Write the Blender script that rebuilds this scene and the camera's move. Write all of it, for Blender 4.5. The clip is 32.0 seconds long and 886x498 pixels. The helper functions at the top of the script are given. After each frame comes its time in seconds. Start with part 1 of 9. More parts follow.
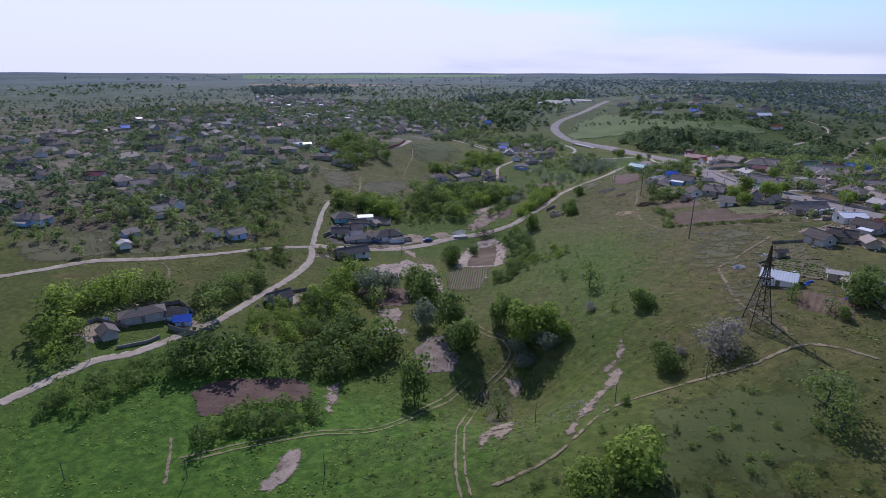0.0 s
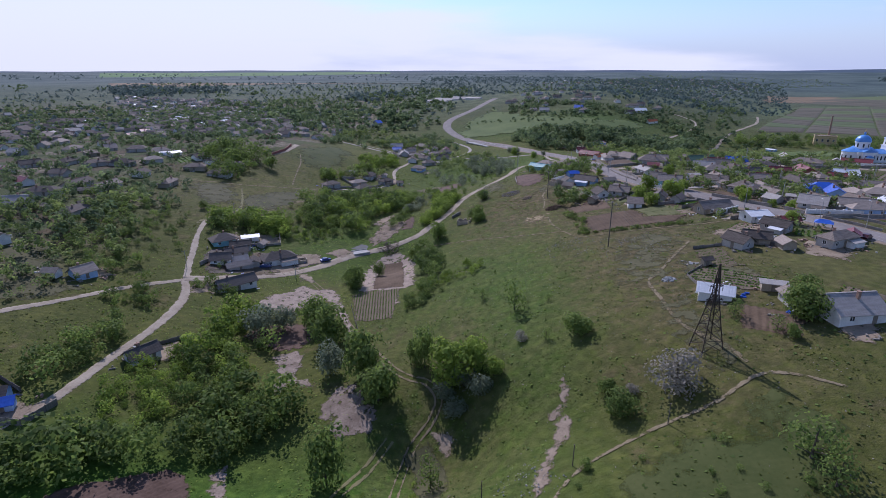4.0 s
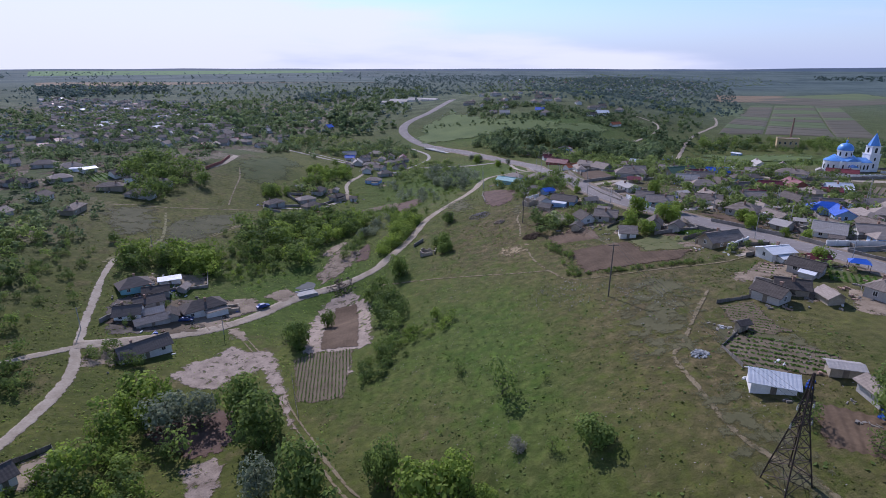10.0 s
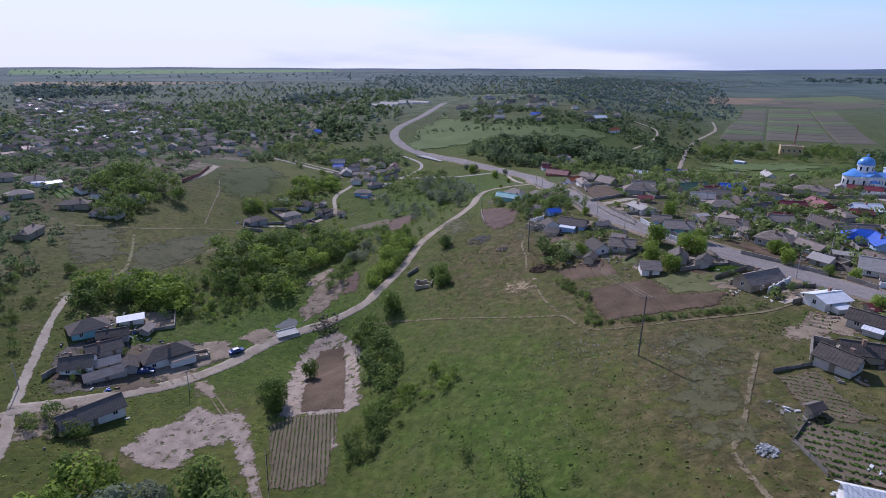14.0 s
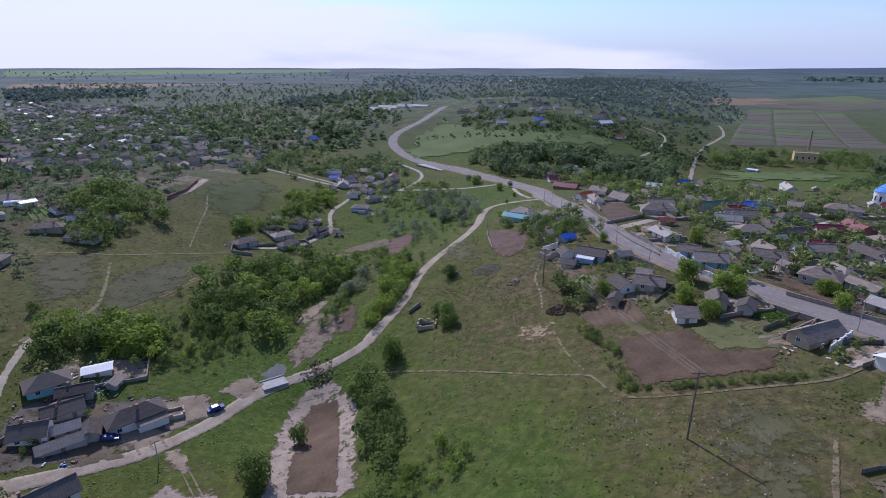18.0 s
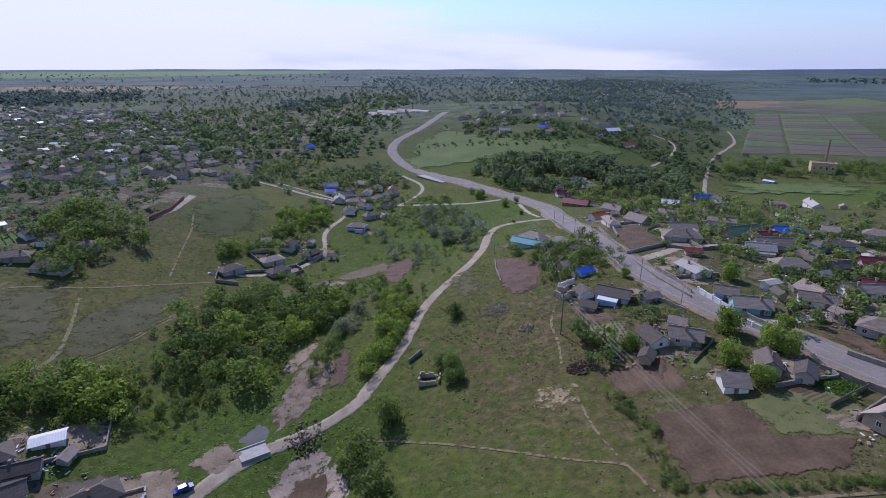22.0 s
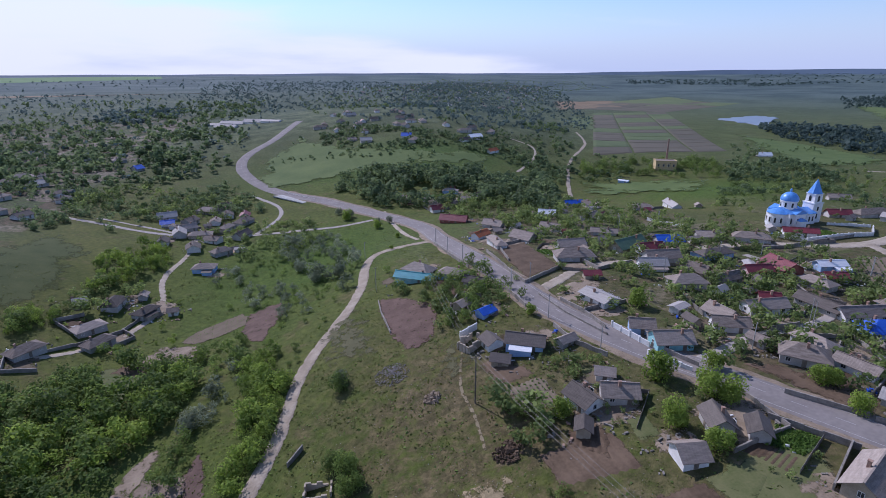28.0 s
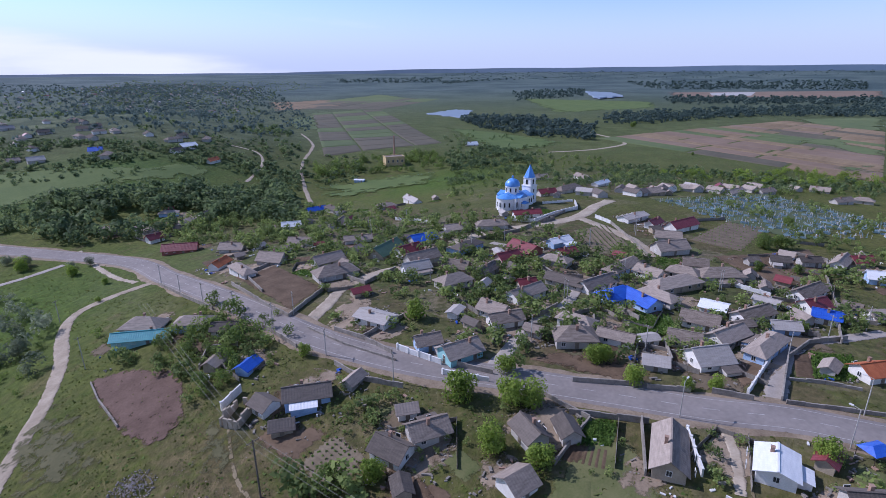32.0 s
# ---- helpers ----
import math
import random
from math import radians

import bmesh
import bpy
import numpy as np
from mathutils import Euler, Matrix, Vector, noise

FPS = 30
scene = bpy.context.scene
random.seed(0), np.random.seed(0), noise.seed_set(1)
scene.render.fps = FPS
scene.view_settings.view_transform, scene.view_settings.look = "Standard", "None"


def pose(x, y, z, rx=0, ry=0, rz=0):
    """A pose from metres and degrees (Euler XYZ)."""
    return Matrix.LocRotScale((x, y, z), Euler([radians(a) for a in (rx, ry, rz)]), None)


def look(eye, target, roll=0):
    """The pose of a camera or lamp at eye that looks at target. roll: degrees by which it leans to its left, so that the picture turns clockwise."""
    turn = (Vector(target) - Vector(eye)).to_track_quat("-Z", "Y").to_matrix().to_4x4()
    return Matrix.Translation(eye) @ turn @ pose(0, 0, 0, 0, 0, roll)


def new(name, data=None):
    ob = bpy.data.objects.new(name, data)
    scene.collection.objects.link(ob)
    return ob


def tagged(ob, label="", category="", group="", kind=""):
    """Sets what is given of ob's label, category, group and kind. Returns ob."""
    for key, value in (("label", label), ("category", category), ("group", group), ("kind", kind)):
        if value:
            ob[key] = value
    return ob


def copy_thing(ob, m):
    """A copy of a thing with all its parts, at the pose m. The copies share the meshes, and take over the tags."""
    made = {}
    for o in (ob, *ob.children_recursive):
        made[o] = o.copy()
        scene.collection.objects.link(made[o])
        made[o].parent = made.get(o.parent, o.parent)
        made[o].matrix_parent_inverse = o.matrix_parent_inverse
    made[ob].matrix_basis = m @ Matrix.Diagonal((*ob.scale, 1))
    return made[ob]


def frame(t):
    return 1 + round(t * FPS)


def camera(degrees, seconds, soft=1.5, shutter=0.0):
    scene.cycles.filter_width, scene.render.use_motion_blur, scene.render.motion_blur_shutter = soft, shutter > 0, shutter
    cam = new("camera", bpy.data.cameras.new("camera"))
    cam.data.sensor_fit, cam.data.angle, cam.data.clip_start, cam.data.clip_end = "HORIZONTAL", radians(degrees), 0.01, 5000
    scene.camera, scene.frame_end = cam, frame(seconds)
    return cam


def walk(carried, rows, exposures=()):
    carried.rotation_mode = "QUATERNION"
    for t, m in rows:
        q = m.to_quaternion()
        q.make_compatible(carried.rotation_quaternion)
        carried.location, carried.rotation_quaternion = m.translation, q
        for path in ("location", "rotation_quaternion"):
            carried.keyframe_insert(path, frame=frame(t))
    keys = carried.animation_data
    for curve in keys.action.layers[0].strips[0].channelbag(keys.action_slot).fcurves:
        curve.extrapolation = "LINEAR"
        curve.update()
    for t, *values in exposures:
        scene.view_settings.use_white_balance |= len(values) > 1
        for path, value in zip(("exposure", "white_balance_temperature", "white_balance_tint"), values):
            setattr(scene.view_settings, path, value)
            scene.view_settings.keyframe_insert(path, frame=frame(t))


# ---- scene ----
cam = camera(79.5, 32.0, soft=0.3)
PATH = [
    (0, -0.00, 0.00, 65.00, 17.65, -18.18, 0.17),
    (1, -2.45, 5.04, 65.09, 15.00, -18.21, 0.19),
    (2, -4.86, 10.33, 65.28, 12.46, -18.29, 0.13),
    (3, -6.87, 15.91, 65.39, 9.53, -18.35, 0.07),
    (4, -8.53, 21.67, 65.58, 5.96, -18.42, 0.01),
    (4.5, -9.28, 24.54, 65.68, 4.48, -18.46, 0.01),
    (6.5, -11.17, 36.24, 65.71, 2.71, -18.44, -0.09),
    (7, -11.55, 39.43, 65.87, 2.43, -18.48, -0.06),
    (8, -12.10, 45.64, 66.49, 2.09, -18.49, -0.04),
    (9, -12.66, 51.72, 67.43, 1.66, -18.55, -0.00),
    (10, -13.25, 57.78, 68.53, 1.21, -18.61, 0.09),
    (11, -13.83, 63.94, 69.72, 0.82, -18.67, 0.18),
    (12, -14.31, 69.74, 70.70, 0.56, -18.68, 0.22),
    (13, -15.20, 75.44, 71.53, 0.31, -18.65, 0.31),
    (14, -15.97, 81.05, 72.55, 0.16, -18.68, 0.33),
    (14.5, -16.26, 83.69, 73.05, 0.11, -18.66, 0.30),
    (16.5, -17.36, 94.61, 75.54, 0.01, -18.71, 0.22),
    (17, -17.55, 97.32, 76.19, 0.03, -18.74, 0.20),
    (18, -18.11, 102.64, 77.45, 0.03, -18.77, 0.16),
    (19, -18.59, 108.22, 78.86, 0.03, -18.79, 0.13),
    (20, -19.08, 113.97, 80.15, -0.00, -18.84, 0.18),
    (21, -19.38, 119.63, 81.37, -0.01, -18.80, 0.19),
    (22, -19.34, 125.61, 82.39, 0.05, -18.72, 0.11),
    (23, -19.41, 131.47, 83.39, 0.07, -18.68, 0.10),
    (24, -19.60, 136.98, 84.27, 0.15, -18.60, 0.05),
    (24.5, -19.75, 139.63, 84.64, 0.19, -18.55, 0.01),
    (26.5, -20.53, 150.55, 84.90, -3.66, -18.35, 0.01),
    (27, -20.73, 153.58, 84.88, -7.86, -18.36, -0.08),
    (28, -21.04, 159.48, 84.69, -15.09, -18.38, -0.20),
    (29, -20.34, 165.33, 84.23, -22.29, -18.37, -0.37),
    (30, -19.17, 171.24, 83.95, -30.26, -18.45, -0.52),
    (31, -17.75, 176.69, 84.05, -37.60, -18.52, -0.44),
    (32, -15.71, 182.00, 84.24, -44.00, -18.57, -0.47),
]


def aerial(x, y, z, yaw, pitch, roll):
    """A camera pose from its place, heading, tilt and lean."""
    m = Matrix.Rotation(radians(yaw), 3, "Z") @ Matrix.Rotation(radians(90 + pitch), 3, "X") @ Matrix.Rotation(radians(roll), 3, "Z")
    return Matrix.Translation((x, y, z)) @ m.to_4x4()


walk(cam, [(row[0], aerial(*row[1:])) for row in PATH], ((0, -0.16, 5700, 26.5), (13, -0.1, 5700, 26.5), (24, -0.13, 5650, 26.5), (28, -0.1, 5600, 26.5), (32, 0.0, 5550, 27)))

# ---- light ----
SUN_AZ, SUN_EL = radians(-25), radians(40)   # ahead and a little to the west of +y
world = bpy.data.worlds.new("sky")
scene.world = world
world.use_nodes = True
wn, wl = world.node_tree.nodes, world.node_tree.links
wn.clear()
sky = wn.new("ShaderNodeTexSky")
sky.sky_type, sky.sun_disc = "NISHITA", False
sky.sun_elevation, sky.sun_rotation = SUN_EL, SUN_AZ
sky.altitude, sky.air_density, sky.dust_density, sky.ozone_density = 100, 1.0, 0.1, 3.0
back = wn.new("ShaderNodeBackground")
back.inputs["Strength"].default_value = 0.13
wout = wn.new("ShaderNodeOutputWorld")
# thin high cloud, drawn out along the horizon
geo = wn.new("ShaderNodeTexCoord")
sep = wn.new("ShaderNodeSeparateXYZ")
wl.new(geo.outputs["Generated"], sep.inputs[0])
flat = wn.new("ShaderNodeMapping")
flat.inputs["Scale"].default_value = (1.5, 1.5, 9.0)
flat.inputs["Location"].default_value = (0.35, 0.1, 0.25)
flat.inputs["Rotation"].default_value = (0, radians(5), 0)
wl.new(geo.outputs["Generated"], flat.inputs[0])
cl = wn.new("ShaderNodeTexNoise")
cl.inputs["Scale"].default_value, cl.inputs["Detail"].default_value, cl.inputs["Roughness"].default_value = 1.6, 7, 0.5
wl.new(flat.outputs[0], cl.inputs["Vector"])
west = wn.new("ShaderNodeMath")
west.operation, west.inputs[1].default_value, west.inputs[2].default_value = "MULTIPLY_ADD", -0.24, 0.0
wl.new(sep.outputs[0], west.inputs[0])
sumn = wn.new("ShaderNodeMath")
sumn.operation = "ADD"
wl.new(cl.outputs[0], sumn.inputs[0])
wl.new(west.outputs[0], sumn.inputs[1])
band = wn.new("ShaderNodeMapRange")
band.interpolation_type = "SMOOTHSTEP"
band.inputs["From Min"].default_value, band.inputs["From Max"].default_value = 0.40, 0.68
band.inputs["To Max"].default_value = 0.85
# the cloud bank's upper edge sinks towards the east
slant = wn.new("ShaderNodeMath")
slant.operation, slant.inputs[1].default_value = "MULTIPLY_ADD", 0.09
wl.new(sep.outputs[0], slant.inputs[0])
wl.new(sep.outputs[2], slant.inputs[2])
bank_edge = wn.new("ShaderNodeMapRange")
bank_edge.inputs["From Min"].default_value, bank_edge.inputs["From Max"].default_value = 0.045, 0.095
bank_edge.inputs["To Min"].default_value, bank_edge.inputs["To Max"].default_value = 0.13, -0.05
wl.new(slant.outputs[0], bank_edge.inputs[0])
layered = wn.new("ShaderNodeMath")
layered.operation = "ADD"
wl.new(sumn.outputs[0], layered.inputs[0])
wl.new(bank_edge.outputs[0], layered.inputs[1])
wl.new(layered.outputs[0], band.inputs[0])
mixw = wn.new("ShaderNodeMix")
mixw.data_type = "RGBA"
low = wn.new("ShaderNodeMapRange")
low.interpolation_type = "SMOOTHSTEP"
low.inputs["From Min"].default_value, low.inputs["From Max"].default_value = 0.14, 0.34
low.inputs["To Min"].default_value, low.inputs["To Max"].default_value = 1.0, 0.12
wl.new(sep.outputs[2], low.inputs[0])
mask = wn.new("ShaderNodeMath")
mask.operation = "MULTIPLY"
wl.new(band.outputs[0], mask.inputs[0])
wl.new(low.outputs[0], mask.inputs[1])
wl.new(mask.outputs[0], mixw.inputs[0])
mixw.inputs[7].default_value = (7.1, 7.35, 7.5, 1)
# a pale veil of haze low over the horizon, all round
veil = wn.new("ShaderNodeMapRange")
veil.interpolation_type = "SMOOTHSTEP"
veil.inputs["From Min"].default_value, veil.inputs["From Max"].default_value = 0.0, 0.13
veil.inputs["To Min"].default_value, veil.inputs["To Max"].default_value = 0.92, 0.0
wl.new(sep.outputs[2], veil.inputs[0])
hazed = wn.new("ShaderNodeMix")
hazed.data_type = "RGBA"
wl.new(veil.outputs[0], hazed.inputs[0])
wl.new(sky.outputs[0], hazed.inputs[6])
hazed.inputs[7].default_value = (4.0, 4.75, 6.05, 1)
wl.new(hazed.outputs[2], mixw.inputs[6])
wl.new(mixw.outputs[2], back.inputs["Color"])
wl.new(back.outputs[0], wout.inputs[0])

sun = new("sun", bpy.data.lights.new("sun", "SUN"))
sun.data.energy, sun.data.angle, sun.data.color = 4.2, radians(0.6), (1.0, 0.95, 0.87)
sun.matrix_world = look((0, 0, 300), (math.sin(-SUN_AZ) * 100, -math.cos(SUN_AZ) * 100, 300 - 100 * math.tan(SUN_EL)))

# ---- materials ----
def mat(name, low, high, scale=1.0, rough=0.9, fine=8.0, metal=0.0, bump=0.3, coord="Object", spread=0.25, streak=None, gloss=0.5, rim=0.0):
    """A surface whose colour wanders between two tones at two sizes, with fine relief and a little change from object to object."""
    m = bpy.data.materials.new(name)
    m.use_nodes = True
    n, l = m.node_tree.nodes, m.node_tree.links
    b = n["Principled BSDF"]
    tc = n.new("ShaderNodeTexCoord")
    mp = n.new("ShaderNodeMapping")
    if streak:
        mp.inputs["Scale"].default_value = streak
    l.new(tc.outputs[coord], mp.inputs[0])
    big, small = n.new("ShaderNodeTexNoise"), n.new("ShaderNodeTexNoise")
    for node, s, d in ((big, scale, 4), (small, scale * fine, 5)):
        node.inputs["Scale"].default_value, node.inputs["Detail"].default_value = s, d
        l.new(mp.outputs[0], node.inputs["Vector"])
    info = n.new("ShaderNodeObjectInfo")
    add = n.new("ShaderNodeMath")
    add.operation = "MULTIPLY_ADD"
    l.new(small.outputs[0], add.inputs[0])
    add.inputs[1].default_value = 0.55
    l.new(big.outputs[0], add.inputs[2])
    add2 = n.new("ShaderNodeMath")
    add2.operation = "MULTIPLY_ADD"
    l.new(info.outputs["Random"], add2.inputs[0])
    add2.inputs[1].default_value = spread
    l.new(add.outputs[0], add2.inputs[2])
    rng = n.new("ShaderNodeMapRange")
    rng.inputs["From Min"].default_value, rng.inputs["From Max"].default_value = 0.6, 0.93 + spread
    l.new(add2.outputs[0], rng.inputs[0])
    mix = n.new("ShaderNodeMix")
    mix.data_type = "RGBA"
    mix.inputs[6].default_value, mix.inputs[7].default_value = (*low, 1), (*high, 1)
    l.new(rng.outputs[0], mix.inputs[0])
    l.new(mix.outputs[2], b.inputs["Base Color"])
    b.inputs["Roughness"].default_value, b.inputs["Metallic"].default_value = rough, metal
    b.inputs["Specular IOR Level"].default_value = gloss
    if bump:
        bp = n.new("ShaderNodeBump")
        bp.inputs["Strength"].default_value, bp.inputs["Distance"].default_value = bump, 0.15
        l.new(small.outputs[0], bp.inputs["Height"])
        l.new(bp.outputs[0], b.inputs["Normal"])
    if rim:
        # worn, broken edge: the cover gives out where the distance to its rim is small
        at = n.new("ShaderNodeAttribute")
        at.attribute_name = "rim"
        wob = n.new("ShaderNodeTexNoise")
        wob.inputs["Scale"].default_value, wob.inputs["Detail"].default_value, wob.inputs["Roughness"].default_value = rim, 8, 0.65
        l.new(tc.outputs[coord], wob.inputs["Vector"])
        both = n.new("ShaderNodeMath")
        both.operation, both.inputs[1].default_value = "MULTIPLY_ADD", 2.6
        l.new(wob.outputs[0], both.inputs[0])
        l.new(at.outputs["Fac"], both.inputs[2])
        edge = n.new("ShaderNodeMapRange")
        edge.interpolation_type = "SMOOTHSTEP"
        edge.inputs["From Min"].default_value, edge.inputs["From Max"].default_value = 1.42, 1.78
        l.new(both.outputs[0], edge.inputs[0])
        l.new(edge.outputs[0], b.inputs["Alpha"])
    return m


M_ROAD = mat("dirt_road", (0.25, 0.205, 0.15), (0.43, 0.37, 0.29), 0.25, gloss=0.2, rim=0.5)
M_ASPHALT = mat("worn_asphalt", (0.185, 0.165, 0.153), (0.28, 0.25, 0.232), 0.12, gloss=0.3, rim=0.6)
M_LINE = mat("road_paint", (0.28, 0.265, 0.25), (0.44, 0.43, 0.42), 1.0)
M_SOIL = mat("ploughed_soil", (0.070, 0.047, 0.029), (0.15, 0.105, 0.068), 0.2, gloss=0.2, rim=0.5)
M_PALE = mat("bare_pale_earth", (0.155, 0.118, 0.080), (0.31, 0.248, 0.180), 0.3, gloss=0.2, rim=0.3)
M_PATH = mat("trodden_earth", (0.135, 0.11, 0.058), (0.245, 0.20, 0.125), 0.5, gloss=0.2, rim=0.7)
M_ROAD2 = mat("grey_gravel", (0.27, 0.24, 0.21), (0.38, 0.345, 0.31), 0.3, gloss=0.2, rim=0.5)
M_TRACK = mat("grassy_track", (0.13, 0.135, 0.055), (0.20, 0.18, 0.09), 0.4, gloss=0.2, rim=0.5)
M_BANK = mat("eroded_bank", (0.058, 0.060, 0.026), (0.112, 0.106, 0.052), 0.15, fine=10, gloss=0.2, rim=0.25)
M_ERODE = mat("eroded_pale_earth", (0.13, 0.098, 0.068), (0.29, 0.232, 0.172), 0.4, gloss=0.2, rim=0.35)
M_RUBBLE = mat("pale_rubble", (0.155, 0.118, 0.080), (0.31, 0.248, 0.180), 0.5, gloss=0.2)
M_EARTH = mat("loose_earth", (0.075, 0.050, 0.032), (0.16, 0.112, 0.072), 0.5, gloss=0.2)
M_DARKSTONE = mat("weathered_grey_stone", (0.20, 0.175, 0.165), (0.42, 0.38, 0.36), 0.6, gloss=0.2)
M_SOILG = mat("garden_soil", (0.11, 0.085, 0.055), (0.17, 0.135, 0.09), 0.3, gloss=0.2, rim=0.5)
M_VINE = mat("vineyard_soil", (0.12, 0.095, 0.065), (0.19, 0.155, 0.105), 0.3, gloss=0.2, rim=0.4)
M_GARDEN = mat("garden_grass", (0.075, 0.095, 0.03), (0.14, 0.14, 0.06), 0.3, gloss=0.2, rim=0.3)
M_CROPROW = mat("vegetable_bed", (0.055, 0.10, 0.025), (0.10, 0.15, 0.04), 0.5, gloss=0.2, rim=0.6)
M_CEMGRASS = mat("cemetery_grass", (0.055, 0.085, 0.03), (0.10, 0.12, 0.06), 0.15, gloss=0.2, rim=0.15)
M_LUSH = mat("lush_grass", (0.062, 0.100, 0.026), (0.112, 0.150, 0.045), 0.05, fine=12, gloss=0.2, rim=0.06)
M_FARBROWN = mat("far_plough", (0.155, 0.112, 0.066), (0.25, 0.185, 0.115), 0.012, streak=(1.0, 4.0, 1), gloss=0.2, bump=0, rim=0.02)
M_FARGREEN = mat("far_grain", (0.078, 0.108, 0.045), (0.12, 0.15, 0.062), 0.012, gloss=0.2, bump=0, rim=0.02)
M_FARBRIGHT = mat("far_bright_grain", (0.07, 0.15, 0.05), (0.10, 0.19, 0.06), 0.01, gloss=0.2, bump=0, rim=0.02)
M_FAROLIVE = mat("far_fallow", (0.086, 0.080, 0.056), (0.128, 0.112, 0.080), 0.012, streak=(1.0, 4.0, 1), gloss=0.2, bump=0, rim=0.02)
M_FARRED = mat("far_red_soil", (0.165, 0.118, 0.084), (0.225, 0.165, 0.120), 0.01, gloss=0.2, bump=0, rim=0.02)
M_FALLOW = mat("pinkish_fallow", (0.150, 0.115, 0.088), (0.37, 0.300, 0.240), 0.35, gloss=0.2, rim=0.45)
M_RED = mat("reddish_soil", (0.074, 0.046, 0.034), (0.148, 0.098, 0.076), 0.25, gloss=0.2, rim=0.5)
M_YARD = mat("dark_yard_earth", (0.070, 0.058, 0.046), (0.165, 0.140, 0.114), 0.3, gloss=0.2, rim=0.4)
M_WORNGRASS = mat("worn_dark_grass", (0.036, 0.054, 0.012), (0.078, 0.090, 0.028), 0.12, fine=12, gloss=0.15, rim=0.12)
M_STRAW = mat("straw", (0.20, 0.16, 0.09), (0.42, 0.33, 0.19), 0.9, gloss=0.2, rim=0.6)

ROOFS = {
    "s": mat("grey_asbestos_slate", (0.120, 0.098, 0.080), (0.385, 0.325, 0.276), 0.5, 0.9, streak=(1, 5, 1), spread=0.6, gloss=0.2),
    "d": mat("dark_slate", (0.062, 0.054, 0.048), (0.165, 0.142, 0.124), 0.5, 0.9, streak=(1, 5, 1), spread=0.6, gloss=0.2),
    "l": mat("pale_slate", (0.28, 0.255, 0.232), (0.43, 0.40, 0.37), 0.5, 0.8, streak=(1, 5, 1), spread=0.4),
    "w": mat("white_sheet_metal", (0.62, 0.64, 0.66), (0.80, 0.81, 0.82), 0.4, 0.45, streak=(1, 4, 1)),
    "b": mat("blue_sheet_metal", (0.018, 0.07, 0.40), (0.035, 0.13, 0.56), 0.4, 0.4, streak=(1, 4, 1), spread=0.2),
    "r": mat("dark_red_sheet_metal", (0.13, 0.022, 0.028), (0.23, 0.045, 0.05), 0.4, 0.5, streak=(1, 4, 1)),
    "o": mat("orange_tile", (0.32, 0.085, 0.03), (0.48, 0.15, 0.055), 0.8, 0.8),
    "t": mat("turquoise_sheet_metal", (0.03, 0.22, 0.25), (0.06, 0.33, 0.36), 0.4, 0.5, streak=(1, 4, 1)),
    "g": mat("green_sheet_metal", (0.055, 0.11, 0.06), (0.10, 0.17, 0.10), 0.4, 0.6),
    "p": mat("faded_pink_sheet", (0.36, 0.17, 0.18), (0.50, 0.27, 0.27), 0.4, 0.6, streak=(1, 4, 1)),
}
WALLS = {
    "w": mat("whitewash", (0.60, 0.58, 0.54), (0.82, 0.81, 0.78), 0.5, spread=0.3),
    "g": mat("grey_render", (0.33, 0.315, 0.29), (0.50, 0.475, 0.44), 0.5, spread=0.3),
    "b": mat("light_blue_wash", (0.26, 0.40, 0.62), (0.42, 0.56, 0.76), 0.5, spread=0.2),
    "t": mat("turquoise_wash", (0.20, 0.44, 0.46), (0.34, 0.58, 0.60), 0.5),
    "y": mat("sandy_stone", (0.28, 0.235, 0.17), (0.46, 0.39, 0.30), 0.6, spread=0.3),
    "r": mat("red_brick", (0.22, 0.075, 0.055), (0.34, 0.13, 0.10), 0.8),
    "p": mat("pink_wash", (0.52, 0.33, 0.32), (0.66, 0.46, 0.44), 0.5),
}
ROOF_WORD = {"s": "weathered grey slate", "d": "dark slate", "l": "pale slate", "w": "white metal", "b": "bright blue metal", "r": "dark red metal", "o": "orange tile", "t": "turquoise metal", "g": "green metal", "p": "faded pink metal"}
WALL_WORD = {"w": "whitewashed walls", "g": "grey rendered walls", "b": "light blue walls", "t": "turquoise walls", "y": "sandy stone walls", "r": "red brick walls", "p": "pink walls"}
M_FRAME = mat("window_frame", (0.55, 0.55, 0.53), (0.75, 0.75, 0.73), 2)
M_GLASS = mat("window_glass", (0.02, 0.025, 0.03), (0.05, 0.055, 0.06), 1, 0.12, bump=0)
M_DOOR = mat("painted_door", (0.12, 0.10, 0.08), (0.26, 0.22, 0.17), 2, 0.6)
M_BRICK = mat("chimney_brick", (0.22, 0.13, 0.09), (0.36, 0.24, 0.18), 2)
M_WOOD = mat("weathered_pole", (0.09, 0.075, 0.06), (0.17, 0.145, 0.12), 2, streak=(1, 1, 0.2))
M_CONC = mat("concrete", (0.32, 0.31, 0.29), (0.46, 0.45, 0.42), 0.7)
M_STEEL = mat("rusty_steel", (0.035, 0.028, 0.024), (0.085, 0.06, 0.05), 1.5, 0.65, metal=0.4)
M_WIRE = mat("cable", (0.05, 0.05, 0.05), (0.09, 0.09, 0.09), 1, 0.5, bump=0)
M_BARK = mat("bark", (0.05, 0.042, 0.033), (0.11, 0.09, 0.07), 2)


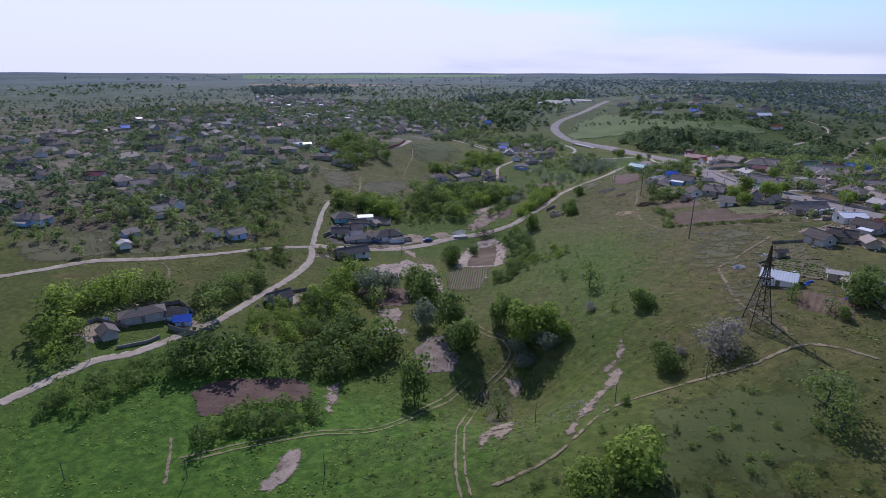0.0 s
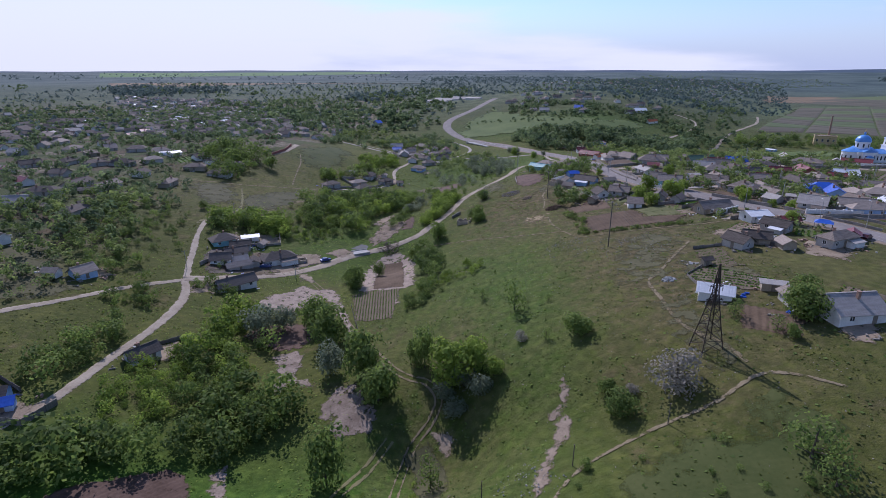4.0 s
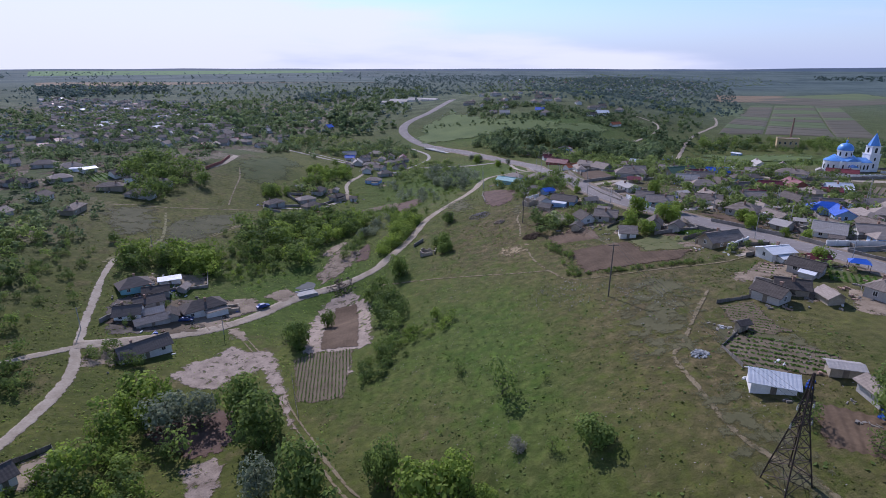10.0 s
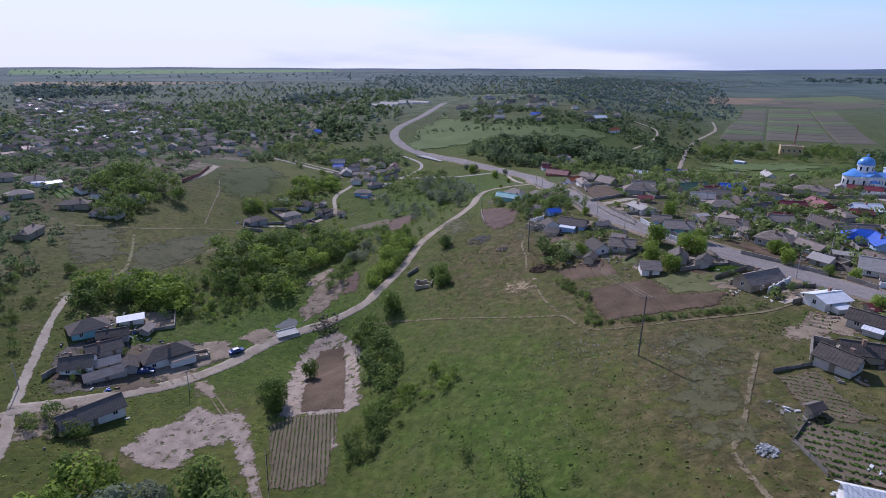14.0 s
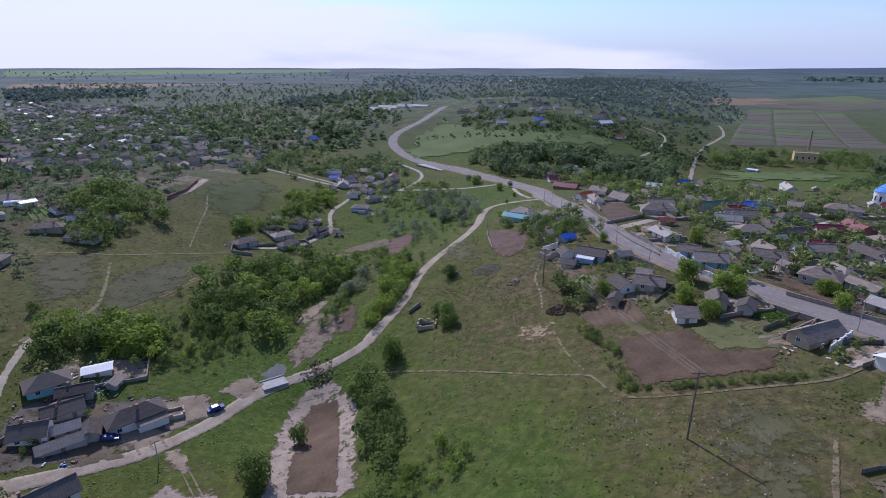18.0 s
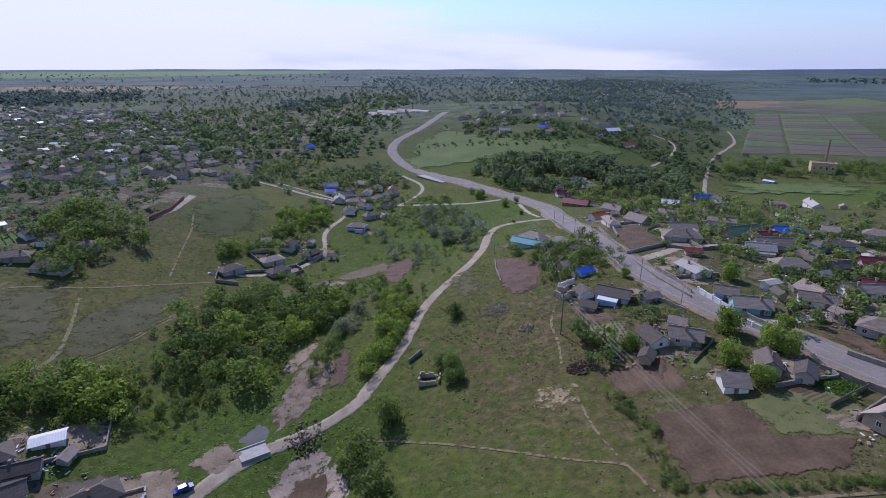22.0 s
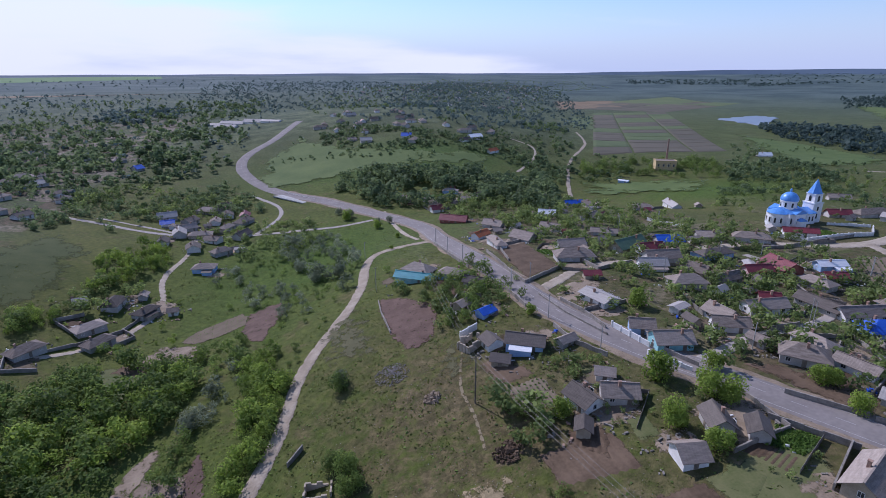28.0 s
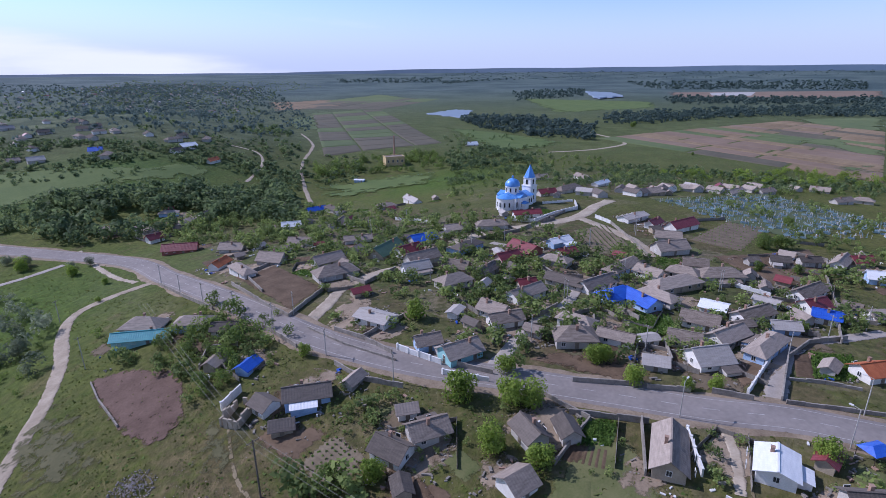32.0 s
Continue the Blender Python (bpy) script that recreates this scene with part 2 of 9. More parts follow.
def leaf(name, low, high):
    """Leaves: dull, letting some light through, each tree and each clump of its own green."""
    m = bpy.data.materials.new(name)
    m.use_nodes = True
    n, l = m.node_tree.nodes, m.node_tree.links
    b, out = n["Principled BSDF"], n["Material Output"]
    g = n.new("ShaderNodeNewGeometry")
    at = n.new("ShaderNodeAttribute")
    at.attribute_name = "tint"
    mul = n.new("ShaderNodeMath")
    mul.operation, mul.inputs[1].default_value = "MULTIPLY_ADD", 0.22
    l.new(g.outputs["Random Per Island"], mul.inputs[0])
    half = n.new("ShaderNodeMath")
    half.operation, half.inputs[1].default_value = "MULTIPLY", 0.95
    l.new(at.outputs["Fac"], half.inputs[0])
    l.new(half.outputs[0], mul.inputs[2])
    info = n.new("ShaderNodeObjectInfo")
    mul2 = n.new("ShaderNodeMath")
    mul2.operation, mul2.inputs[1].default_value = "MULTIPLY_ADD", 0.16
    l.new(info.outputs["Random"], mul2.inputs[0])
    l.new(mul.outputs[0], mul2.inputs[2])
    mix = n.new("ShaderNodeMix")
    mix.data_type = "RGBA"
    mix.inputs[6].default_value, mix.inputs[7].default_value = (*low, 1), (*high, 1)
    l.new(mul2.outputs[0], mix.inputs[0])
    l.new(mix.outputs[2], b.inputs["Base Color"])
    b.inputs["Roughness"].default_value, b.inputs["Specular IOR Level"].default_value = 0.75, 0.2
    tr = n.new("ShaderNodeBsdfTranslucent")
    l.new(mix.outputs[2], tr.inputs["Color"])
    sh = n.new("ShaderNodeMixShader")
    sh.inputs[0].default_value = 0.52
    l.new(b.outputs[0], sh.inputs[1])
    l.new(tr.outputs[0], sh.inputs[2])
    l.new(sh.outputs[0], out.inputs[0])
    return m


LEAVES = {
    "light": leaf("bright_leaves", (0.098, 0.160, 0.030), (0.30, 0.40, 0.070)),
    "mid": leaf("green_leaves", (0.072, 0.116, 0.034), (0.215, 0.295, 0.070)),
    # far, dot and poplar greens are paled towards blue: haze in the leaf colour
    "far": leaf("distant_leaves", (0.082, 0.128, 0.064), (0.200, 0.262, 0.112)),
    "dot": leaf("hazed_far_leaves", (0.078, 0.118, 0.112), (0.145, 0.198, 0.176)),
    "silver": leaf("silvery_leaves", (0.11, 0.14, 0.085), (0.27, 0.31, 0.20)),
    "poplar": leaf("dark_hazed_leaves", (0.058, 0.094, 0.088), (0.098, 0.142, 0.122)),
    "garden": leaf("garden_leaves", (0.100, 0.146, 0.050), (0.270, 0.340, 0.105)),
    "blossom": leaf("pale_blossom", (0.17, 0.17, 0.13), (0.40, 0.37, 0.32)),
    "grass": leaf("grass_blades", (0.066, 0.092, 0.018), (0.15, 0.172, 0.040)),
    "crop": leaf("crop_leaves", (0.06, 0.12, 0.022), (0.16, 0.26, 0.055)),
}

# ---- ground ----
# rises and hollows of the ground: x, y, spread, height
NEAR_RELIEF = [
    (15, 100, 60, 19.92),
    (45, 60, 70, -10.11),
    (25, 150, 50, -3.86),
    (70, 205, 70, 10.71),
    (110, 230, 80, -5.30),
    (40, 270, 55, 0.42),
    (20, 330, 60, 10.01),
    (-20, 230, 45, -2.44),
    (-60, 230, 50, -9.47),
    (-60, 170, 50, -2.96),
    (-110, 195, 50, -6.72),
    (-30, 130, 40, -10.36),
    (-150, 180, 60, 2.00),
    (-18, 106, 13, -12.10),
    (-54, 102, 16, -4.50),
    (-50, 224, 11, -5.20),
    (16, 103, 12, -4.10),
]
MID_RELIEF = [
    (-60, 350, 60, -16.99),
    (-120, 340, 60, -1.47),
    (-180, 410, 60, 6.71),
    (-150, 310, 60, -2.06),
    (-80, 480, 80, -8.82),
    (0, 500, 80, -3.43),
    (40, 440, 70, -0.36),
    (-50, 620, 90, -15.31),
    (100, 620, 100, 14.49),
    (0, 770, 110, -1.76),
    (180, 400, 90, -3.69),
    (180, 560, 90, -23.36),
    (190, 330, 80, 10.52),
]
FAR_RELIEF = [
    (300, 560, 130, 9.02),
    (290, 330, 120, 4.40),
    (-260, 330, 120, -2.20),
    (-300, 600, 160, 9.12),
    (-230, 820, 200, -11.93),
    (100, 900, 200, 32.73),
    (-90, 80, 80, -12.46),
    (-20, 0, 80, -7.50),
    (-320, 150, 160, 7.95),
    (380, 250, 180, -2.80),
    (150, 100, 100, 11.75),
    (400, 700, 200, -6.84),
]



def ease(a, b, v):
    q = np.clip((v - a) / (b - a), 0, 1)
    return q * q * (3 - 2 * q)


def ground(x, y):
    """Height of the ground; the land is a valley with a plateau to the west and a river plain to the east."""
    x, y = np.asarray(x, float), np.asarray(y, float)
    r, az = np.hypot(x, y - 150), np.degrees(np.arctan2(x, np.abs(y - 150) + 1e-6))
    east = ease(12, 30, az) * ease(250, 600, r)
    plateau = 8 + 20 * ease(800, 2000, r) + 32 * ease(2000, 4600, r)
    plain = -5 + 8 * ease(1500, 2600, r) + 58 * ease(2500, 4700, r)
    z = plateau * (1 - east) + plain * east
    for cx, cy, s, h in NEAR_RELIEF + MID_RELIEF + FAR_RELIEF:
        z = z + h * np.exp(-((x - cx) ** 2 + (y - cy) ** 2) / (2 * s * s))
    return z


POND = (-69.0, 243.0)
DRY_GROUND = ground


def ground(x, y):
    """The same ground with the hollow of the pond in it."""
    x, y = np.asarray(x, float), np.asarray(y, float)
    w = np.exp(-((x - POND[0]) ** 2 + (y - POND[1]) ** 2) / (2 * 5.0 ** 2))
    return DRY_GROUND(x, y) * (1 - w) + (float(DRY_GROUND(*POND)) - 1.3) * w


def gz(x, y):
    return float(ground(x, y))


def mesh_ob(name, verts, faces, material=None, smooth=False):
    me = bpy.data.meshes.new(name)
    me.from_pydata(verts, [], faces)
    if material:
        me.materials.append(material)
    if smooth:
        me.polygons.foreach_set("use_smooth", [True] * len(me.polygons))
    me.update()
    return new(name, me)


N = 370
u = np.linspace(-1, 1, N)
gx, gy = np.meshgrid(10 + 70 * np.sinh(4.9 * u), 190 + 70 * np.sinh(4.9 * u))
gv = np.stack([gx.ravel(), gy.ravel(), ground(gx, gy).ravel()], 1)
k = (np.arange(N - 1)[:, None] * N + np.arange(N - 1)[None]).ravel()
gf = np.stack([k, k + 1, k + N + 1, k + N], 1)


def ground_material():
    m = bpy.data.materials.new("meadow")
    m.use_nodes = True
    n, l = m.node_tree.nodes, m.node_tree.links
    b = n["Principled BSDF"]
    b.inputs["Roughness"].default_value, b.inputs["Specular IOR Level"].default_value = 0.95, 0.15
    tc = n.new("ShaderNodeTexCoord")

    def noise_at(scale, detail=5, rough=0.55):
        t = n.new("ShaderNodeTexNoise")
        t.inputs["Scale"].default_value, t.inputs["Detail"].default_value, t.inputs["Roughness"].default_value = scale, detail, rough
        l.new(tc.outputs["Object"], t.inputs["Vector"])
        return t.outputs[0]

    def ramp(src, a, b2, lo=0.0, hi=1.0):
        r = n.new("ShaderNodeMapRange")
        r.interpolation_type = "SMOOTHSTEP"
        for key, v in (("From Min", a), ("From Max", b2), ("To Min", lo), ("To Max", hi)):
            r.inputs[key].default_value = v
        l.new(src, r.inputs[0])
        return r.outputs[0]

    def blend(fac, a, c):
        x = n.new("ShaderNodeMix")
        x.data_type = "RGBA"
        l.new(fac, x.inputs[0])
        for sock, v in ((x.inputs[6], a), (x.inputs[7], c)):
            if isinstance(v, tuple):
                sock.default_value = (*v, 1)
            else:
                l.new(v, sock)
        return x.outputs[2]

    cover = n.new("ShaderNodeAttribute")
    cover.attribute_name = "cover"
    parts = n.new("ShaderNodeSeparateColor")
    l.new(cover.outputs["Color"], parts.inputs[0])
    grass = blend(ramp(noise_at(0.06), 0.35, 0.65), (0.082, 0.100, 0.018), (0.138, 0.142, 0.034))
    grass = blend(ramp(noise_at(1.1, 8, 0.7), 0.4, 0.62), grass, (0.076, 0.084, 0.024))
    lush = blend(ramp(noise_at(0.5, 8), 0.35, 0.7), (0.046, 0.104, 0.012), (0.082, 0.152, 0.020))
    dry = blend(ramp(noise_at(0.35, 8, 0.65), 0.35, 0.65), (0.090, 0.075, 0.034), (0.155, 0.122, 0.062))
    # scrub of the distance, its greens dulled and cooled to stand for haze
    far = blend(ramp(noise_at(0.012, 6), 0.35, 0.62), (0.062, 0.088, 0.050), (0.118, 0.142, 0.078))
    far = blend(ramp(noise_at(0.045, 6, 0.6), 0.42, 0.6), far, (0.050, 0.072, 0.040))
    col = blend(parts.outputs[0], grass, lush)
    bare = n.new("ShaderNodeMath")
    bare.operation = "MULTIPLY"
    l.new(ramp(noise_at(0.09, 9, 0.68), 0.53, 0.68, 0, 0.7), bare.inputs[0])
    l.new(ramp(parts.outputs[0], 0.2, 0.7, 1.0, 0.1), bare.inputs[1])
    col = blend(bare.outputs[0], col, dry)
    worn = n.new("ShaderNodeMath")
    worn.operation = "MULTIPLY"
    l.new(parts.outputs[1], worn.inputs[0])
    l.new(ramp(noise_at(0.22, 8, 0.7), 0.36, 0.56), worn.inputs[1])
    col = blend(worn.outputs[0], col, dry)
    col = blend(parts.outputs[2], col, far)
    # garden plots of the far villages: each bed dug, grassy or overgrown
    plots = n.new("ShaderNodeAttribute")
    plots.attribute_name = "plots"
    cells = n.new("ShaderNodeTexVoronoi")
    cells.distance, cells.inputs["Scale"].default_value, cells.inputs["Randomness"].default_value = "CHEBYCHEV", 0.062, 0.85
    l.new(tc.outputs["Object"], cells.inputs["Vector"])
    tone = n.new("ShaderNodeSeparateColor")
    l.new(cells.outputs["Color"], tone.inputs[0])
    bed = blend(ramp(tone.outputs[0], 0.30, 0.34), (0.118, 0.088, 0.064), (0.066, 0.092, 0.034))
    bed = blend(ramp(tone.outputs[0], 0.62, 0.66), bed, (0.092, 0.112, 0.046))
    bed = blend(ramp(tone.outputs[1], 0.74, 0.77), bed, (0.215, 0.180, 0.142))
    bed = blend(ramp(noise_at(0.3, 8, 0.7), 0.42, 0.66), bed, (0.056, 0.062, 0.034))
    col = blend(plots.outputs["Fac"], col, bed)
    # bluish tone of the far plateau, standing for haze over it
    hazy_woods = blend(ramp(noise_at(0.004, 6, 0.6), 0.4, 0.6), (0.056, 0.088, 0.100), (0.104, 0.140, 0.142))
    col = blend(cover.outputs["Alpha"], col, hazy_woods)
    l.new(col, b.inputs["Base Color"])
    tuft = ramp(noise_at(0.55, 10, 0.75), 0.38, 0.66)
    dark = n.new("ShaderNodeMix")
    dark.data_type, dark.blend_type = "RGBA", "MULTIPLY"
    dark.inputs[0].default_value = 1.0
    l.new(col, dark.inputs[6])
    l.new(blend(tuft, (0.66, 0.70, 0.64), (1.26, 1.22, 1.20)), dark.inputs[7])
    l.new(dark.outputs[2], b.inputs["Base Color"])
    bp = n.new("ShaderNodeBump")
    bp.inputs["Strength"].default_value, bp.inputs["Distance"].default_value = 0.8, 0.5
    l.new(noise_at(0.9, 9, 0.7), bp.inputs["Height"])
    l.new(bp.outputs[0], b.inputs["Normal"])
    return m


M_GROUND = ground_material()
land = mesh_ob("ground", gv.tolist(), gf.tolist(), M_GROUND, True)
tagged(land, "green spring meadow land with a dry valley and worn earth patches", "ground", kind="structure")


def spot(x, y, cx, cy, rx, ry):
    return np.exp(-(((x - cx) / rx) ** 2 + ((y - cy) / ry) ** 2))


# cover: red = lush grass, green = worn dry ground, blue = scrub of the distance dulled for haze, alpha = haze tint
def cover_of(x, y):
    r = np.hypot(x, y - 150)
    lush = np.clip(spot(x, y, -75, 75, 60, 35) + 0.4 * spot(x, y, -45, 380, 60, 90) + 0.55 * spot(x, y, 10, 430, 70, 60) + 0.8 * spot(x, y, -75, 240, 50, 40)
                   + 0.6 * spot(x, y, 0, 150, 14, 60) + 0.9 * spot(x, y, 60, 620, 120, 60) + 0.7 * spot(x, y, 280, 480, 80, 50), 0, 1)
    dry = np.clip(0.9 * spot(x, y, 35, 160, 22, 60) + 0.9 * spot(x, y, -20, 120, 20, 60) * 0.5 + 0.4 * spot(x, y, -160, 330, 60, 60) + 0.4 * spot(x, y, -120, 250, 50, 40)
                  + spot(x, y, 5, 255, 25, 40) + 0.6 * spot(x, y, 130, 280, 120, 120) + 0.8 * spot(x, y, 130, 235, 65, 50), 0, 1)
    az = np.degrees(np.arctan2(x, np.abs(y - 150) + 1e-6))
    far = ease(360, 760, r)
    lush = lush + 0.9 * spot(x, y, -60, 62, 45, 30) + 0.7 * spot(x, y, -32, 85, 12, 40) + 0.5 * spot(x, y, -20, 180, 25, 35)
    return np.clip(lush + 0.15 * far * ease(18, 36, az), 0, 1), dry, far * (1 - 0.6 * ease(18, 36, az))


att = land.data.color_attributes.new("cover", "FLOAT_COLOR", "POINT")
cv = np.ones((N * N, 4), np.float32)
cv[:, 3] = 0.9 * ease(750, 2600, np.hypot(gv[:, 0], gv[:, 1] - 150))   # haze put into the far ground's colour, growing with distance
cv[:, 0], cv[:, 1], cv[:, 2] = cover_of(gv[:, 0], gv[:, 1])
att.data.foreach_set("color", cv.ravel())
west_side = ease(-135, -185, gv[:, 0]) * ease(120, 150, gv[:, 1]) * ease(1250, 900, np.hypot(gv[:, 0], gv[:, 1] - 150)) * (1 - spot(gv[:, 0], gv[:, 1], -155, 310, 48, 75))
east_side = spot(gv[:, 0], gv[:, 1], 140, 270, 85, 85) + spot(gv[:, 0], gv[:, 1], 110, 400, 60, 70) + spot(gv[:, 0], gv[:, 1], 330, 370, 90, 60)
land.data.attributes.new("plots", "FLOAT", "POINT").data.foreach_set("value", np.clip(west_side + 0.8 * np.clip(east_side, 0, 1), 0, 1).astype(np.float32))


# ---- roads ----
def spline(pts, step=2.5):
    """A smooth line through the points, in even steps."""
    p = np.array([pts[0]] + list(pts) + [pts[-1]], float)
    out = []
    for i in range(1, len(p) - 2):
        a, b2, c, d = p[i - 1], p[i], p[i + 1], p[i + 2]
        nseg = max(2, int(np.linalg.norm(c - b2) / step))
        for s in np.arange(nseg) / nseg:
            out.append(0.5 * (2 * b2 + (c - a) * s + (2 * a - 5 * b2 + 4 * c - d) * s * s + (3 * b2 - a - 3 * c + d) * s ** 3))
    out.append(p[-1])
    return np.array(out)


def strip(name, pts, width, material, label, wander=0.25, lift=0.10, category="road", step=2.5, shift=0.0):
    """A road or track laid on the ground along a line, with ragged edges."""
    c = spline(pts, step)
    d = np.gradient(c, axis=0)
    d /= np.linalg.norm(d, axis=1)[:, None] + 1e-9
    side = np.stack([d[:, 1], -d[:, 0]], 1)
    cols = np.array([-0.56, -0.5, -0.28, 0, 0.28, 0.5, 0.56])
    rs = np.random.RandomState(len(pts) * 7 + int(abs(c[0, 0])))
    rag = np.convolve(rs.randn(len(c) + 4), np.ones(5) / 5, "valid")[: len(c)] * wander
    rag2 = np.convolve(rs.randn(len(c) + 4), np.ones(5) / 5, "valid")[: len(c)] * wander
    rows = []
    for j, f in enumerate(cols):
        w = np.full(len(c), f * width) + (rag if f < 0 else rag2) * (abs(f) * 2) + shift
        xy = c + side * w[:, None]
        z = ground(xy[:, 0], xy[:, 1]) + (lift if 0 < j < len(cols) - 1 else -0.1 if name == "footpath" else -0.25)
        rows.append(np.column_stack([xy, z]))
    v = np.stack(rows, 1).reshape(-1, 3)
    m = len(cols)
    faces = [(i * m + j, i * m + j + 1, (i + 1) * m + j + 1, (i + 1) * m + j) for i in range(len(c) - 1) for j in range(m - 1)]
    ob = mesh_ob(name, v.tolist(), faces, material, True)
    rims = np.tile([max(0.0, (0.56 - abs(f)) / 0.56 * max(1.0, width * 0.62)) for f in cols], len(c))
    if name in ("footpath", "track"):
        rims = np.minimum(rims, 0.45 if name == "footpath" else 0.62)   # trodden thin, with grass coming through
    ob.data.attributes.new("rim", "FLOAT", "POINT").data.foreach_set("value", rims.astype(np.float32))
    return tagged(ob, label, category, kind="structure")


MAIN_ROAD = [(119.1, 129.3), (96.5, 184.9), (91.3, 197.7), (83.9, 209.9), (75.9, 226.8), (66.5, 246.4), (58.1, 263.4), (51.5, 281.2), (47.8, 296.4), (46.0, 311.5), (44.2, 346.3), (42.0, 396.0), (37.7, 448.5), (-0.6, 526.1), (-35.2, 573.5), (-58.1, 619.0), (-71.1, 665.9), (-67.7, 708.9), (-41.9, 766.3), (-16.2, 861.6)]
strip("road_verge", MAIN_ROAD[:15], 12.8, M_PALE, "pale trodden dirt verge along the main road", 0.9, 0.10)
strip("road", MAIN_ROAD, 9.4, M_ASPHALT, "worn grey asphalt main road curving through the village", 0.15, 0.16)


# ---- things: helpers ----
def part(name, verts, faces, material, parent=None, label="", smooth=False):
    """One mesh object, a part of its thing."""
    ob = mesh_ob(name, verts, faces, material, smooth)
    if parent:
        ob.parent = parent
    if label:
        ob["label"] = label
    return ob


def thing(name, x, y, z, rot=0.0):
    """The empty at a thing's base that carries its parts."""
    ob = new(name)
    ob.empty_display_size = 0.5
    ob.matrix_world = pose(x, y, z, 0, 0, rot)
    return ob


def box(x0, y0, z0, x1, y1, z1):
    v = [(x0, y0, z0), (x1, y0, z0), (x1, y1, z0), (x0, y1, z0), (x0, y0, z1), (x1, y0, z1), (x1, y1, z1), (x0, y1, z1)]
    return v, [(0, 3, 2, 1), (4, 5, 6, 7), (0, 1, 5, 4), (1, 2, 6, 5), (2, 3, 7, 6), (3, 0, 4, 7)]


def join(*pieces):
    v, f = [], []
    for pv, pf in pieces:
        k = len(v)
        v += list(pv)
        f += [tuple(i + k for i in face) for face in pf]
    return v, f


def tube(a, b2, r0, r1=None, n=6):
    """A tapered round bar between two points."""
    a, b2 = Vector(a), Vector(b2)
    r1 = r0 if r1 is None else r1
    q = (b2 - a).to_track_quat("Z", "Y")
    v = []
    for p, r in ((a, r0), (b2, r1)):
        v += [tuple(p + q @ Vector((r * math.cos(i * 2 * math.pi / n), r * math.sin(i * 2 * math.pi / n), 0))) for i in range(n)]
    f = [(i, (i + 1) % n, n + (i + 1) % n, n + i) for i in range(n)] + [tuple(range(n))[::-1], tuple(range(n, 2 * n))]
    return v, f


def turned(profile, n=16):
    """A body of revolution from (radius, height) pairs."""
    v, f = [], []
    for r, z in profile:
        v += [(r * math.cos(i * 2 * math.pi / n), r * math.sin(i * 2 * math.pi / n), z) for i in range(n)]
    for k2 in range(len(profile) - 1):
        f += [(k2 * n + i, k2 * n + (i + 1) % n, (k2 + 1) * n + (i + 1) % n, (k2 + 1) * n + i) for i in range(n)]
    f += [tuple(range(n))[::-1], tuple(range((len(profile) - 1) * n, len(profile) * n))]
    return v, f


def quads_ob(name, q, material, tint=None):
    """A mesh of loose quads from an array (n, 4, 3)."""
    n = len(q)
    me = bpy.data.meshes.new(name)
    me.vertices.add(4 * n)
    me.vertices.foreach_set("co", np.ascontiguousarray(q, np.float32).ravel())
    me.loops.add(4 * n)
    me.loops.foreach_set("vertex_index", np.arange(4 * n, dtype=np.int32))
    me.polygons.add(n)
    me.polygons.foreach_set("loop_start", np.arange(0, 4 * n, 4, dtype=np.int32))
    me.materials.append(material)
    if tint is not None:
        a = me.attributes.new("tint", "FLOAT", "POINT")
        a.data.foreach_set("value", np.repeat(tint, 4).astype(np.float32))
    me.update()
    return new(name, me)


def inside(poly, x, y):
    p = np.array(poly)
    hit = np.zeros(len(x), bool)
    j = len(p) - 1
    for i in range(len(p)):
        (xi, yi), (xj, yj) = p[i], p[j]
        hit ^= ((yi > y) != (yj > y)) & (x < (xj - xi) * (y - yi) / (yj - yi + 1e-12) + xi)
        j = i
    return hit


PATCH_SEED = [0]
PLOTS = []


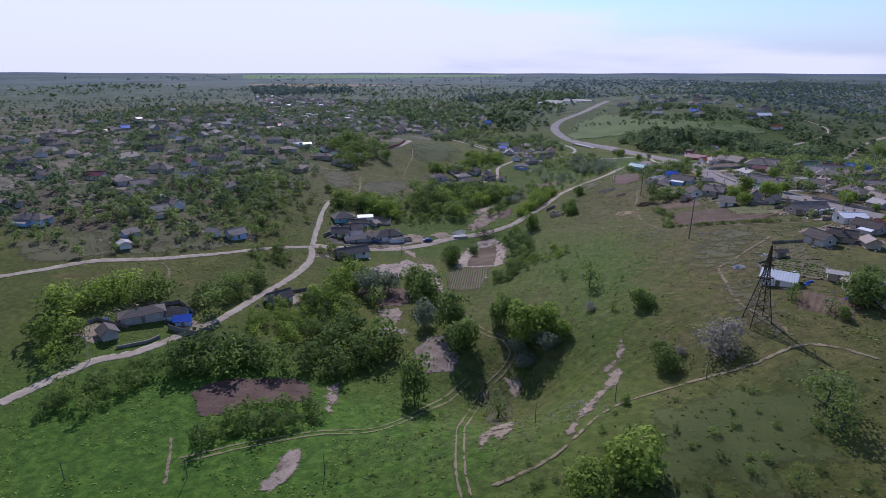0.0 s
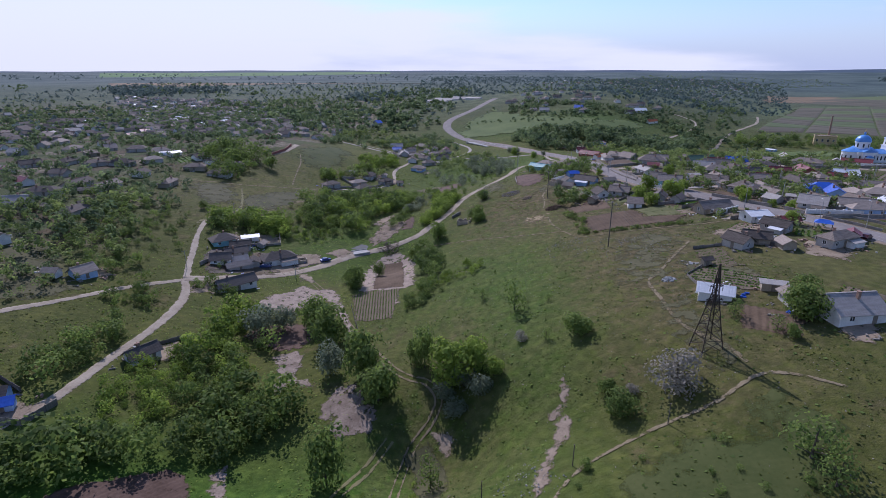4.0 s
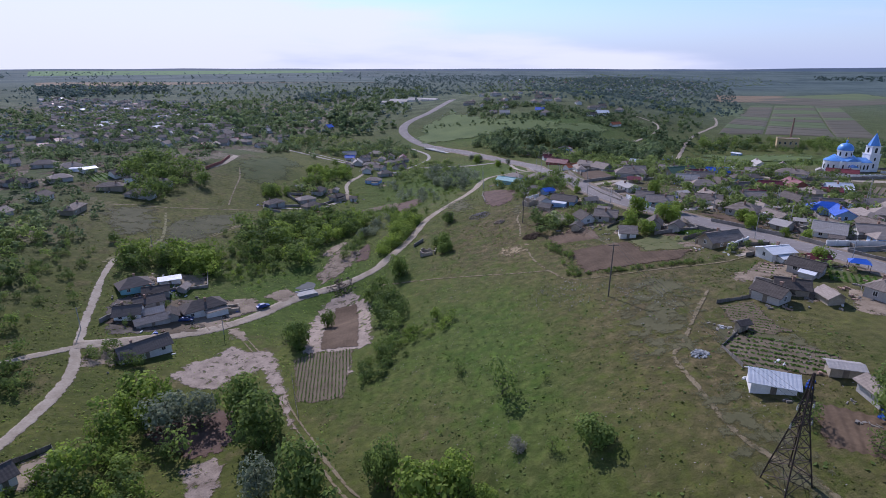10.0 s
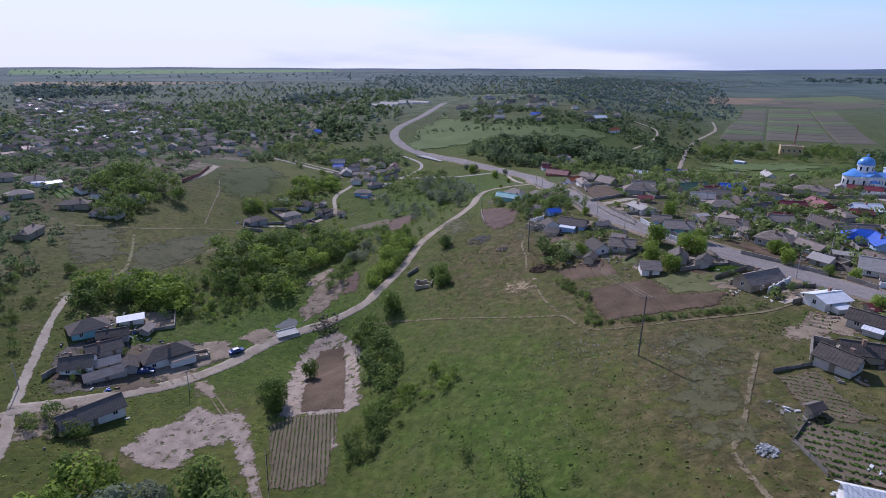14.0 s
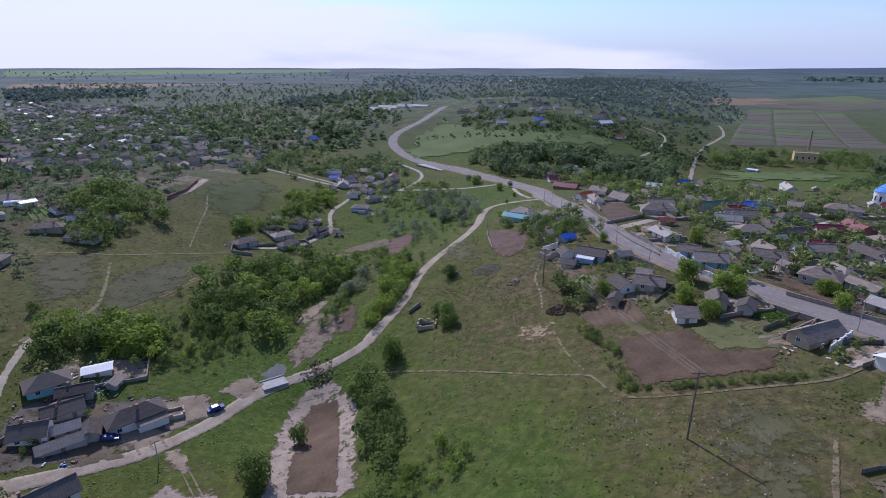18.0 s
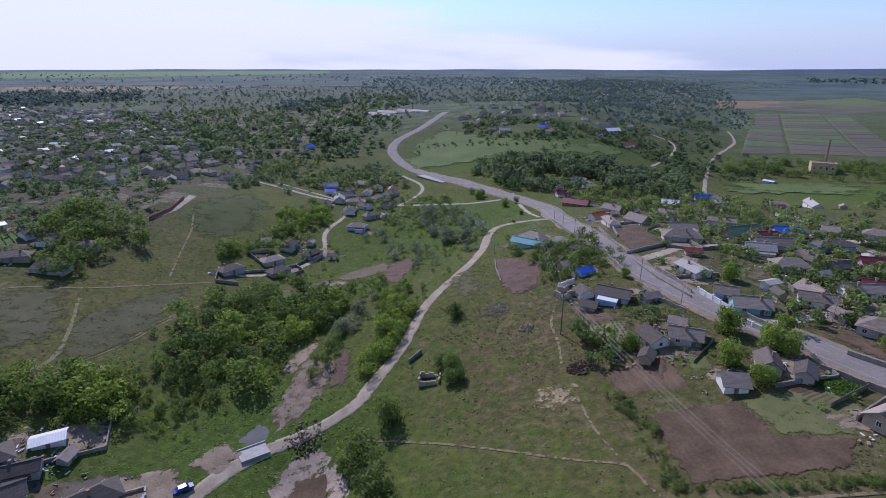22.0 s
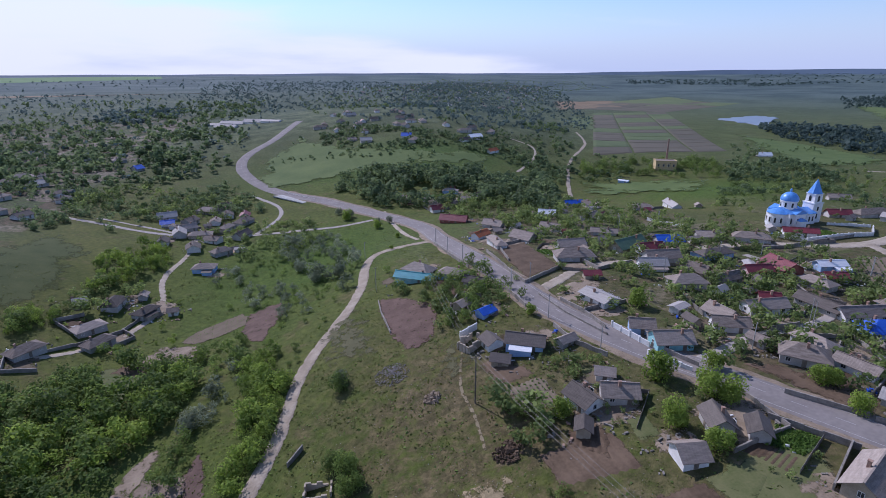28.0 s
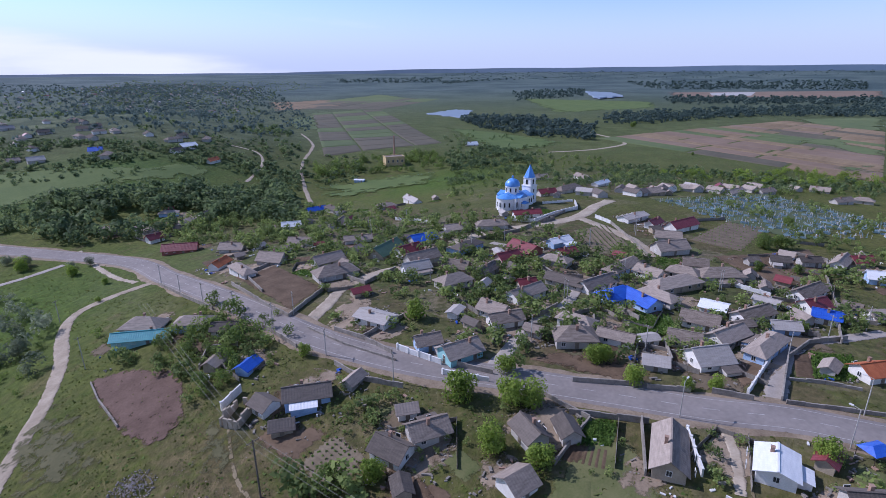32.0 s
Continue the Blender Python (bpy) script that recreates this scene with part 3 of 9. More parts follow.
def patch(name, corners, material, label, rows=0, rag=1.0):
    """A field or bare place laid on the ground between four corners, with a ragged edge and, where tilled, ridges along it."""
    PATCH_SEED[0] += 1
    a, b2, c, d = (np.array(p, float) for p in corners)
    w = (np.linalg.norm(b2 - a) + np.linalg.norm(c - d)) / 2
    h = (np.linalg.norm(d - a) + np.linalg.norm(c - b2)) / 2
    far = math.hypot(*((a + b2 + c + d) / 4 - (0, 150))) > 380
    nu = int(np.clip(rows * 6 if rows else w / 1.2, 8, 16 if far else 110))
    nv = int(np.clip(h / (2.0 if rows else 1.2), 8, 16 if far else 90))
    s, t = np.meshgrid(np.linspace(0, 1, nu + 1), np.linspace(0, 1, nv + 1))
    xy = (1 - t)[..., None] * ((1 - s)[..., None] * a + s[..., None] * b2) + t[..., None] * ((1 - s)[..., None] * d + s[..., None] * c)
    ph = PATCH_SEED[0] * 1.7
    edge = rag * (np.sin(xy[..., 0] * 0.9 / max(rag, 1) + ph) + np.sin(xy[..., 1] * 1.3 / max(rag, 1) + 2 * ph) + 0.6 * np.sin((xy[..., 0] + xy[..., 1]) * 2.1 / max(rag, 1)))
    rim = np.minimum(np.minimum(s, 1 - s) * w, np.minimum(t, 1 - t) * h)
    mid = (a + b2 + c + d) / 4
    way = xy - mid
    way /= np.linalg.norm(way, axis=-1)[..., None] + 1e-6
    xy = xy + way * ((edge * 0.25 + rag * 0.8) * np.clip(1 - rim / (3 * rag + 0.5), 0, 1))[..., None]
    lift = 0.09 + 0.005 * (PATCH_SEED[0] % 9)
    lift = lift + (0.6 if far else 0)
    ridge = 0.06 * np.sin(s * rows * 2 * math.pi) if rows else 0
    z = ground(xy[..., 0], xy[..., 1]) + lift + ridge * (not far)
    out = (s < 1e-6) | (s > 1 - 1e-6) | (t < 1e-6) | (t > 1 - 1e-6)
    z = np.where(out, z - lift - 0.3, z)
    v = np.column_stack([xy.reshape(-1, 2), z.ravel()])
    m = nu + 1
    faces = [(j * m + i, j * m + i + 1, (j + 1) * m + i + 1, (j + 1) * m + i) for j in range(nv) for i in range(nu)]
    ob = mesh_ob(name, v.tolist(), faces, material, True)
    if name in ("field", "garden_plot", "vegetable_plot", "vineyard") and not far:
        PLOTS.append([tuple(q) for q in (a, b2, c, d)])
    broken = name in ("bare_earth", "bank", "yard", "straw_patch", "garden_plot")
    rims = np.clip(rim / (2.2 * rag * (4 if far else 2 if broken else 1)), 0, 0.62 if material in (M_BANK, M_ERODE, M_STRAW) else 3)
    ob.data.attributes.new("rim", "FLOAT", "POINT").data.foreach_set("value", rims.ravel().astype(np.float32))
    tagged(ob, label, name.replace("_", " "), kind="structure")
    if material in (M_CROPROW, M_SOILG, M_VINE) and rows:
        rs = np.random.RandomState(PATCH_SEED[0])
        bits = []
        for r in range(rows):
            sr = (r + 0.25) / rows
            n = int(h / (0.5 if material is not M_VINE else 1.3))
            tt = np.linspace(0.02, 0.98, n) + rs.randn(n) * 0.004
            p = (1 - tt)[:, None] * ((1 - sr) * a + sr * b2) + tt[:, None] * ((1 - sr) * d + sr * c)
            keep = rs.rand(n) < (0.95 if material is M_CROPROW else 0.8)
            for x, y in p[keep]:
                for _ in range(3):
                    bits.append(clump(rs, x + rs.randn() * 0.12, y + rs.randn() * 0.12, gz(x, y) + lift + 0.15, 0.24 if material is M_CROPROW else 0.18))
        plants = quads_ob("crop_rows", np.array(bits), LEAVES["crop"], rs.rand(len(bits)))
        plants.parent = ob
        tagged(plants, "rows of young green plants", kind="stuff")
    return ob


def edge_distance(pts, x, y):
    """Distance to the outline, positive inside it."""
    p = np.array(pts, float)
    d = np.full(x.shape, 1e9)
    for a, b2 in zip(p, np.roll(p, -1, 0)):
        ab = b2 - a
        s = np.clip(((x - a[0]) * ab[0] + (y - a[1]) * ab[1]) / (ab @ ab + 1e-9), 0, 1)
        d = np.minimum(d, np.hypot(x - a[0] - s * ab[0], y - a[1] - s * ab[1]))
    return np.where(inside(pts, x.ravel(), y.ravel()).reshape(x.shape), d, -d)


def area(name, pts, material, label, lift=0.1, step=0.8, soft=1.0, furrow=None):
    """Bare or dug ground with a free outline that frays at its rim; furrow: heading in degrees and spacing of its ridges."""
    p = np.array(pts, float)
    lo, hi = p.min(0) - 1.5, p.max(0) + 1.5
    nx, ny = int((hi[0] - lo[0]) / step) + 2, int((hi[1] - lo[1]) / step) + 2
    x, y = np.meshgrid(lo[0] + np.arange(nx) * step, lo[1] + np.arange(ny) * step)
    d = edge_distance(pts, x, y)
    z = ground(x, y) + lift
    if furrow:
        h = radians(furrow[0])
        z = z + 0.06 * np.sin((x * math.sin(h) - y * math.cos(h)) * 2 * math.pi / furrow[1])
    z = np.where(d < -0.8, z - lift - 0.15, z)
    k2 = (np.arange(ny - 1)[:, None] * nx + np.arange(nx - 1)[None]).ravel()
    f = np.stack([k2, k2 + 1, k2 + nx + 1, k2 + nx], 1)
    f = f[np.max(d.ravel()[f], axis=1) > -1.2]
    used = np.unique(f)
    at = np.zeros(nx * ny, int)
    at[used] = np.arange(len(used))
    ob = mesh_ob(name, np.column_stack([x.ravel(), y.ravel(), z.ravel()])[used].tolist(), at[f].tolist(), material, True)
    rims = np.clip(d.ravel()[used] / (2.6 * soft) + 0.1, -2, 0.55 if material in (M_FALLOW, M_YARD, M_ERODE, M_PALE) else 0.75 if material is M_RED else 3)
    ob.data.attributes.new("rim", "FLOAT", "POINT").data.foreach_set("value", rims.astype(np.float32))
    if furrow:
        PLOTS.append([tuple(q) for q in pts])
    return tagged(ob, label, name.replace("_", " "), kind="structure")


def plant_rows(bed, pts, heading, spacing, size, n, seed):
    """Young plants in rows on a dug bed."""
    rs = np.random.RandomState(seed)
    p = np.array(pts)
    x, y = (rs.uniform(p[:, k2].min(), p[:, k2].max(), n) for k2 in (0, 1))
    h = radians(heading)
    ok = (edge_distance(pts, x, y) > 0.4) & (np.abs((x * math.sin(h) - y * math.cos(h)) / spacing % 1 - 0.25) < 0.17)
    q = np.array([clump(rs, a, b2, gz(a, b2) + 0.12 + size * 0.6, size) for a, b2 in zip(x[ok], y[ok])])
    ob = quads_ob("crop_rows", q, LEAVES["crop"], rs.rand(len(q)))
    ob.parent = bed
    return tagged(ob, "rows of young green plants", kind="stuff")


def clump(rs, x, y, z, s):
    """A leafy quad of half-size s, turned at random."""
    e = np.linalg.qr(rs.randn(3, 3))[0][:2] * s
    p = np.array([x, y, z])
    return [p - e[0] - e[1], p + e[0] - e[1], p + e[0] + e[1], p - e[0] + e[1]]


def water_patch(corners, label):
    c = np.array(corners)
    m = c.mean(0)
    pts = []
    for i in range(32):
        f = i / 32 * 4
        k2 = int(f)
        p = c[k2] * (1 - (f - k2)) + c[(k2 + 1) % 4] * (f - k2)
        pts.append(m + (p - m) * (0.92 + 0.1 * math.sin(i * 2.3)))
    far = np.hypot(m[0], m[1]) > 400
    z = max(gz(*p) for p in pts) + 0.8 if far else gz(*POND) + 0.35
    v = [(*p, z) for p in pts] + [(*(m + (p - m) * 1.05), z - 3) for p in pts]
    faces = [tuple(range(32))] + [(i, (i + 1) % 32, 32 + (i + 1) % 32, 32 + i) for i in range(32)]
    tagged(mesh_ob("water", v, faces, M_WATER if far else M_POND), label, "water", kind="structure")


M_WATER = mat("grey_water", (0.15, 0.19, 0.24), (0.20, 0.24, 0.30), 0.01, 0.35, bump=0.0, gloss=0.15)
M_POND = mat("muddy_pond", (0.085, 0.09, 0.09), (0.13, 0.135, 0.13), 0.3, 0.75, bump=0.0, gloss=0.08)


def strip_fields(corners, n, m, seed, label):
    """A stretch of the plain cut into n by m plots, ploughed or green."""
    rs = random.Random(seed)
    a, b2, c, d = (np.array(p, float) for p in corners)

    def at(s, t):
        return tuple((1 - t) * ((1 - s) * a + s * b2) + t * ((1 - s) * d + s * c))

    us = sorted([0, 1] + [min(0.98, max(0.02, (i + rs.uniform(-0.25, 0.25)) / n)) for i in range(1, n)])
    for i in range(n):
        vs = sorted([0, 1] + [min(0.98, max(0.02, (j + rs.uniform(-0.3, 0.3)) / m)) for j in range(1, m)])
        for j in range(m):
            g = 0.0006
            q = [at(us[i] + g, vs[j] + g), at(us[i + 1] - g, vs[j] + g), at(us[i + 1] - g, vs[j + 1] - g), at(us[i] + g, vs[j + 1] - g)]
            patch("far_field", q, rs.choice([M_FAROLIVE, M_FAROLIVE, M_FAROLIVE, M_FAROLIVE, M_FAROLIVE, M_FARGREEN] if n < 4 else [M_FARBROWN, M_FARBROWN, M_FARBROWN, M_FARBROWN, M_FAROLIVE, M_FARRED, M_FARRED, M_FARGREEN]), label, 0, 0.12)

# ---- roads and tracks ----
VALLEY_TRACK = [(-16.5, 64.2), (-19.7, 72.1), (-25.2, 94.9), (-25.2, 111.6), (-21.3, 119.4), (-20.3, 124.3), (-23.6, 128.9), (-29.1, 131.8), (-36.2, 139.7), (-43.9, 151.6), (-50.6, 161.5), (-60.4, 178.9), (-67.0, 189.0), (-79.4, 204.0)]
for side in (-0.75, 0.75):
    strip("track", VALLEY_TRACK, 0.55, M_PATH, "pale wheel rut of a valley track", 0.25, 0.09, "track", 1.5, side)
strip("dirt_road", [(36.5, 397.9), (20.0, 399.1), (8.4, 394.0), (2.2, 375.8), (-1.6, 354.7), (-7.7, 337.4), (-18.9, 315.3), (-26.2, 299.1), (-29.4, 284.4), (-33.3, 271.4), (-40.4, 254.8), (-43.1, 249.2), (-52.2, 242.8), (-63.6, 236.5), (-71.7, 227.8), (-76.8, 218.3), (-82.8, 210.6), (-88.9, 204.8), (-96.9, 199.6), (-108.3, 192.0), (-118.0, 186.3)], 4.3, M_ROAD, "pale packed dirt road running through the valley", 0.42, 0.09)
strip("lane", [(-116.8, 185.8), (-110.0, 173.4), (-106.6, 157.9), (-105.5, 131.7), (-105.6, 113.5), (-107.8, 104.8), (-111.4, 91.3), (-116.5, 84.5), (-118.2, 75.8), (-119.8, 64.4)], 3.0, M_ROAD, "pale dirt road beside the hedges", 0.37, 0.09)
strip("lane", [(-116.8, 185.8), (-124.3, 202.4), (-134.5, 226.5), (-139.9, 243.8)], 2.5, M_ROAD, "pale dirt road climbing from the junction", 0.40, 0.08)
strip("lane", [(-116.8, 185.8), (-127.2, 172.5), (-138.5, 153.7), (-149.6, 138.6), (-162.9, 125.8), (-169.0, 114.9), (-175.1, 103.7)], 2.7, M_ROAD, "narrow pale gravel road below a bank", 0.37, 0.08)
strip("footpath", [(-13.1, 66.7), (-4.4, 74.2), (4.2, 90.0), (16.6, 98.8), (29.1, 102.7), (38.8, 107.3), (48.8, 101.7)], 0.8, M_PATH, "narrow trodden footpath across the green hill", 0.17, 0.11)
strip("footpath", [(48.0, 177.2), (40.1, 165.7), (32.6, 153.9), (29.6, 150.1), (29.9, 140.8), (29.9, 131.3), (31.1, 124.4), (35.3, 117.0), (36.9, 110.9)], 1.0, M_PATH, "trodden pale footpath forking on the hill", 0.19, 0.10)
strip("footpath", [(-39.7, 236.8), (-16.3, 225.4), (9.0, 211.5), (15.5, 208.1), (18.7, 199.2), (27.2, 195.7), (42.1, 193.9), (57.4, 193.6), (67.1, 197.1)], 0.8, M_PATH, "trodden path along the edge of a field", 0.18, 0.11)
strip("lane", [(18.9, 469.1), (-1.6, 466.6), (-27.5, 472.4), (-52.9, 473.8), (-80.6, 476.8), (-111.7, 487.0), (-138.4, 501.4), (-168.8, 516.0)], 3.8, M_ROAD2, "grey gravel side road off the main road", 0.44, 0.10)
strip("lane", [(-80.3, 474.6), (-80.8, 441.9), (-85.7, 413.2), (-81.5, 385.2), (-88.0, 364.4), (-98.9, 351.9), (-111.4, 345.5)], 2.6, M_ROAD, "pale lane winding between creek houses", 0.37, 0.08)
strip("lane", [(-48.4, 475.8), (-36.3, 510.1), (-38.7, 541.0), (-60.2, 581.6)], 3.0, M_ROAD2, "grey slip road looping below the bridge", 0.40, 0.08)
strip("track", [(-186.2, 296.5), (-172.0, 306.4), (-153.5, 312.1), (-128.8, 327.4), (-115.1, 336.4)], 1.2, M_PATH, "faint track across the hillside", 0.20, 0.09)
strip("track", [(-141.2, 237.5), (-140.0, 248.7), (-135.4, 259.3), (-136.6, 271.2), (-151.6, 303.1)], 1.5, M_TRACK, "faint grassy track across the slope", 0.33, 0.10)
strip("footpath", [(-133.8, 332.8), (-140.6, 357.4), (-146.4, 382.1), (-154.1, 403.0)], 1.0, M_PATH, "narrow path climbing a bare slope", 0.19, 0.09)
strip("lane", [(-169.4, 387.9), (-165.9, 407.0), (-169.0, 437.0)], 4.0, M_ROAD, "pale road in front of a red house", 0.40, 0.12)
strip("lane", [(-476.8, 666.8), (-372.3, 607.0)], 5.0, M_ROAD, "broad pale road in the upper village", 0.68, 0.09)
strip("lane", [(172.5, 510.3), (211.4, 589.1), (237.4, 633.5), (299.0, 716.3), (350.1, 830.2)], 3.2, M_ROAD, "pale track winding over a far hill", 0.47, 0.11)
strip("lane", [(160.4, 585.3), (198.0, 633.6), (212.1, 672.3), (196.2, 695.8)], 2.6, M_ROAD, "pale hairpin track on the far slope", 0.40, 0.09)
strip("lane", [(50.9, 305.8), (59.6, 310.9), (72.7, 319.9), (92.1, 323.7), (106.9, 316.2)], 4.5, M_ROAD, "pale unpaved village street", 0.44, 0.07)
strip("lane", [(94.7, 201.5), (106.1, 203.7), (117.6, 205.3), (130.8, 203.7), (141.3, 197.4), (153.1, 191.2)], 4.0, M_ROAD2, "stony lane between garden walls", 0.40, 0.08)
strip("lane", [(78.9, 205.1), (74.5, 202.1), (64.7, 197.9)], 2.2, M_ROAD, "narrow dirt lane beside the barn", 0.27, 0.11)
strip("lane", [(132.9, 330.4), (155.2, 328.2), (172.5, 319.7), (197.5, 312.3), (225.5, 318.4), (246.5, 322.1)], 6.0, M_ROAD, "pale road in front of the church", 0.54, 0.08)
strip("lane", [(197.5, 312.3), (192.6, 297.5), (186.5, 280.9), (177.9, 269.2), (170.1, 263.2)], 5.0, M_ROAD, "pale lane below the church", 0.47, 0.12)
strip("pavement", [(50.0, 300.0), (52.1, 282.0), (54.8, 267.7), (59.0, 256.7)], 1.6, M_ROAD, "pale footpath beside the main road", 0.23, 0.09)
strip("lane", [(65.0, 251.7), (76.2, 254.3), (94.1, 259.0), (114.7, 261.5), (133.0, 271.2), (143.3, 295.2), (142.9, 317.5)], 3.5, M_ROAD2, "narrow stony street between houses", 0.36, 0.12)
strip("lane", [(495.9, 541.5), (559.7, 517.5), (630.7, 515.1), (673.4, 554.7), (710.4, 617.2)], 5.0, M_ROAD, "pale field track at the edge of the plain", 0.47, 0.12)
strip("lane", [(28.4, 485.5), (29.0, 431.9), (32.7, 406.3)], 2.4, M_ROAD, "narrow lane leaving the main road", 0.34, 0.10)
strip("lane", [(-140.8, 513.8), (-99.0, 488.8), (-73.5, 464.3)], 2.6, M_ROAD2, "pale lane in the far houses", 0.40, 0.08)

for side in (-0.8, 0.8):
    strip("track", [(-72.3, 63.6), (-63.2, 71.1), (-51.7, 79.2), (-39.1, 83.5), (-34.4, 101.0), (-29.7, 114.8)], 0.7, M_TRACK, "grassy wheel rut across the lush meadow", 0.25, 0.07, "track", 1.5, side)
strip("footpath", [(-150.5, 137.2), (-141.5, 134.7), (-133.5, 125.5), (-127.4, 120.6)], 0.9, M_PATH, "thin path down the bank to the farm", 0.2, 0.07)
strip("footpath", [(-79.0, 69.0), (-75.5, 65.0), (-70.0, 58.0)], 0.8, M_PATH, "thin path in the lush meadow", 0.2, 0.07)
for side in (-0.7, 0.7):
    strip("track", [(-132.9, 251.4), (-128.9, 261.9), (-121.8, 278.0), (-117.6, 297.3), (-110.1, 315.2)], 0.7, M_PATH, "wheel rut climbing the dry hillside", 0.25, 0.08, "track", 1.5, side)
strip("footpath", [(11.9, 232.2), (12.9, 219.4), (15.5, 208.3)], 0.8, M_PATH, "faint path over the hill to the field", 0.2, 0.07)
strip("footpath", [(18.0, 284.2), (12.7, 268.5), (12.4, 256.8), (11.1, 245.6)], 0.9, M_PATH, "faint path beside the gardens", 0.2, 0.07)

# ---- fields and bare earth ----
patch("vegetable_plot", [(115.0, 241.8), (124.6, 235.6), (115.4, 229.4), (105.9, 235.6)], M_CROPROW, "bright green vegetable bed behind a house", 9, 0.3)
patch("vegetable_plot", [(125.6, 200.3), (130.6, 194.6), (118.0, 191.5), (112.8, 196.4)], M_CROPROW, "bright green vegetable bed by the lane", 9, 0.3)
patch("vegetable_plot", [(65.1, 226.0), (67.9, 222.6), (62.0, 218.4), (58.0, 223.5)], M_CROPROW, "vegetable bed with green rows by the road", 8, 0.3)
patch("bare_earth", [(-66.2, 244.6), (-64.7, 277.2), (-49.6, 271.4), (-56.5, 246.5)], M_ERODE, "pinkish eroded creek bank by the bridge", 0, 1)
patch("bare_earth", [(-82.2, 229.1), (-75.9, 240.2), (-68.8, 234.9), (-72.3, 227.0)], M_PALE, "pale trodden ground by the bridge", 0, 1)
patch("yard", [(-96.1, 225.1), (-82.5, 229.9), (-76.9, 221.0), (-87.4, 211.6)], M_PALE, "trodden earth yard by the dirt road", 0, 0.8)
patch("bare_earth", [(-83.8, 206.3), (-81.3, 208.3), (-72.9, 199.3), (-80.2, 199.1)], M_PALE, "gravel pull-out beside the dirt road", 0, 0.8)
patch("bank", [(-180.2, 299.7), (-158.2, 308.1), (-142.2, 279.4), (-150.2, 258.5)], M_BANK, "dark dry slope above the hamlet", 0, 3)
patch("bank", [(-145.9, 292.4), (-121.7, 332.1), (-118.9, 285.1), (-131.7, 254.7)], M_BANK, "dark dry slope above the creek", 0, 3)
patch("bank", [(-198.9, 120.5), (-164.3, 168.7), (-134.6, 164.9), (-174.7, 113.8)], M_BANK, "dark bare bank above the gravel road", 0, 2)
patch("field", [(20.1, 239.8), (35.6, 238.6), (35.2, 226.6), (20.5, 229.5)], M_SOIL, "small bare brown plot by the houses", 8, 0.6)
patch("bare_earth", [(56.4, 186.5), (68.2, 187.7), (68.4, 180.5), (55.6, 177.8)], M_PALE, "pale rubble yard behind the sheds", 0, 1)
patch("bank", [(-183.6, 141.7), (-175.6, 196.5), (-145.8, 164.0), (-165.0, 132.3)], M_BANK, "bare brown eroded bank above the road", 0, 2)
patch("garden_plot", [(55.3, 367.6), (72.3, 368.1), (68.8, 326.4), (51.3, 317.3)], M_SOIL, "bare brown garden beside the main road", 0, 0.6)
patch("garden_plot", [(19.0, 274.9), (26.0, 275.0), (31.2, 262.6), (21.1, 261.7)], M_SOIL, "bare brown garden plot", 6, 0.6)
patch("garden_plot", [(21.1, 261.7), (31.2, 262.6), (31.4, 250.1), (21.7, 250.7)], M_VINE, "garden with young vine rows", 9, 0.6)
patch("garden_plot", [(32.7, 248.4), (34.9, 240.2), (31.3, 230.7), (25.4, 238.1)], M_SOIL, "bare ploughed garden soil", 6, 0.6)
patch("vegetable_plot", [(64.3, 227.2), (68.7, 221.1), (61.9, 218.5), (60.6, 224.0)], M_CROPROW, "plot of bright green vegetable rows", 9, 0.2)
patch("vegetable_plot", [(58.0, 225.2), (61.3, 218.5), (55.6, 216.0), (53.0, 223.4)], M_SOIL, "dug brown vegetable bed", 7, 0.2)
patch("vegetable_plot", [(125.6, 202.1), (127.8, 196.1), (115.3, 191.6), (111.5, 198.4)], M_CROPROW, "plot of bright green vegetable rows", 9, 0.2)
patch("vegetable_plot", [(121.4, 205.1), (125.3, 202.1), (110.9, 197.9), (108.6, 201.3)], M_SOIL, "dug sandy vegetable bed", 0, 0.3)
patch("vegetable_plot", [(110.2, 244.7), (120.9, 243.5), (119.1, 232.2), (109.2, 230.4)], M_CROPROW, "plot of bright green vegetable rows", 8, 0.3)
patch("garden_plot", [(75.8, 248.4), (81.8, 247.3), (92.5, 227.4), (82.2, 222.4)], M_SOIL, "bare earth garden behind a house", 0, 1)
patch("garden_plot", [(105.8, 213.8), (113.9, 208.3), (104.3, 205.6), (94.7, 207.9)], M_SOIL, "bare earth garden plot", 0, 0.6)
patch("field", [(189.7, 249.0), (216.0, 230.1), (202.1, 213.6), (169.7, 218.3)], M_SOIL, "large bare brown garden", 8, 0.6)
patch("vineyard", [(203.1, 263.1), (247.6, 263.4), (256.0, 246.3), (203.4, 241.2)], M_VINE, "vineyard plot with pale stakes", 10, 0.4)
patch("field", [(201.9, 239.4), (230.8, 225.7), (205.6, 214.3), (171.4, 224.2)], M_SOIL, "bare brown field by the houses", 8, 0.6)
patch("vineyard", [(179.6, 302.9), (197.8, 296.8), (175.9, 274.3), (158.3, 279.0)], M_VINE, "vineyard plot below the church", 8, 0.4)
patch("vineyard", [(150.8, 334.9), (167.4, 326.9), (165.9, 319.3), (145.2, 323.2)], M_VINE, "garden with vine rows below the church", 6, 0.4)
patch("cemetery_ground", [(273.8, 311.1), (391.3, 284.6), (330.4, 212.8), (239.0, 235.9)], M_CEMGRASS, "grassy ground of the cemetery", 0, 3)
patch("far_field", [(597.2, 299.0), (664.0, 254.7), (593.0, 245.1), (581.3, 272.0)], M_FARGREEN, "bright green strip of young grain", 0, 4)
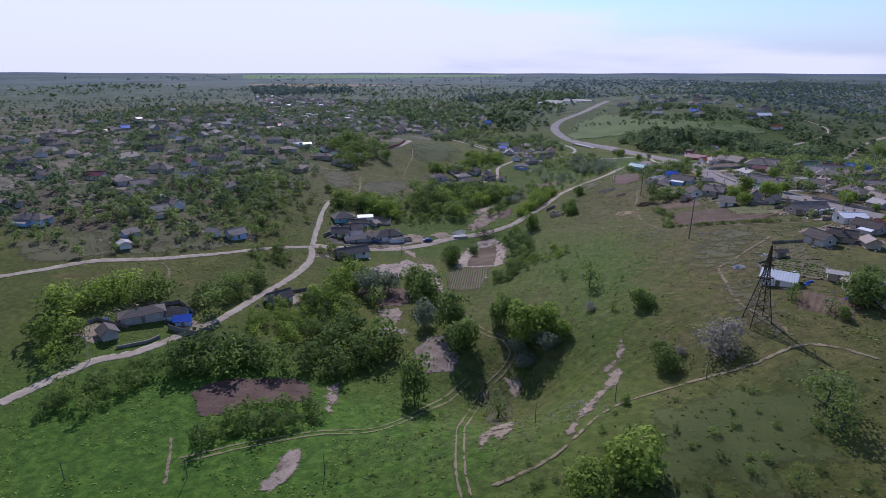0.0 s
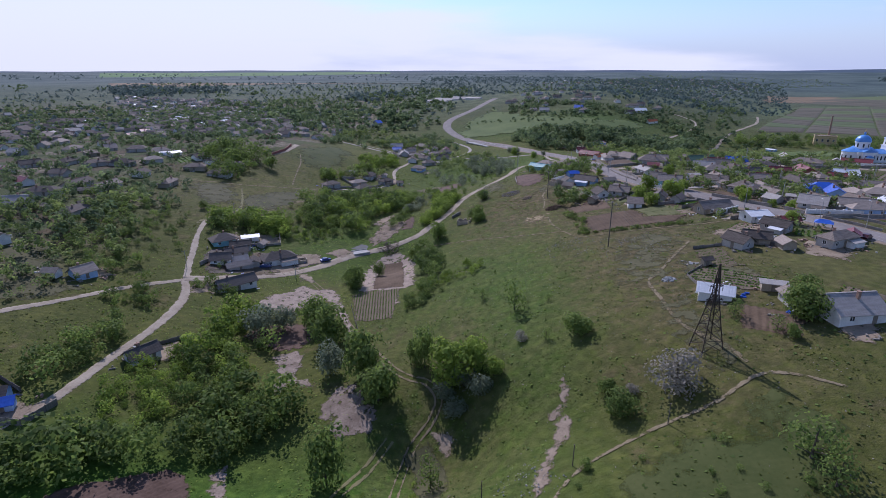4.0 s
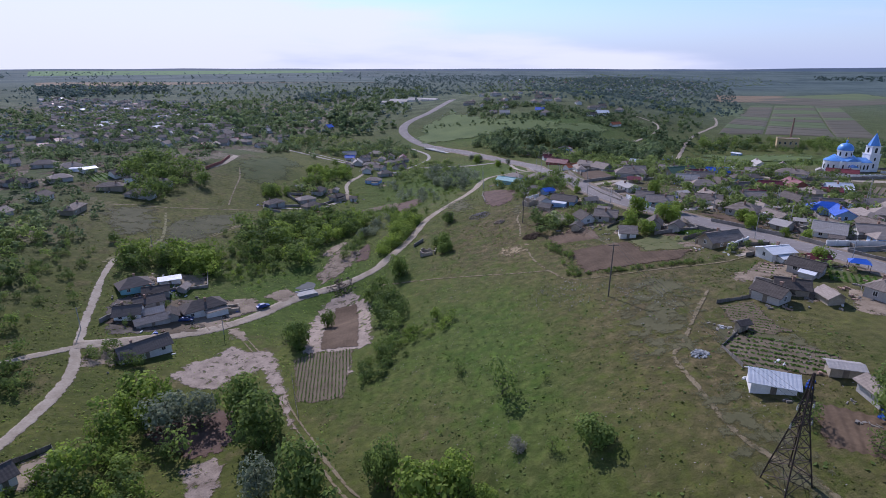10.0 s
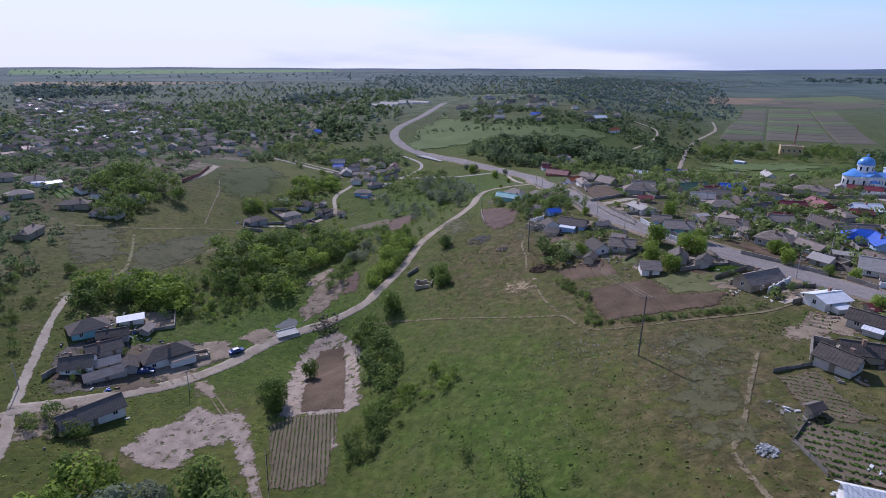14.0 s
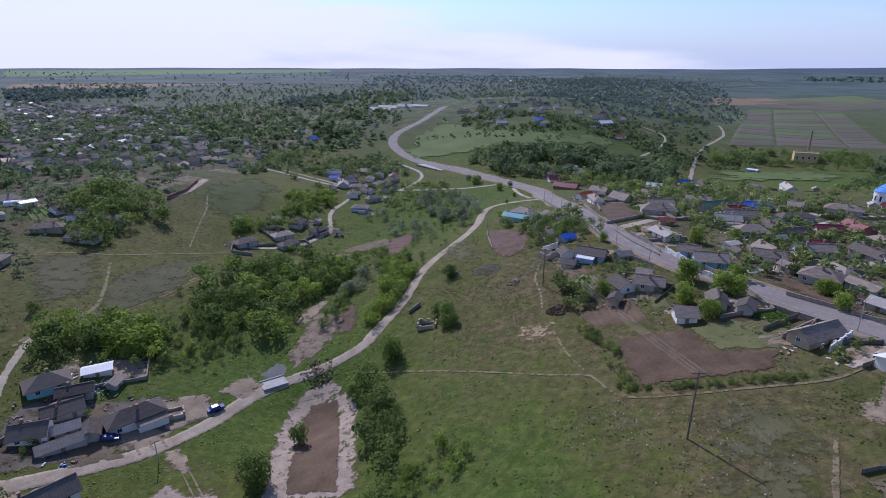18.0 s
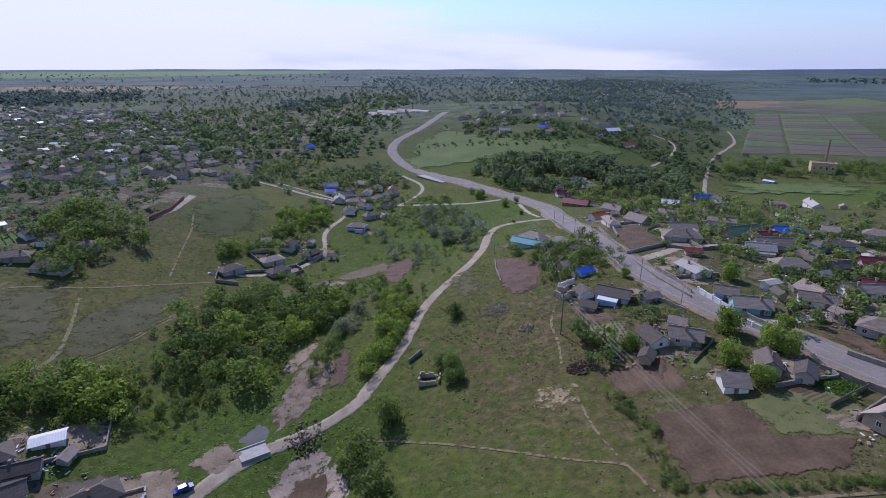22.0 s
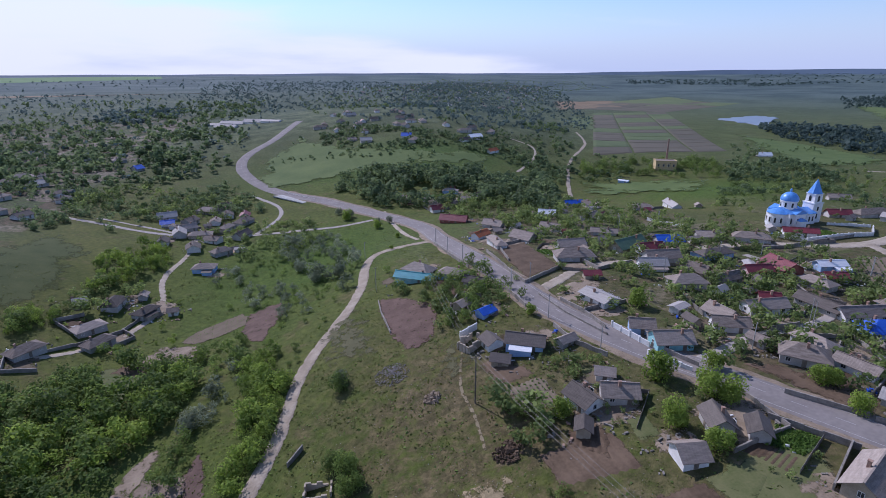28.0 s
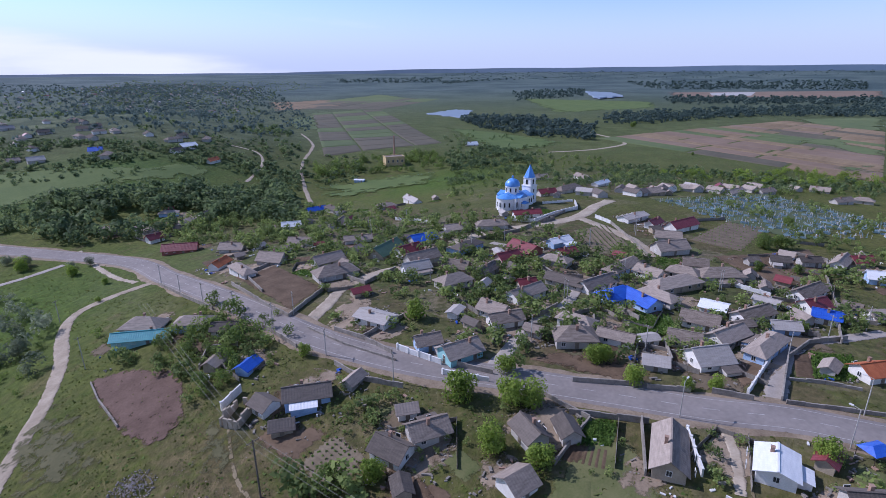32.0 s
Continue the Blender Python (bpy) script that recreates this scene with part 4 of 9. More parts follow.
patch("far_field", [(1130.5, 450.9), (1280.4, 337.6), (978.0, 297.0), (1004.5, 388.1)], M_FARGREEN, "green grain field in the plain", 0, 4)
patch("far_field", [(1978.6, 1076.3), (2494.4, 501.9), (1989.3, 433.3), (1713.4, 931.1)], M_FARRED, "reddish far ploughed field", 0, 6)
patch("far_field", [(2028.2, 946.7), (2170.4, 816.9), (1903.2, 753.5), (1854.4, 868.4)], M_LINE, "white sheeted rows of a far field", 0, 1)
patch("far_field", [(488.4, 1137.0), (600.8, 1206.7), (418.8, 891.6), (378.0, 907.8)], M_FARGREEN, "bright green field in the plain", 0, 4)
patch("far_field", [(739.3, 1693.3), (937.7, 1713.1), (991.0, 1504.8), (576.8, 1345.4)], M_FARBROWN, "brown field on the edge of the plain", 0, 5)
patch("far_field", [(870.9, 1649.4), (1267.3, 1842.2), (1149.1, 1458.3), (891.6, 1358.3)], M_FARGREEN, "green field in the plain", 0, 5)
patch("meadow", [(208.9, 582.1), (308.7, 529.0), (273.6, 482.8), (193.8, 518.4)], M_LUSH, "lush green meadow behind the village", 0, 4)
patch("far_field", [(-1913.7, 2457.4), (-727.8, 3738.5), (-956.3, 4907.7), (-2539.1, 3265.3)], M_FARBRIGHT, "bright green far grain fields", 0, 6)
patch("vegetable_plot", [(-219.5, 350.1), (-212.1, 362.6), (-198.4, 354.1), (-208.3, 338.3)], M_CROPROW, "green vegetable plot by a greenhouse", 6, 0.4)
patch("straw_patch", [(4.0, 238.5), (12.8, 237.4), (12.3, 230.3), (2.4, 229.2)], M_STRAW, "pale straw scattered on the grass", 0, 2)
patch("bank", [(-66.3, 252.2), (-61.4, 261.2), (-57.3, 251.1), (-63.1, 240.3)], M_ERODE, "pale eroded stream bank", 0, 1.5)
patch("far_field", [(773.2, 370.5), (846.1, 344.9), (753.2, 266.8), (691.2, 258.4)], M_FARGREEN, "green strip in the plain", 0, 4)
patch("meadow", [(1403.8, 1292.0), (1483.3, 872.7), (1268.4, 772.0), (973.1, 851.6)], M_LUSH, "lush green river meadow", 0, 5)
patch("meadow", [(626.4, 844.4), (623.6, 731.5), (603.3, 580.6), (431.4, 554.7)], M_LUSH, "lush green river meadow", 0, 5)
patch("far_field", [(-1026.6, 1365.7), (-674.8, 1877.9), (-177.2, 1941.7), (-1360.2, 1790.0)], M_FARBROWN, "dull brown far fields on the plateau", 0, 6)
patch("bare_earth", [(39.9, 165.1), (55.7, 148.7), (50.6, 141.9), (36.3, 148.3)], M_BANK, "worn earth between the gardens", 0, 2)
patch("bare_earth", [(30.9, 188.9), (51.1, 187.9), (32.2, 149.5), (20.7, 151.2)], M_BANK, "worn stony ground on the hill", 0, 4)
patch("bare_earth", [(26.7, 137.7), (36.8, 139.1), (38.6, 111.0), (29.8, 110.8)], M_BANK, "worn earth round the pylon", 0, 3)
patch("field", [(43.5, 132.9), (54.0, 124.8), (48.0, 116.3), (40.3, 121.2)], M_SOIL, "ploughed reddish plot behind the sheds", 8, 0.8)
patch("bare_earth", [(-19.7, 316.0), (-4.4, 337.2), (-4.2, 297.6), (-14.0, 297.4)], M_BANK, "worn dry slope with stones", 0, 4)
patch("bare_earth", [(17.7, 291.0), (19.4, 279.3), (11.8, 269.7), (9.4, 278.6)], M_BANK, "worn dry ground by the ruin", 0, 3)
patch("yard", [(59.8, 306.9), (71.3, 311.3), (68.0, 280.2), (55.3, 280.7)], M_PALE, "pale rubble and lumber yard beside a house", 0, 1)
patch("garden_plot", [(76.7, 248.0), (84.2, 245.2), (89.3, 228.9), (80.8, 225.2)], M_SOIL, "bare brown garden behind a house", 0, 0.8)
strip_fields([(624.4, 1261.3), (800.8, 1241.2), (473.2, 686.8), (272.7, 653.4)], 3, 14, 1, "narrow ploughed or green strip of the plain")
strip_fields([(660.1, 574.5), (1082.1, 450.5), (978.0, 297.0), (538.3, 237.9)], 16, 3, 2, "long ploughed or green strip of the plain")
strip_fields([(620.4, 1468.6), (1087.4, 1693.2), (1220.1, 1463.3), (800.8, 1241.2)], 3, 4, 3, "narrow far strip of the plain")
water_patch([(-72.5, 239.6), (-68.4, 248.7), (-64.1, 244.3), (-66.1, 235.7)], "still grey pond by the dirt road bridge")
water_patch([(775.2, 1056.4), (914.8, 1102.3), (925.1, 1050.2), (750.4, 908.7)], "broad grey river bend behind woods")
water_patch([(1898.4, 1360.5), (1877.2, 1233.7), (1635.2, 1044.4), (1460.8, 1050.0)], "broad grey river bend behind woods")


area("bare_earth", [(-88.3, 178.9), (-86.2, 184.2), (-80.2, 190.7), (-78.9, 197.2), (-71.8, 192.5), (-67.9, 194.5), (-63.9, 191.4), (-59.7, 182.5), (-52.3, 166.8), (-46.6, 153.8), (-49.5, 156.9), (-57.3, 170.2), (-64.4, 181.7), (-70.8, 179.7), (-72.1, 172.4), (-78.4, 173.1), (-86.5, 175.9)], M_FALLOW, "bare pinkish fallow ground in the valley", 0.10)
area("bare_earth", [(-56.3, 191.4), (-60.4, 214.2), (-60.0, 228.7), (-57.0, 234.4), (-49.5, 237.0), (-41.7, 228.1), (-35.7, 190.0), (-40.7, 188.0), (-38.8, 173.6), (-40.4, 175.4), (-41.0, 187.9), (-53.7, 189.9)], M_FALLOW, "pale dry margin round a ploughed plot", 0.10)
area("field", [(-51.4, 191.4), (-55.3, 219.5), (-54.8, 228.6), (-47.4, 230.1), (-45.6, 223.7), (-39.5, 190.0)], M_SOIL, "freshly ploughed brown strip in the valley", 0.2, 0.4, 0.5, (103, 1.0))
vegetables = area("vegetable_plot", [(-50.6, 166.2), (-57.3, 186.9), (-53.5, 190.0), (-40.9, 189.6), (-39.5, 176.8), (-39.2, 165.7), (-47.4, 165.1)], M_SOILG, "brown vegetable plot with green rows", 0.1, 0.4, 0.5, (101, 0.9))
plant_rows(vegetables, [(-50.6, 166.2), (-57.3, 186.9), (-53.5, 190.0), (-40.9, 189.6), (-39.5, 176.8), (-39.2, 165.7), (-47.4, 165.1)], 101, 0.9, 0.11, 9000, 77)
area("bare_earth", [(-80.5, 153.3), (-80.0, 160.2), (-70.5, 165.0), (-63.4, 163.9), (-60.4, 154.0), (-61.5, 149.5), (-66.9, 146.2), (-78.2, 151.3)], M_RED, "bare reddish earth among trees", 0.1)
area("bare_earth", [(-67.4, 143.3), (-63.2, 147.5), (-59.3, 145.5), (-58.7, 141.7), (-56.9, 134.2), (-52.6, 132.3), (-52.1, 129.7), (-57.1, 131.2), (-58.7, 126.4), (-60.2, 126.3), (-63.7, 136.3)], M_FALLOW, "pale sandy bare patch among trees", 0.12)
area("bare_earth", [(-48.5, 122.0), (-46.9, 125.8), (-46.4, 129.9), (-41.8, 131.0), (-38.5, 127.2), (-33.5, 121.0), (-34.5, 115.0), (-41.0, 113.0)], M_FALLOW, "pale sandy bare patch under trees", 0.1)
area("field", [(-87.0, 83.0), (-85.3, 90.3), (-70.0, 100.5), (-65.7, 99.0), (-61.5, 93.0), (-69.7, 86.6), (-76.5, 77.4), (-78.9, 76.0)], M_RED, "dark ploughed plot below the wood", 0.15, 0.4, 0.6, (58, 1.1))
area("bare_earth", [(-62.3, 100.7), (-60.5, 104.3), (-57.1, 98.4), (-54.5, 89.3), (-56.5, 90.1)], M_FALLOW, "pale bare patch in the meadow", 0.1, 0.5)
area("bare_earth", [(-54.2, 71.0), (-51.6, 73.1), (-48.0, 66.0), (-50.0, 60.0), (-53.0, 62.0)], M_FALLOW, "pale bare patch at the meadow track", 0.1, 0.5)
for rim_line in ([(-21.4, 116.8), (-16.5, 116.4), (-15.1, 111.6), (-17.4, 109.6), (-19.4, 114.8)], [(-18.9, 80.8), (-17.6, 89.8), (-15.1, 99.4), (-12.6, 85.3), (-13.8, 78.6), (-15.9, 80.7), (-17.4, 76.1)]):
    area("bare_earth", rim_line, M_PALE, "crumbling pale bank of the gully", 0.14, 0.5, 0.8)
area("bare_earth", [(-25.8, 111.5), (-21.1, 115.3), (-16.2, 106.3), (-15.9, 86.2), (-22.2, 101.2)], M_BANK, "worn brown side of the gully", 0.1, 0.6)
area("bare_earth", [(5.7, 119.1), (6.9, 116.9), (5.7, 109.0), (6.7, 106.0), (3.9, 98.9), (-0.1, 88.2), (-2.6, 79.3), (-3.6, 79.8), (-0.7, 94.7), (3.5, 104.9), (1.8, 109.8), (4.2, 111.8)], M_ERODE, "eroded pale gully path down the slope", 0.12, 0.5, 0.7)
area("meadow", [(15.3, 95.1), (26.5, 98.0), (37.9, 102.5), (46.8, 95.8), (41.9, 81.7), (27.7, 68.2), (12.4, 64.0), (6.3, 76.1)], M_WORNGRASS, "dark worn grass of the lower slope", 0.06, 1.5, 6.0)
area("field", [(24.2, 220.9), (42.3, 220.7), (43.7, 209.3), (55.8, 206.6), (50.4, 199.0), (39.7, 199.3), (24.4, 200.3), (23.7, 207.1)], M_SOIL, "bare ploughed brown field on the hill", 0.15, 0.45, 0.7, (95, 1.3))
area("garden_plot", [(42.3, 221.5), (60.9, 222.3), (64.9, 216.8), (56.9, 206.5), (43.7, 209.3)], M_GARDEN, "grassy green plot beside the barn", 0.1)
bed = area("field", [(38.6, 150.8), (41.5, 154.6), (46.9, 152.9), (56.0, 143.6), (52.9, 136.3), (47.1, 138.9), (39.2, 141.5)], M_VINE, "brown vegetable garden with vine rows", 0.15, 0.4, 0.6, (143, 1.6))
plant_rows(bed, [(38.6, 150.8), (41.5, 154.6), (46.9, 152.9), (56.0, 143.6), (52.9, 136.3), (47.1, 138.9), (39.2, 141.5)], 143, 1.6, 0.2, 3600, 78)
bed = area("field", [(45.7, 167.5), (53.6, 168.1), (52.4, 155.4), (55.4, 152.5), (46.9, 152.9), (44.3, 157.0)], M_SOILG, "dug earth bed behind the houses", 0.15, 0.4, 0.6, (143, 1.2))
plant_rows(bed, [(45.7, 167.5), (53.6, 168.1), (52.4, 155.4), (55.4, 152.5), (46.9, 152.9), (44.3, 157.0)], 143, 1.2, 0.13, 2500, 79)
area("field", [(2.3, 334.2), (5.8, 332.6), (10.8, 327.5), (16.8, 316.9), (16.8, 306.7), (12.3, 294.1), (7.3, 290.3), (3.6, 293.3), (1.4, 301.7), (1.0, 309.8), (1.0, 326.0)], M_RED, "bare brown orchard ground on the hill", 0.15)
striped = [(-68.6, 351.7), (-66.9, 355.5), (-61.9, 361.2), (-48.0, 368.6), (-45.5, 364.1), (-45.5, 356.5), (-52.6, 351.7), (-62.8, 348.2)]
bed = area("field", striped, M_SOILG, "pale dug field with dark clods beside the creek", 0.16, 0.5, 0.5, (40, 1.8))
plant_rows(bed, striped, 40, 1.8, 0.15, 900, 81)
area("field", [(-45.5, 365.2), (-36.9, 369.5), (-32.4, 369.0), (-31.1, 355.4), (-36.0, 345.4), (-37.5, 335.4), (-42.4, 336.5), (-47.3, 349.1)], M_RED, "bare reddish brown ground beside a pale field", 0.14, 0.6)
area("bare_earth", [(-79.6, 341.1), (-74.6, 350.6), (-61.9, 347.8), (-58.4, 339.9), (-61.4, 334.0), (-71.9, 333.8)], M_PALE, "trodden greyish plot by the creek", 0.12, 0.6)
area("field", [(-86.0, 333.4), (-84.0, 338.1), (-79.0, 338.6), (-70.5, 331.4), (-73.8, 328.7)], M_SOIL, "small dug brown strip above a meadow", 0.14, 0.5, 0.6, (150, 1.2))
area("meadow", [(-91.1, 334.5), (-88.2, 338.5), (-72.2, 327.5), (-71.5, 319.1), (-76.0, 314.0), (-84.2, 314.6)], M_GARDEN, "bright green meadow between creek trees", 0.1, 0.8, 1.5)
area("bare_earth", [(-69.2, 268.1), (-67.9, 278.1), (-63.5, 284.6), (-61.4, 286.6), (-59.7, 281.6), (-63.0, 275.7), (-64.3, 266.4)], M_PALE, "pale gravel of the creek bed", 0.12, 0.5, 0.7)
area("bare_earth", [(-53.4, 258.3), (-53.1, 274.4), (-50.9, 279.8), (-48.4, 275.0), (-47.4, 258.8)], M_RED, "pinkish eroded creek bank", 0.12, 0.5, 0.9)
area("meadow", [(-165.0, 428.0), (-145.0, 470.0), (-124.0, 445.0), (-120.0, 400.0), (-134.0, 376.0), (-150.0, 380.0)], M_WORNGRASS, "dull dry slope behind the creek houses", 0.06, 1.8, 7.0)
bed = area("vegetable_plot", [(-118.3, 228.4), (-112.0, 232.5), (-109.6, 231.8), (-107.0, 222.2), (-111.7, 221.2)], M_CROPROW, "green vegetable bed between the hamlet houses", 0.12, 0.4, 0.4, (125, 1.0))
plant_rows(bed, [(-118.3, 228.4), (-112.0, 232.5), (-109.6, 231.8), (-107.0, 222.2), (-111.7, 221.2)], 125, 1.0, 0.14, 2600, 80)
area("yard", [(-124.0, 214.0), (-116.0, 226.0), (-108.0, 221.0), (-96.0, 226.0), (-78.0, 226.0), (-80.0, 218.0), (-92.0, 206.0), (-104.0, 199.0), (-114.0, 193.5), (-121.0, 205.0)], M_YARD, "trodden dark earth yard between the hamlet houses", 0.07, 0.8, 1.2)

area("meadow", [(-57.3, 611.4), (-48.7, 683.6), (-15.6, 751.0), (19.7, 683.2), (95.8, 623.3), (156.5, 628.0), (141.2, 595.3), (39.3, 593.7), (-11.3, 586.9), (-36.5, 588.2)], M_LUSH, "sunlit green slope under the far village", 0.5, 5.0, 8.0)


# ---- garden walls and fences ----
M_STONEWALL = mat("rough_stone_wall", (0.16, 0.142, 0.12), (0.33, 0.30, 0.26), 0.9)
M_WHITEWALL = mat("white_wall", (0.55, 0.55, 0.53), (0.76, 0.76, 0.74), 0.7)
M_FENCE = mat("grey_fence_boards", (0.14, 0.125, 0.105), (0.26, 0.24, 0.21), 1.2, streak=(4, 4, 0.4))


def garden_wall(pts, h, style):
    """A wall or fence that follows the ground in short lengths; fences have posts and boards of their own."""
    c = []
    for p, q in zip(pts[:-1], pts[1:]):
        n = max(1, int(math.dist(p, q) / 2.6))
        c += [np.array(p) + (np.array(q) - np.array(p)) * i / n for i in range(n)]
    c.append(np.array(pts[-1]))
    mid = c[len(c) // 2]
    z0 = gz(*mid)
    name = {"stone": "garden_wall", "white": "garden_wall", "red": "garden_wall", "hedge": "garden_wall", "wood": "board_fence"}[style]
    ob = thing(name, mid[0], mid[1], z0)
    t = 0.16 if style != "wood" else 0.03
    material = {"stone": M_STONEWALL, "white": M_WHITEWALL, "red": WALLS["r"], "hedge": M_STONEWALL, "wood": M_FENCE}[style]
    rs = random.Random(len(pts) + int(mid[0]))
    for p, q in zip(c[:-1], c[1:]):
        d = q - p
        ln = np.linalg.norm(d)
        if ln < 0.2:
            continue
        s = np.array([-d[1], d[0]]) / ln * t
        hh = h + rs.uniform(-0.12, 0.12)
        v = []
        for e, k2 in ((p, s), (p, -s), (q, -s), (q, s)):
            v.append((*(e + k2 - mid), gz(*e) - 0.4 - z0))
        v += [(a, b2, zz + hh + 0.4) for a, b2, zz in v]
        part("panel" if style == "wood" else "wall_length", v, box(0, 0, 0, 1, 1, 1)[1], material, ob)
        a = p - mid
        zp = gz(*p) - z0
        if style == "wood":
            part("post", *box(a[0] - 0.06, a[1] - 0.06, zp - 0.3, a[0] + 0.06, a[1] + 0.06, zp + hh + 0.15), M_WOOD, ob)
        elif style == "white":
            part("pier", *box(a[0] - 0.24, a[1] - 0.24, zp - 0.3, a[0] + 0.24, a[1] + 0.24, zp + hh + 0.2), material, ob)
    words = {"stone": "rough grey stone garden wall beside the plots", "white": "white painted garden wall with piers", "red": "red brick wall in front of a house", "hedge": "low rough stone edge of an orchard", "wood": "weathered grey board fence between gardens"}
    return tagged(ob, words[style], "wall" if style != "wood" else "fence", group="garden walls and fences")



# ---- houses ----
HOUSES = []


def gable_walls(l, w, h, rise, down):
    x, y = l / 2, w / 2
    v = [(-x, -y, -down), (x, -y, -down), (x, y, -down), (-x, y, -down), (-x, -y, h), (x, -y, h), (x, y, h), (-x, y, h), (-x, 0, h + rise), (x, 0, h + rise)]
    return v, [(0, 1, 5, 4), (2, 3, 7, 6), (1, 2, 6, 9, 5), (3, 0, 4, 8, 7), (0, 3, 2, 1), (4, 5, 9, 8), (6, 7, 8, 9)]


def slope(x0, x1, y0, z0, y1, z1, t=0.11):
    """A roof slab from the eave (y0, z0) up to the ridge (y1, z1), in corrugated waves."""
    n = max(4, int((x1 - x0) / 0.6))
    v, f = [], []
    for i in range(n * 2 + 1):
        x = x0 + (x1 - x0) * i / (2 * n)
        d = 0.03 * (i % 2)
        v += [(x, y0, z0 + t + d), (x, y1, z1 + t + d), (x, y0, z0), (x, y1, z1)]
    for i in range(n * 2):
        k2 = i * 4
        f += [(k2, k2 + 4, k2 + 5, k2 + 1), (k2 + 2, k2 + 3, k2 + 7, k2 + 6), (k2, k2 + 2, k2 + 6, k2 + 4), (k2 + 1, k2 + 5, k2 + 7, k2 + 3)]
    e = n * 8
    f += [(0, 1, 3, 2), (e, e + 2, e + 3, e + 1)]
    return v, f


def hip_roof(l, w, h, rise, o=0.6, t=0.12):
    x, y, r = l / 2 + o, w / 2 + o, max((l - w) / 2, 0.3)
    v = [(-x, -y, h), (x, -y, h), (x, y, h), (-x, y, h), (-x, -y, h + t), (x, -y, h + t), (x, y, h + t), (-x, y, h + t), (-r, 0, h + rise + t), (r, 0, h + rise + t)]
    return v, [(0, 3, 2, 1), (0, 1, 5, 4), (1, 2, 6, 5), (2, 3, 7, 6), (3, 0, 4, 7), (4, 5, 9, 8), (6, 7, 8, 9), (5, 6, 9), (7, 4, 8)]


def opening(parent, kind, x, y, z, w, h, face, fine=True):
    """A window or door set proud of a wall. face: which way it looks, in degrees about the house."""
    c, s = math.cos(radians(face)), math.sin(radians(face))

    def put(pieces):
        v, f = pieces
        return [(x + c * a - s * b2, y + s * a + c * b2, z + e) for a, b2, e in v], f

    if kind == "door":
        part("door", *put(join(box(-0.02, -w / 2, 0, 0.06, w / 2, h))), M_DOOR, parent)
        return
    t = 0.09
    bars = [box(-0.02, -w / 2, 0, 0.07, -w / 2 + t, h), box(-0.02, w / 2 - t, 0, 0.07, w / 2, h), box(-0.02, -w / 2 + t, 0, 0.07, w / 2 - t, t), box(-0.02, -w / 2 + t, h - t, 0.07, w / 2 - t, h), box(-0.01, -t / 3, t, 0.06, t / 3, h - t)]
    win = part("window", *put(join(*bars)), M_FRAME, parent)
    if fine:
        part("pane", *put(box(-0.02, -w / 2 + t, t, 0.03, w / 2 - t, h - t)), M_GLASS, win)


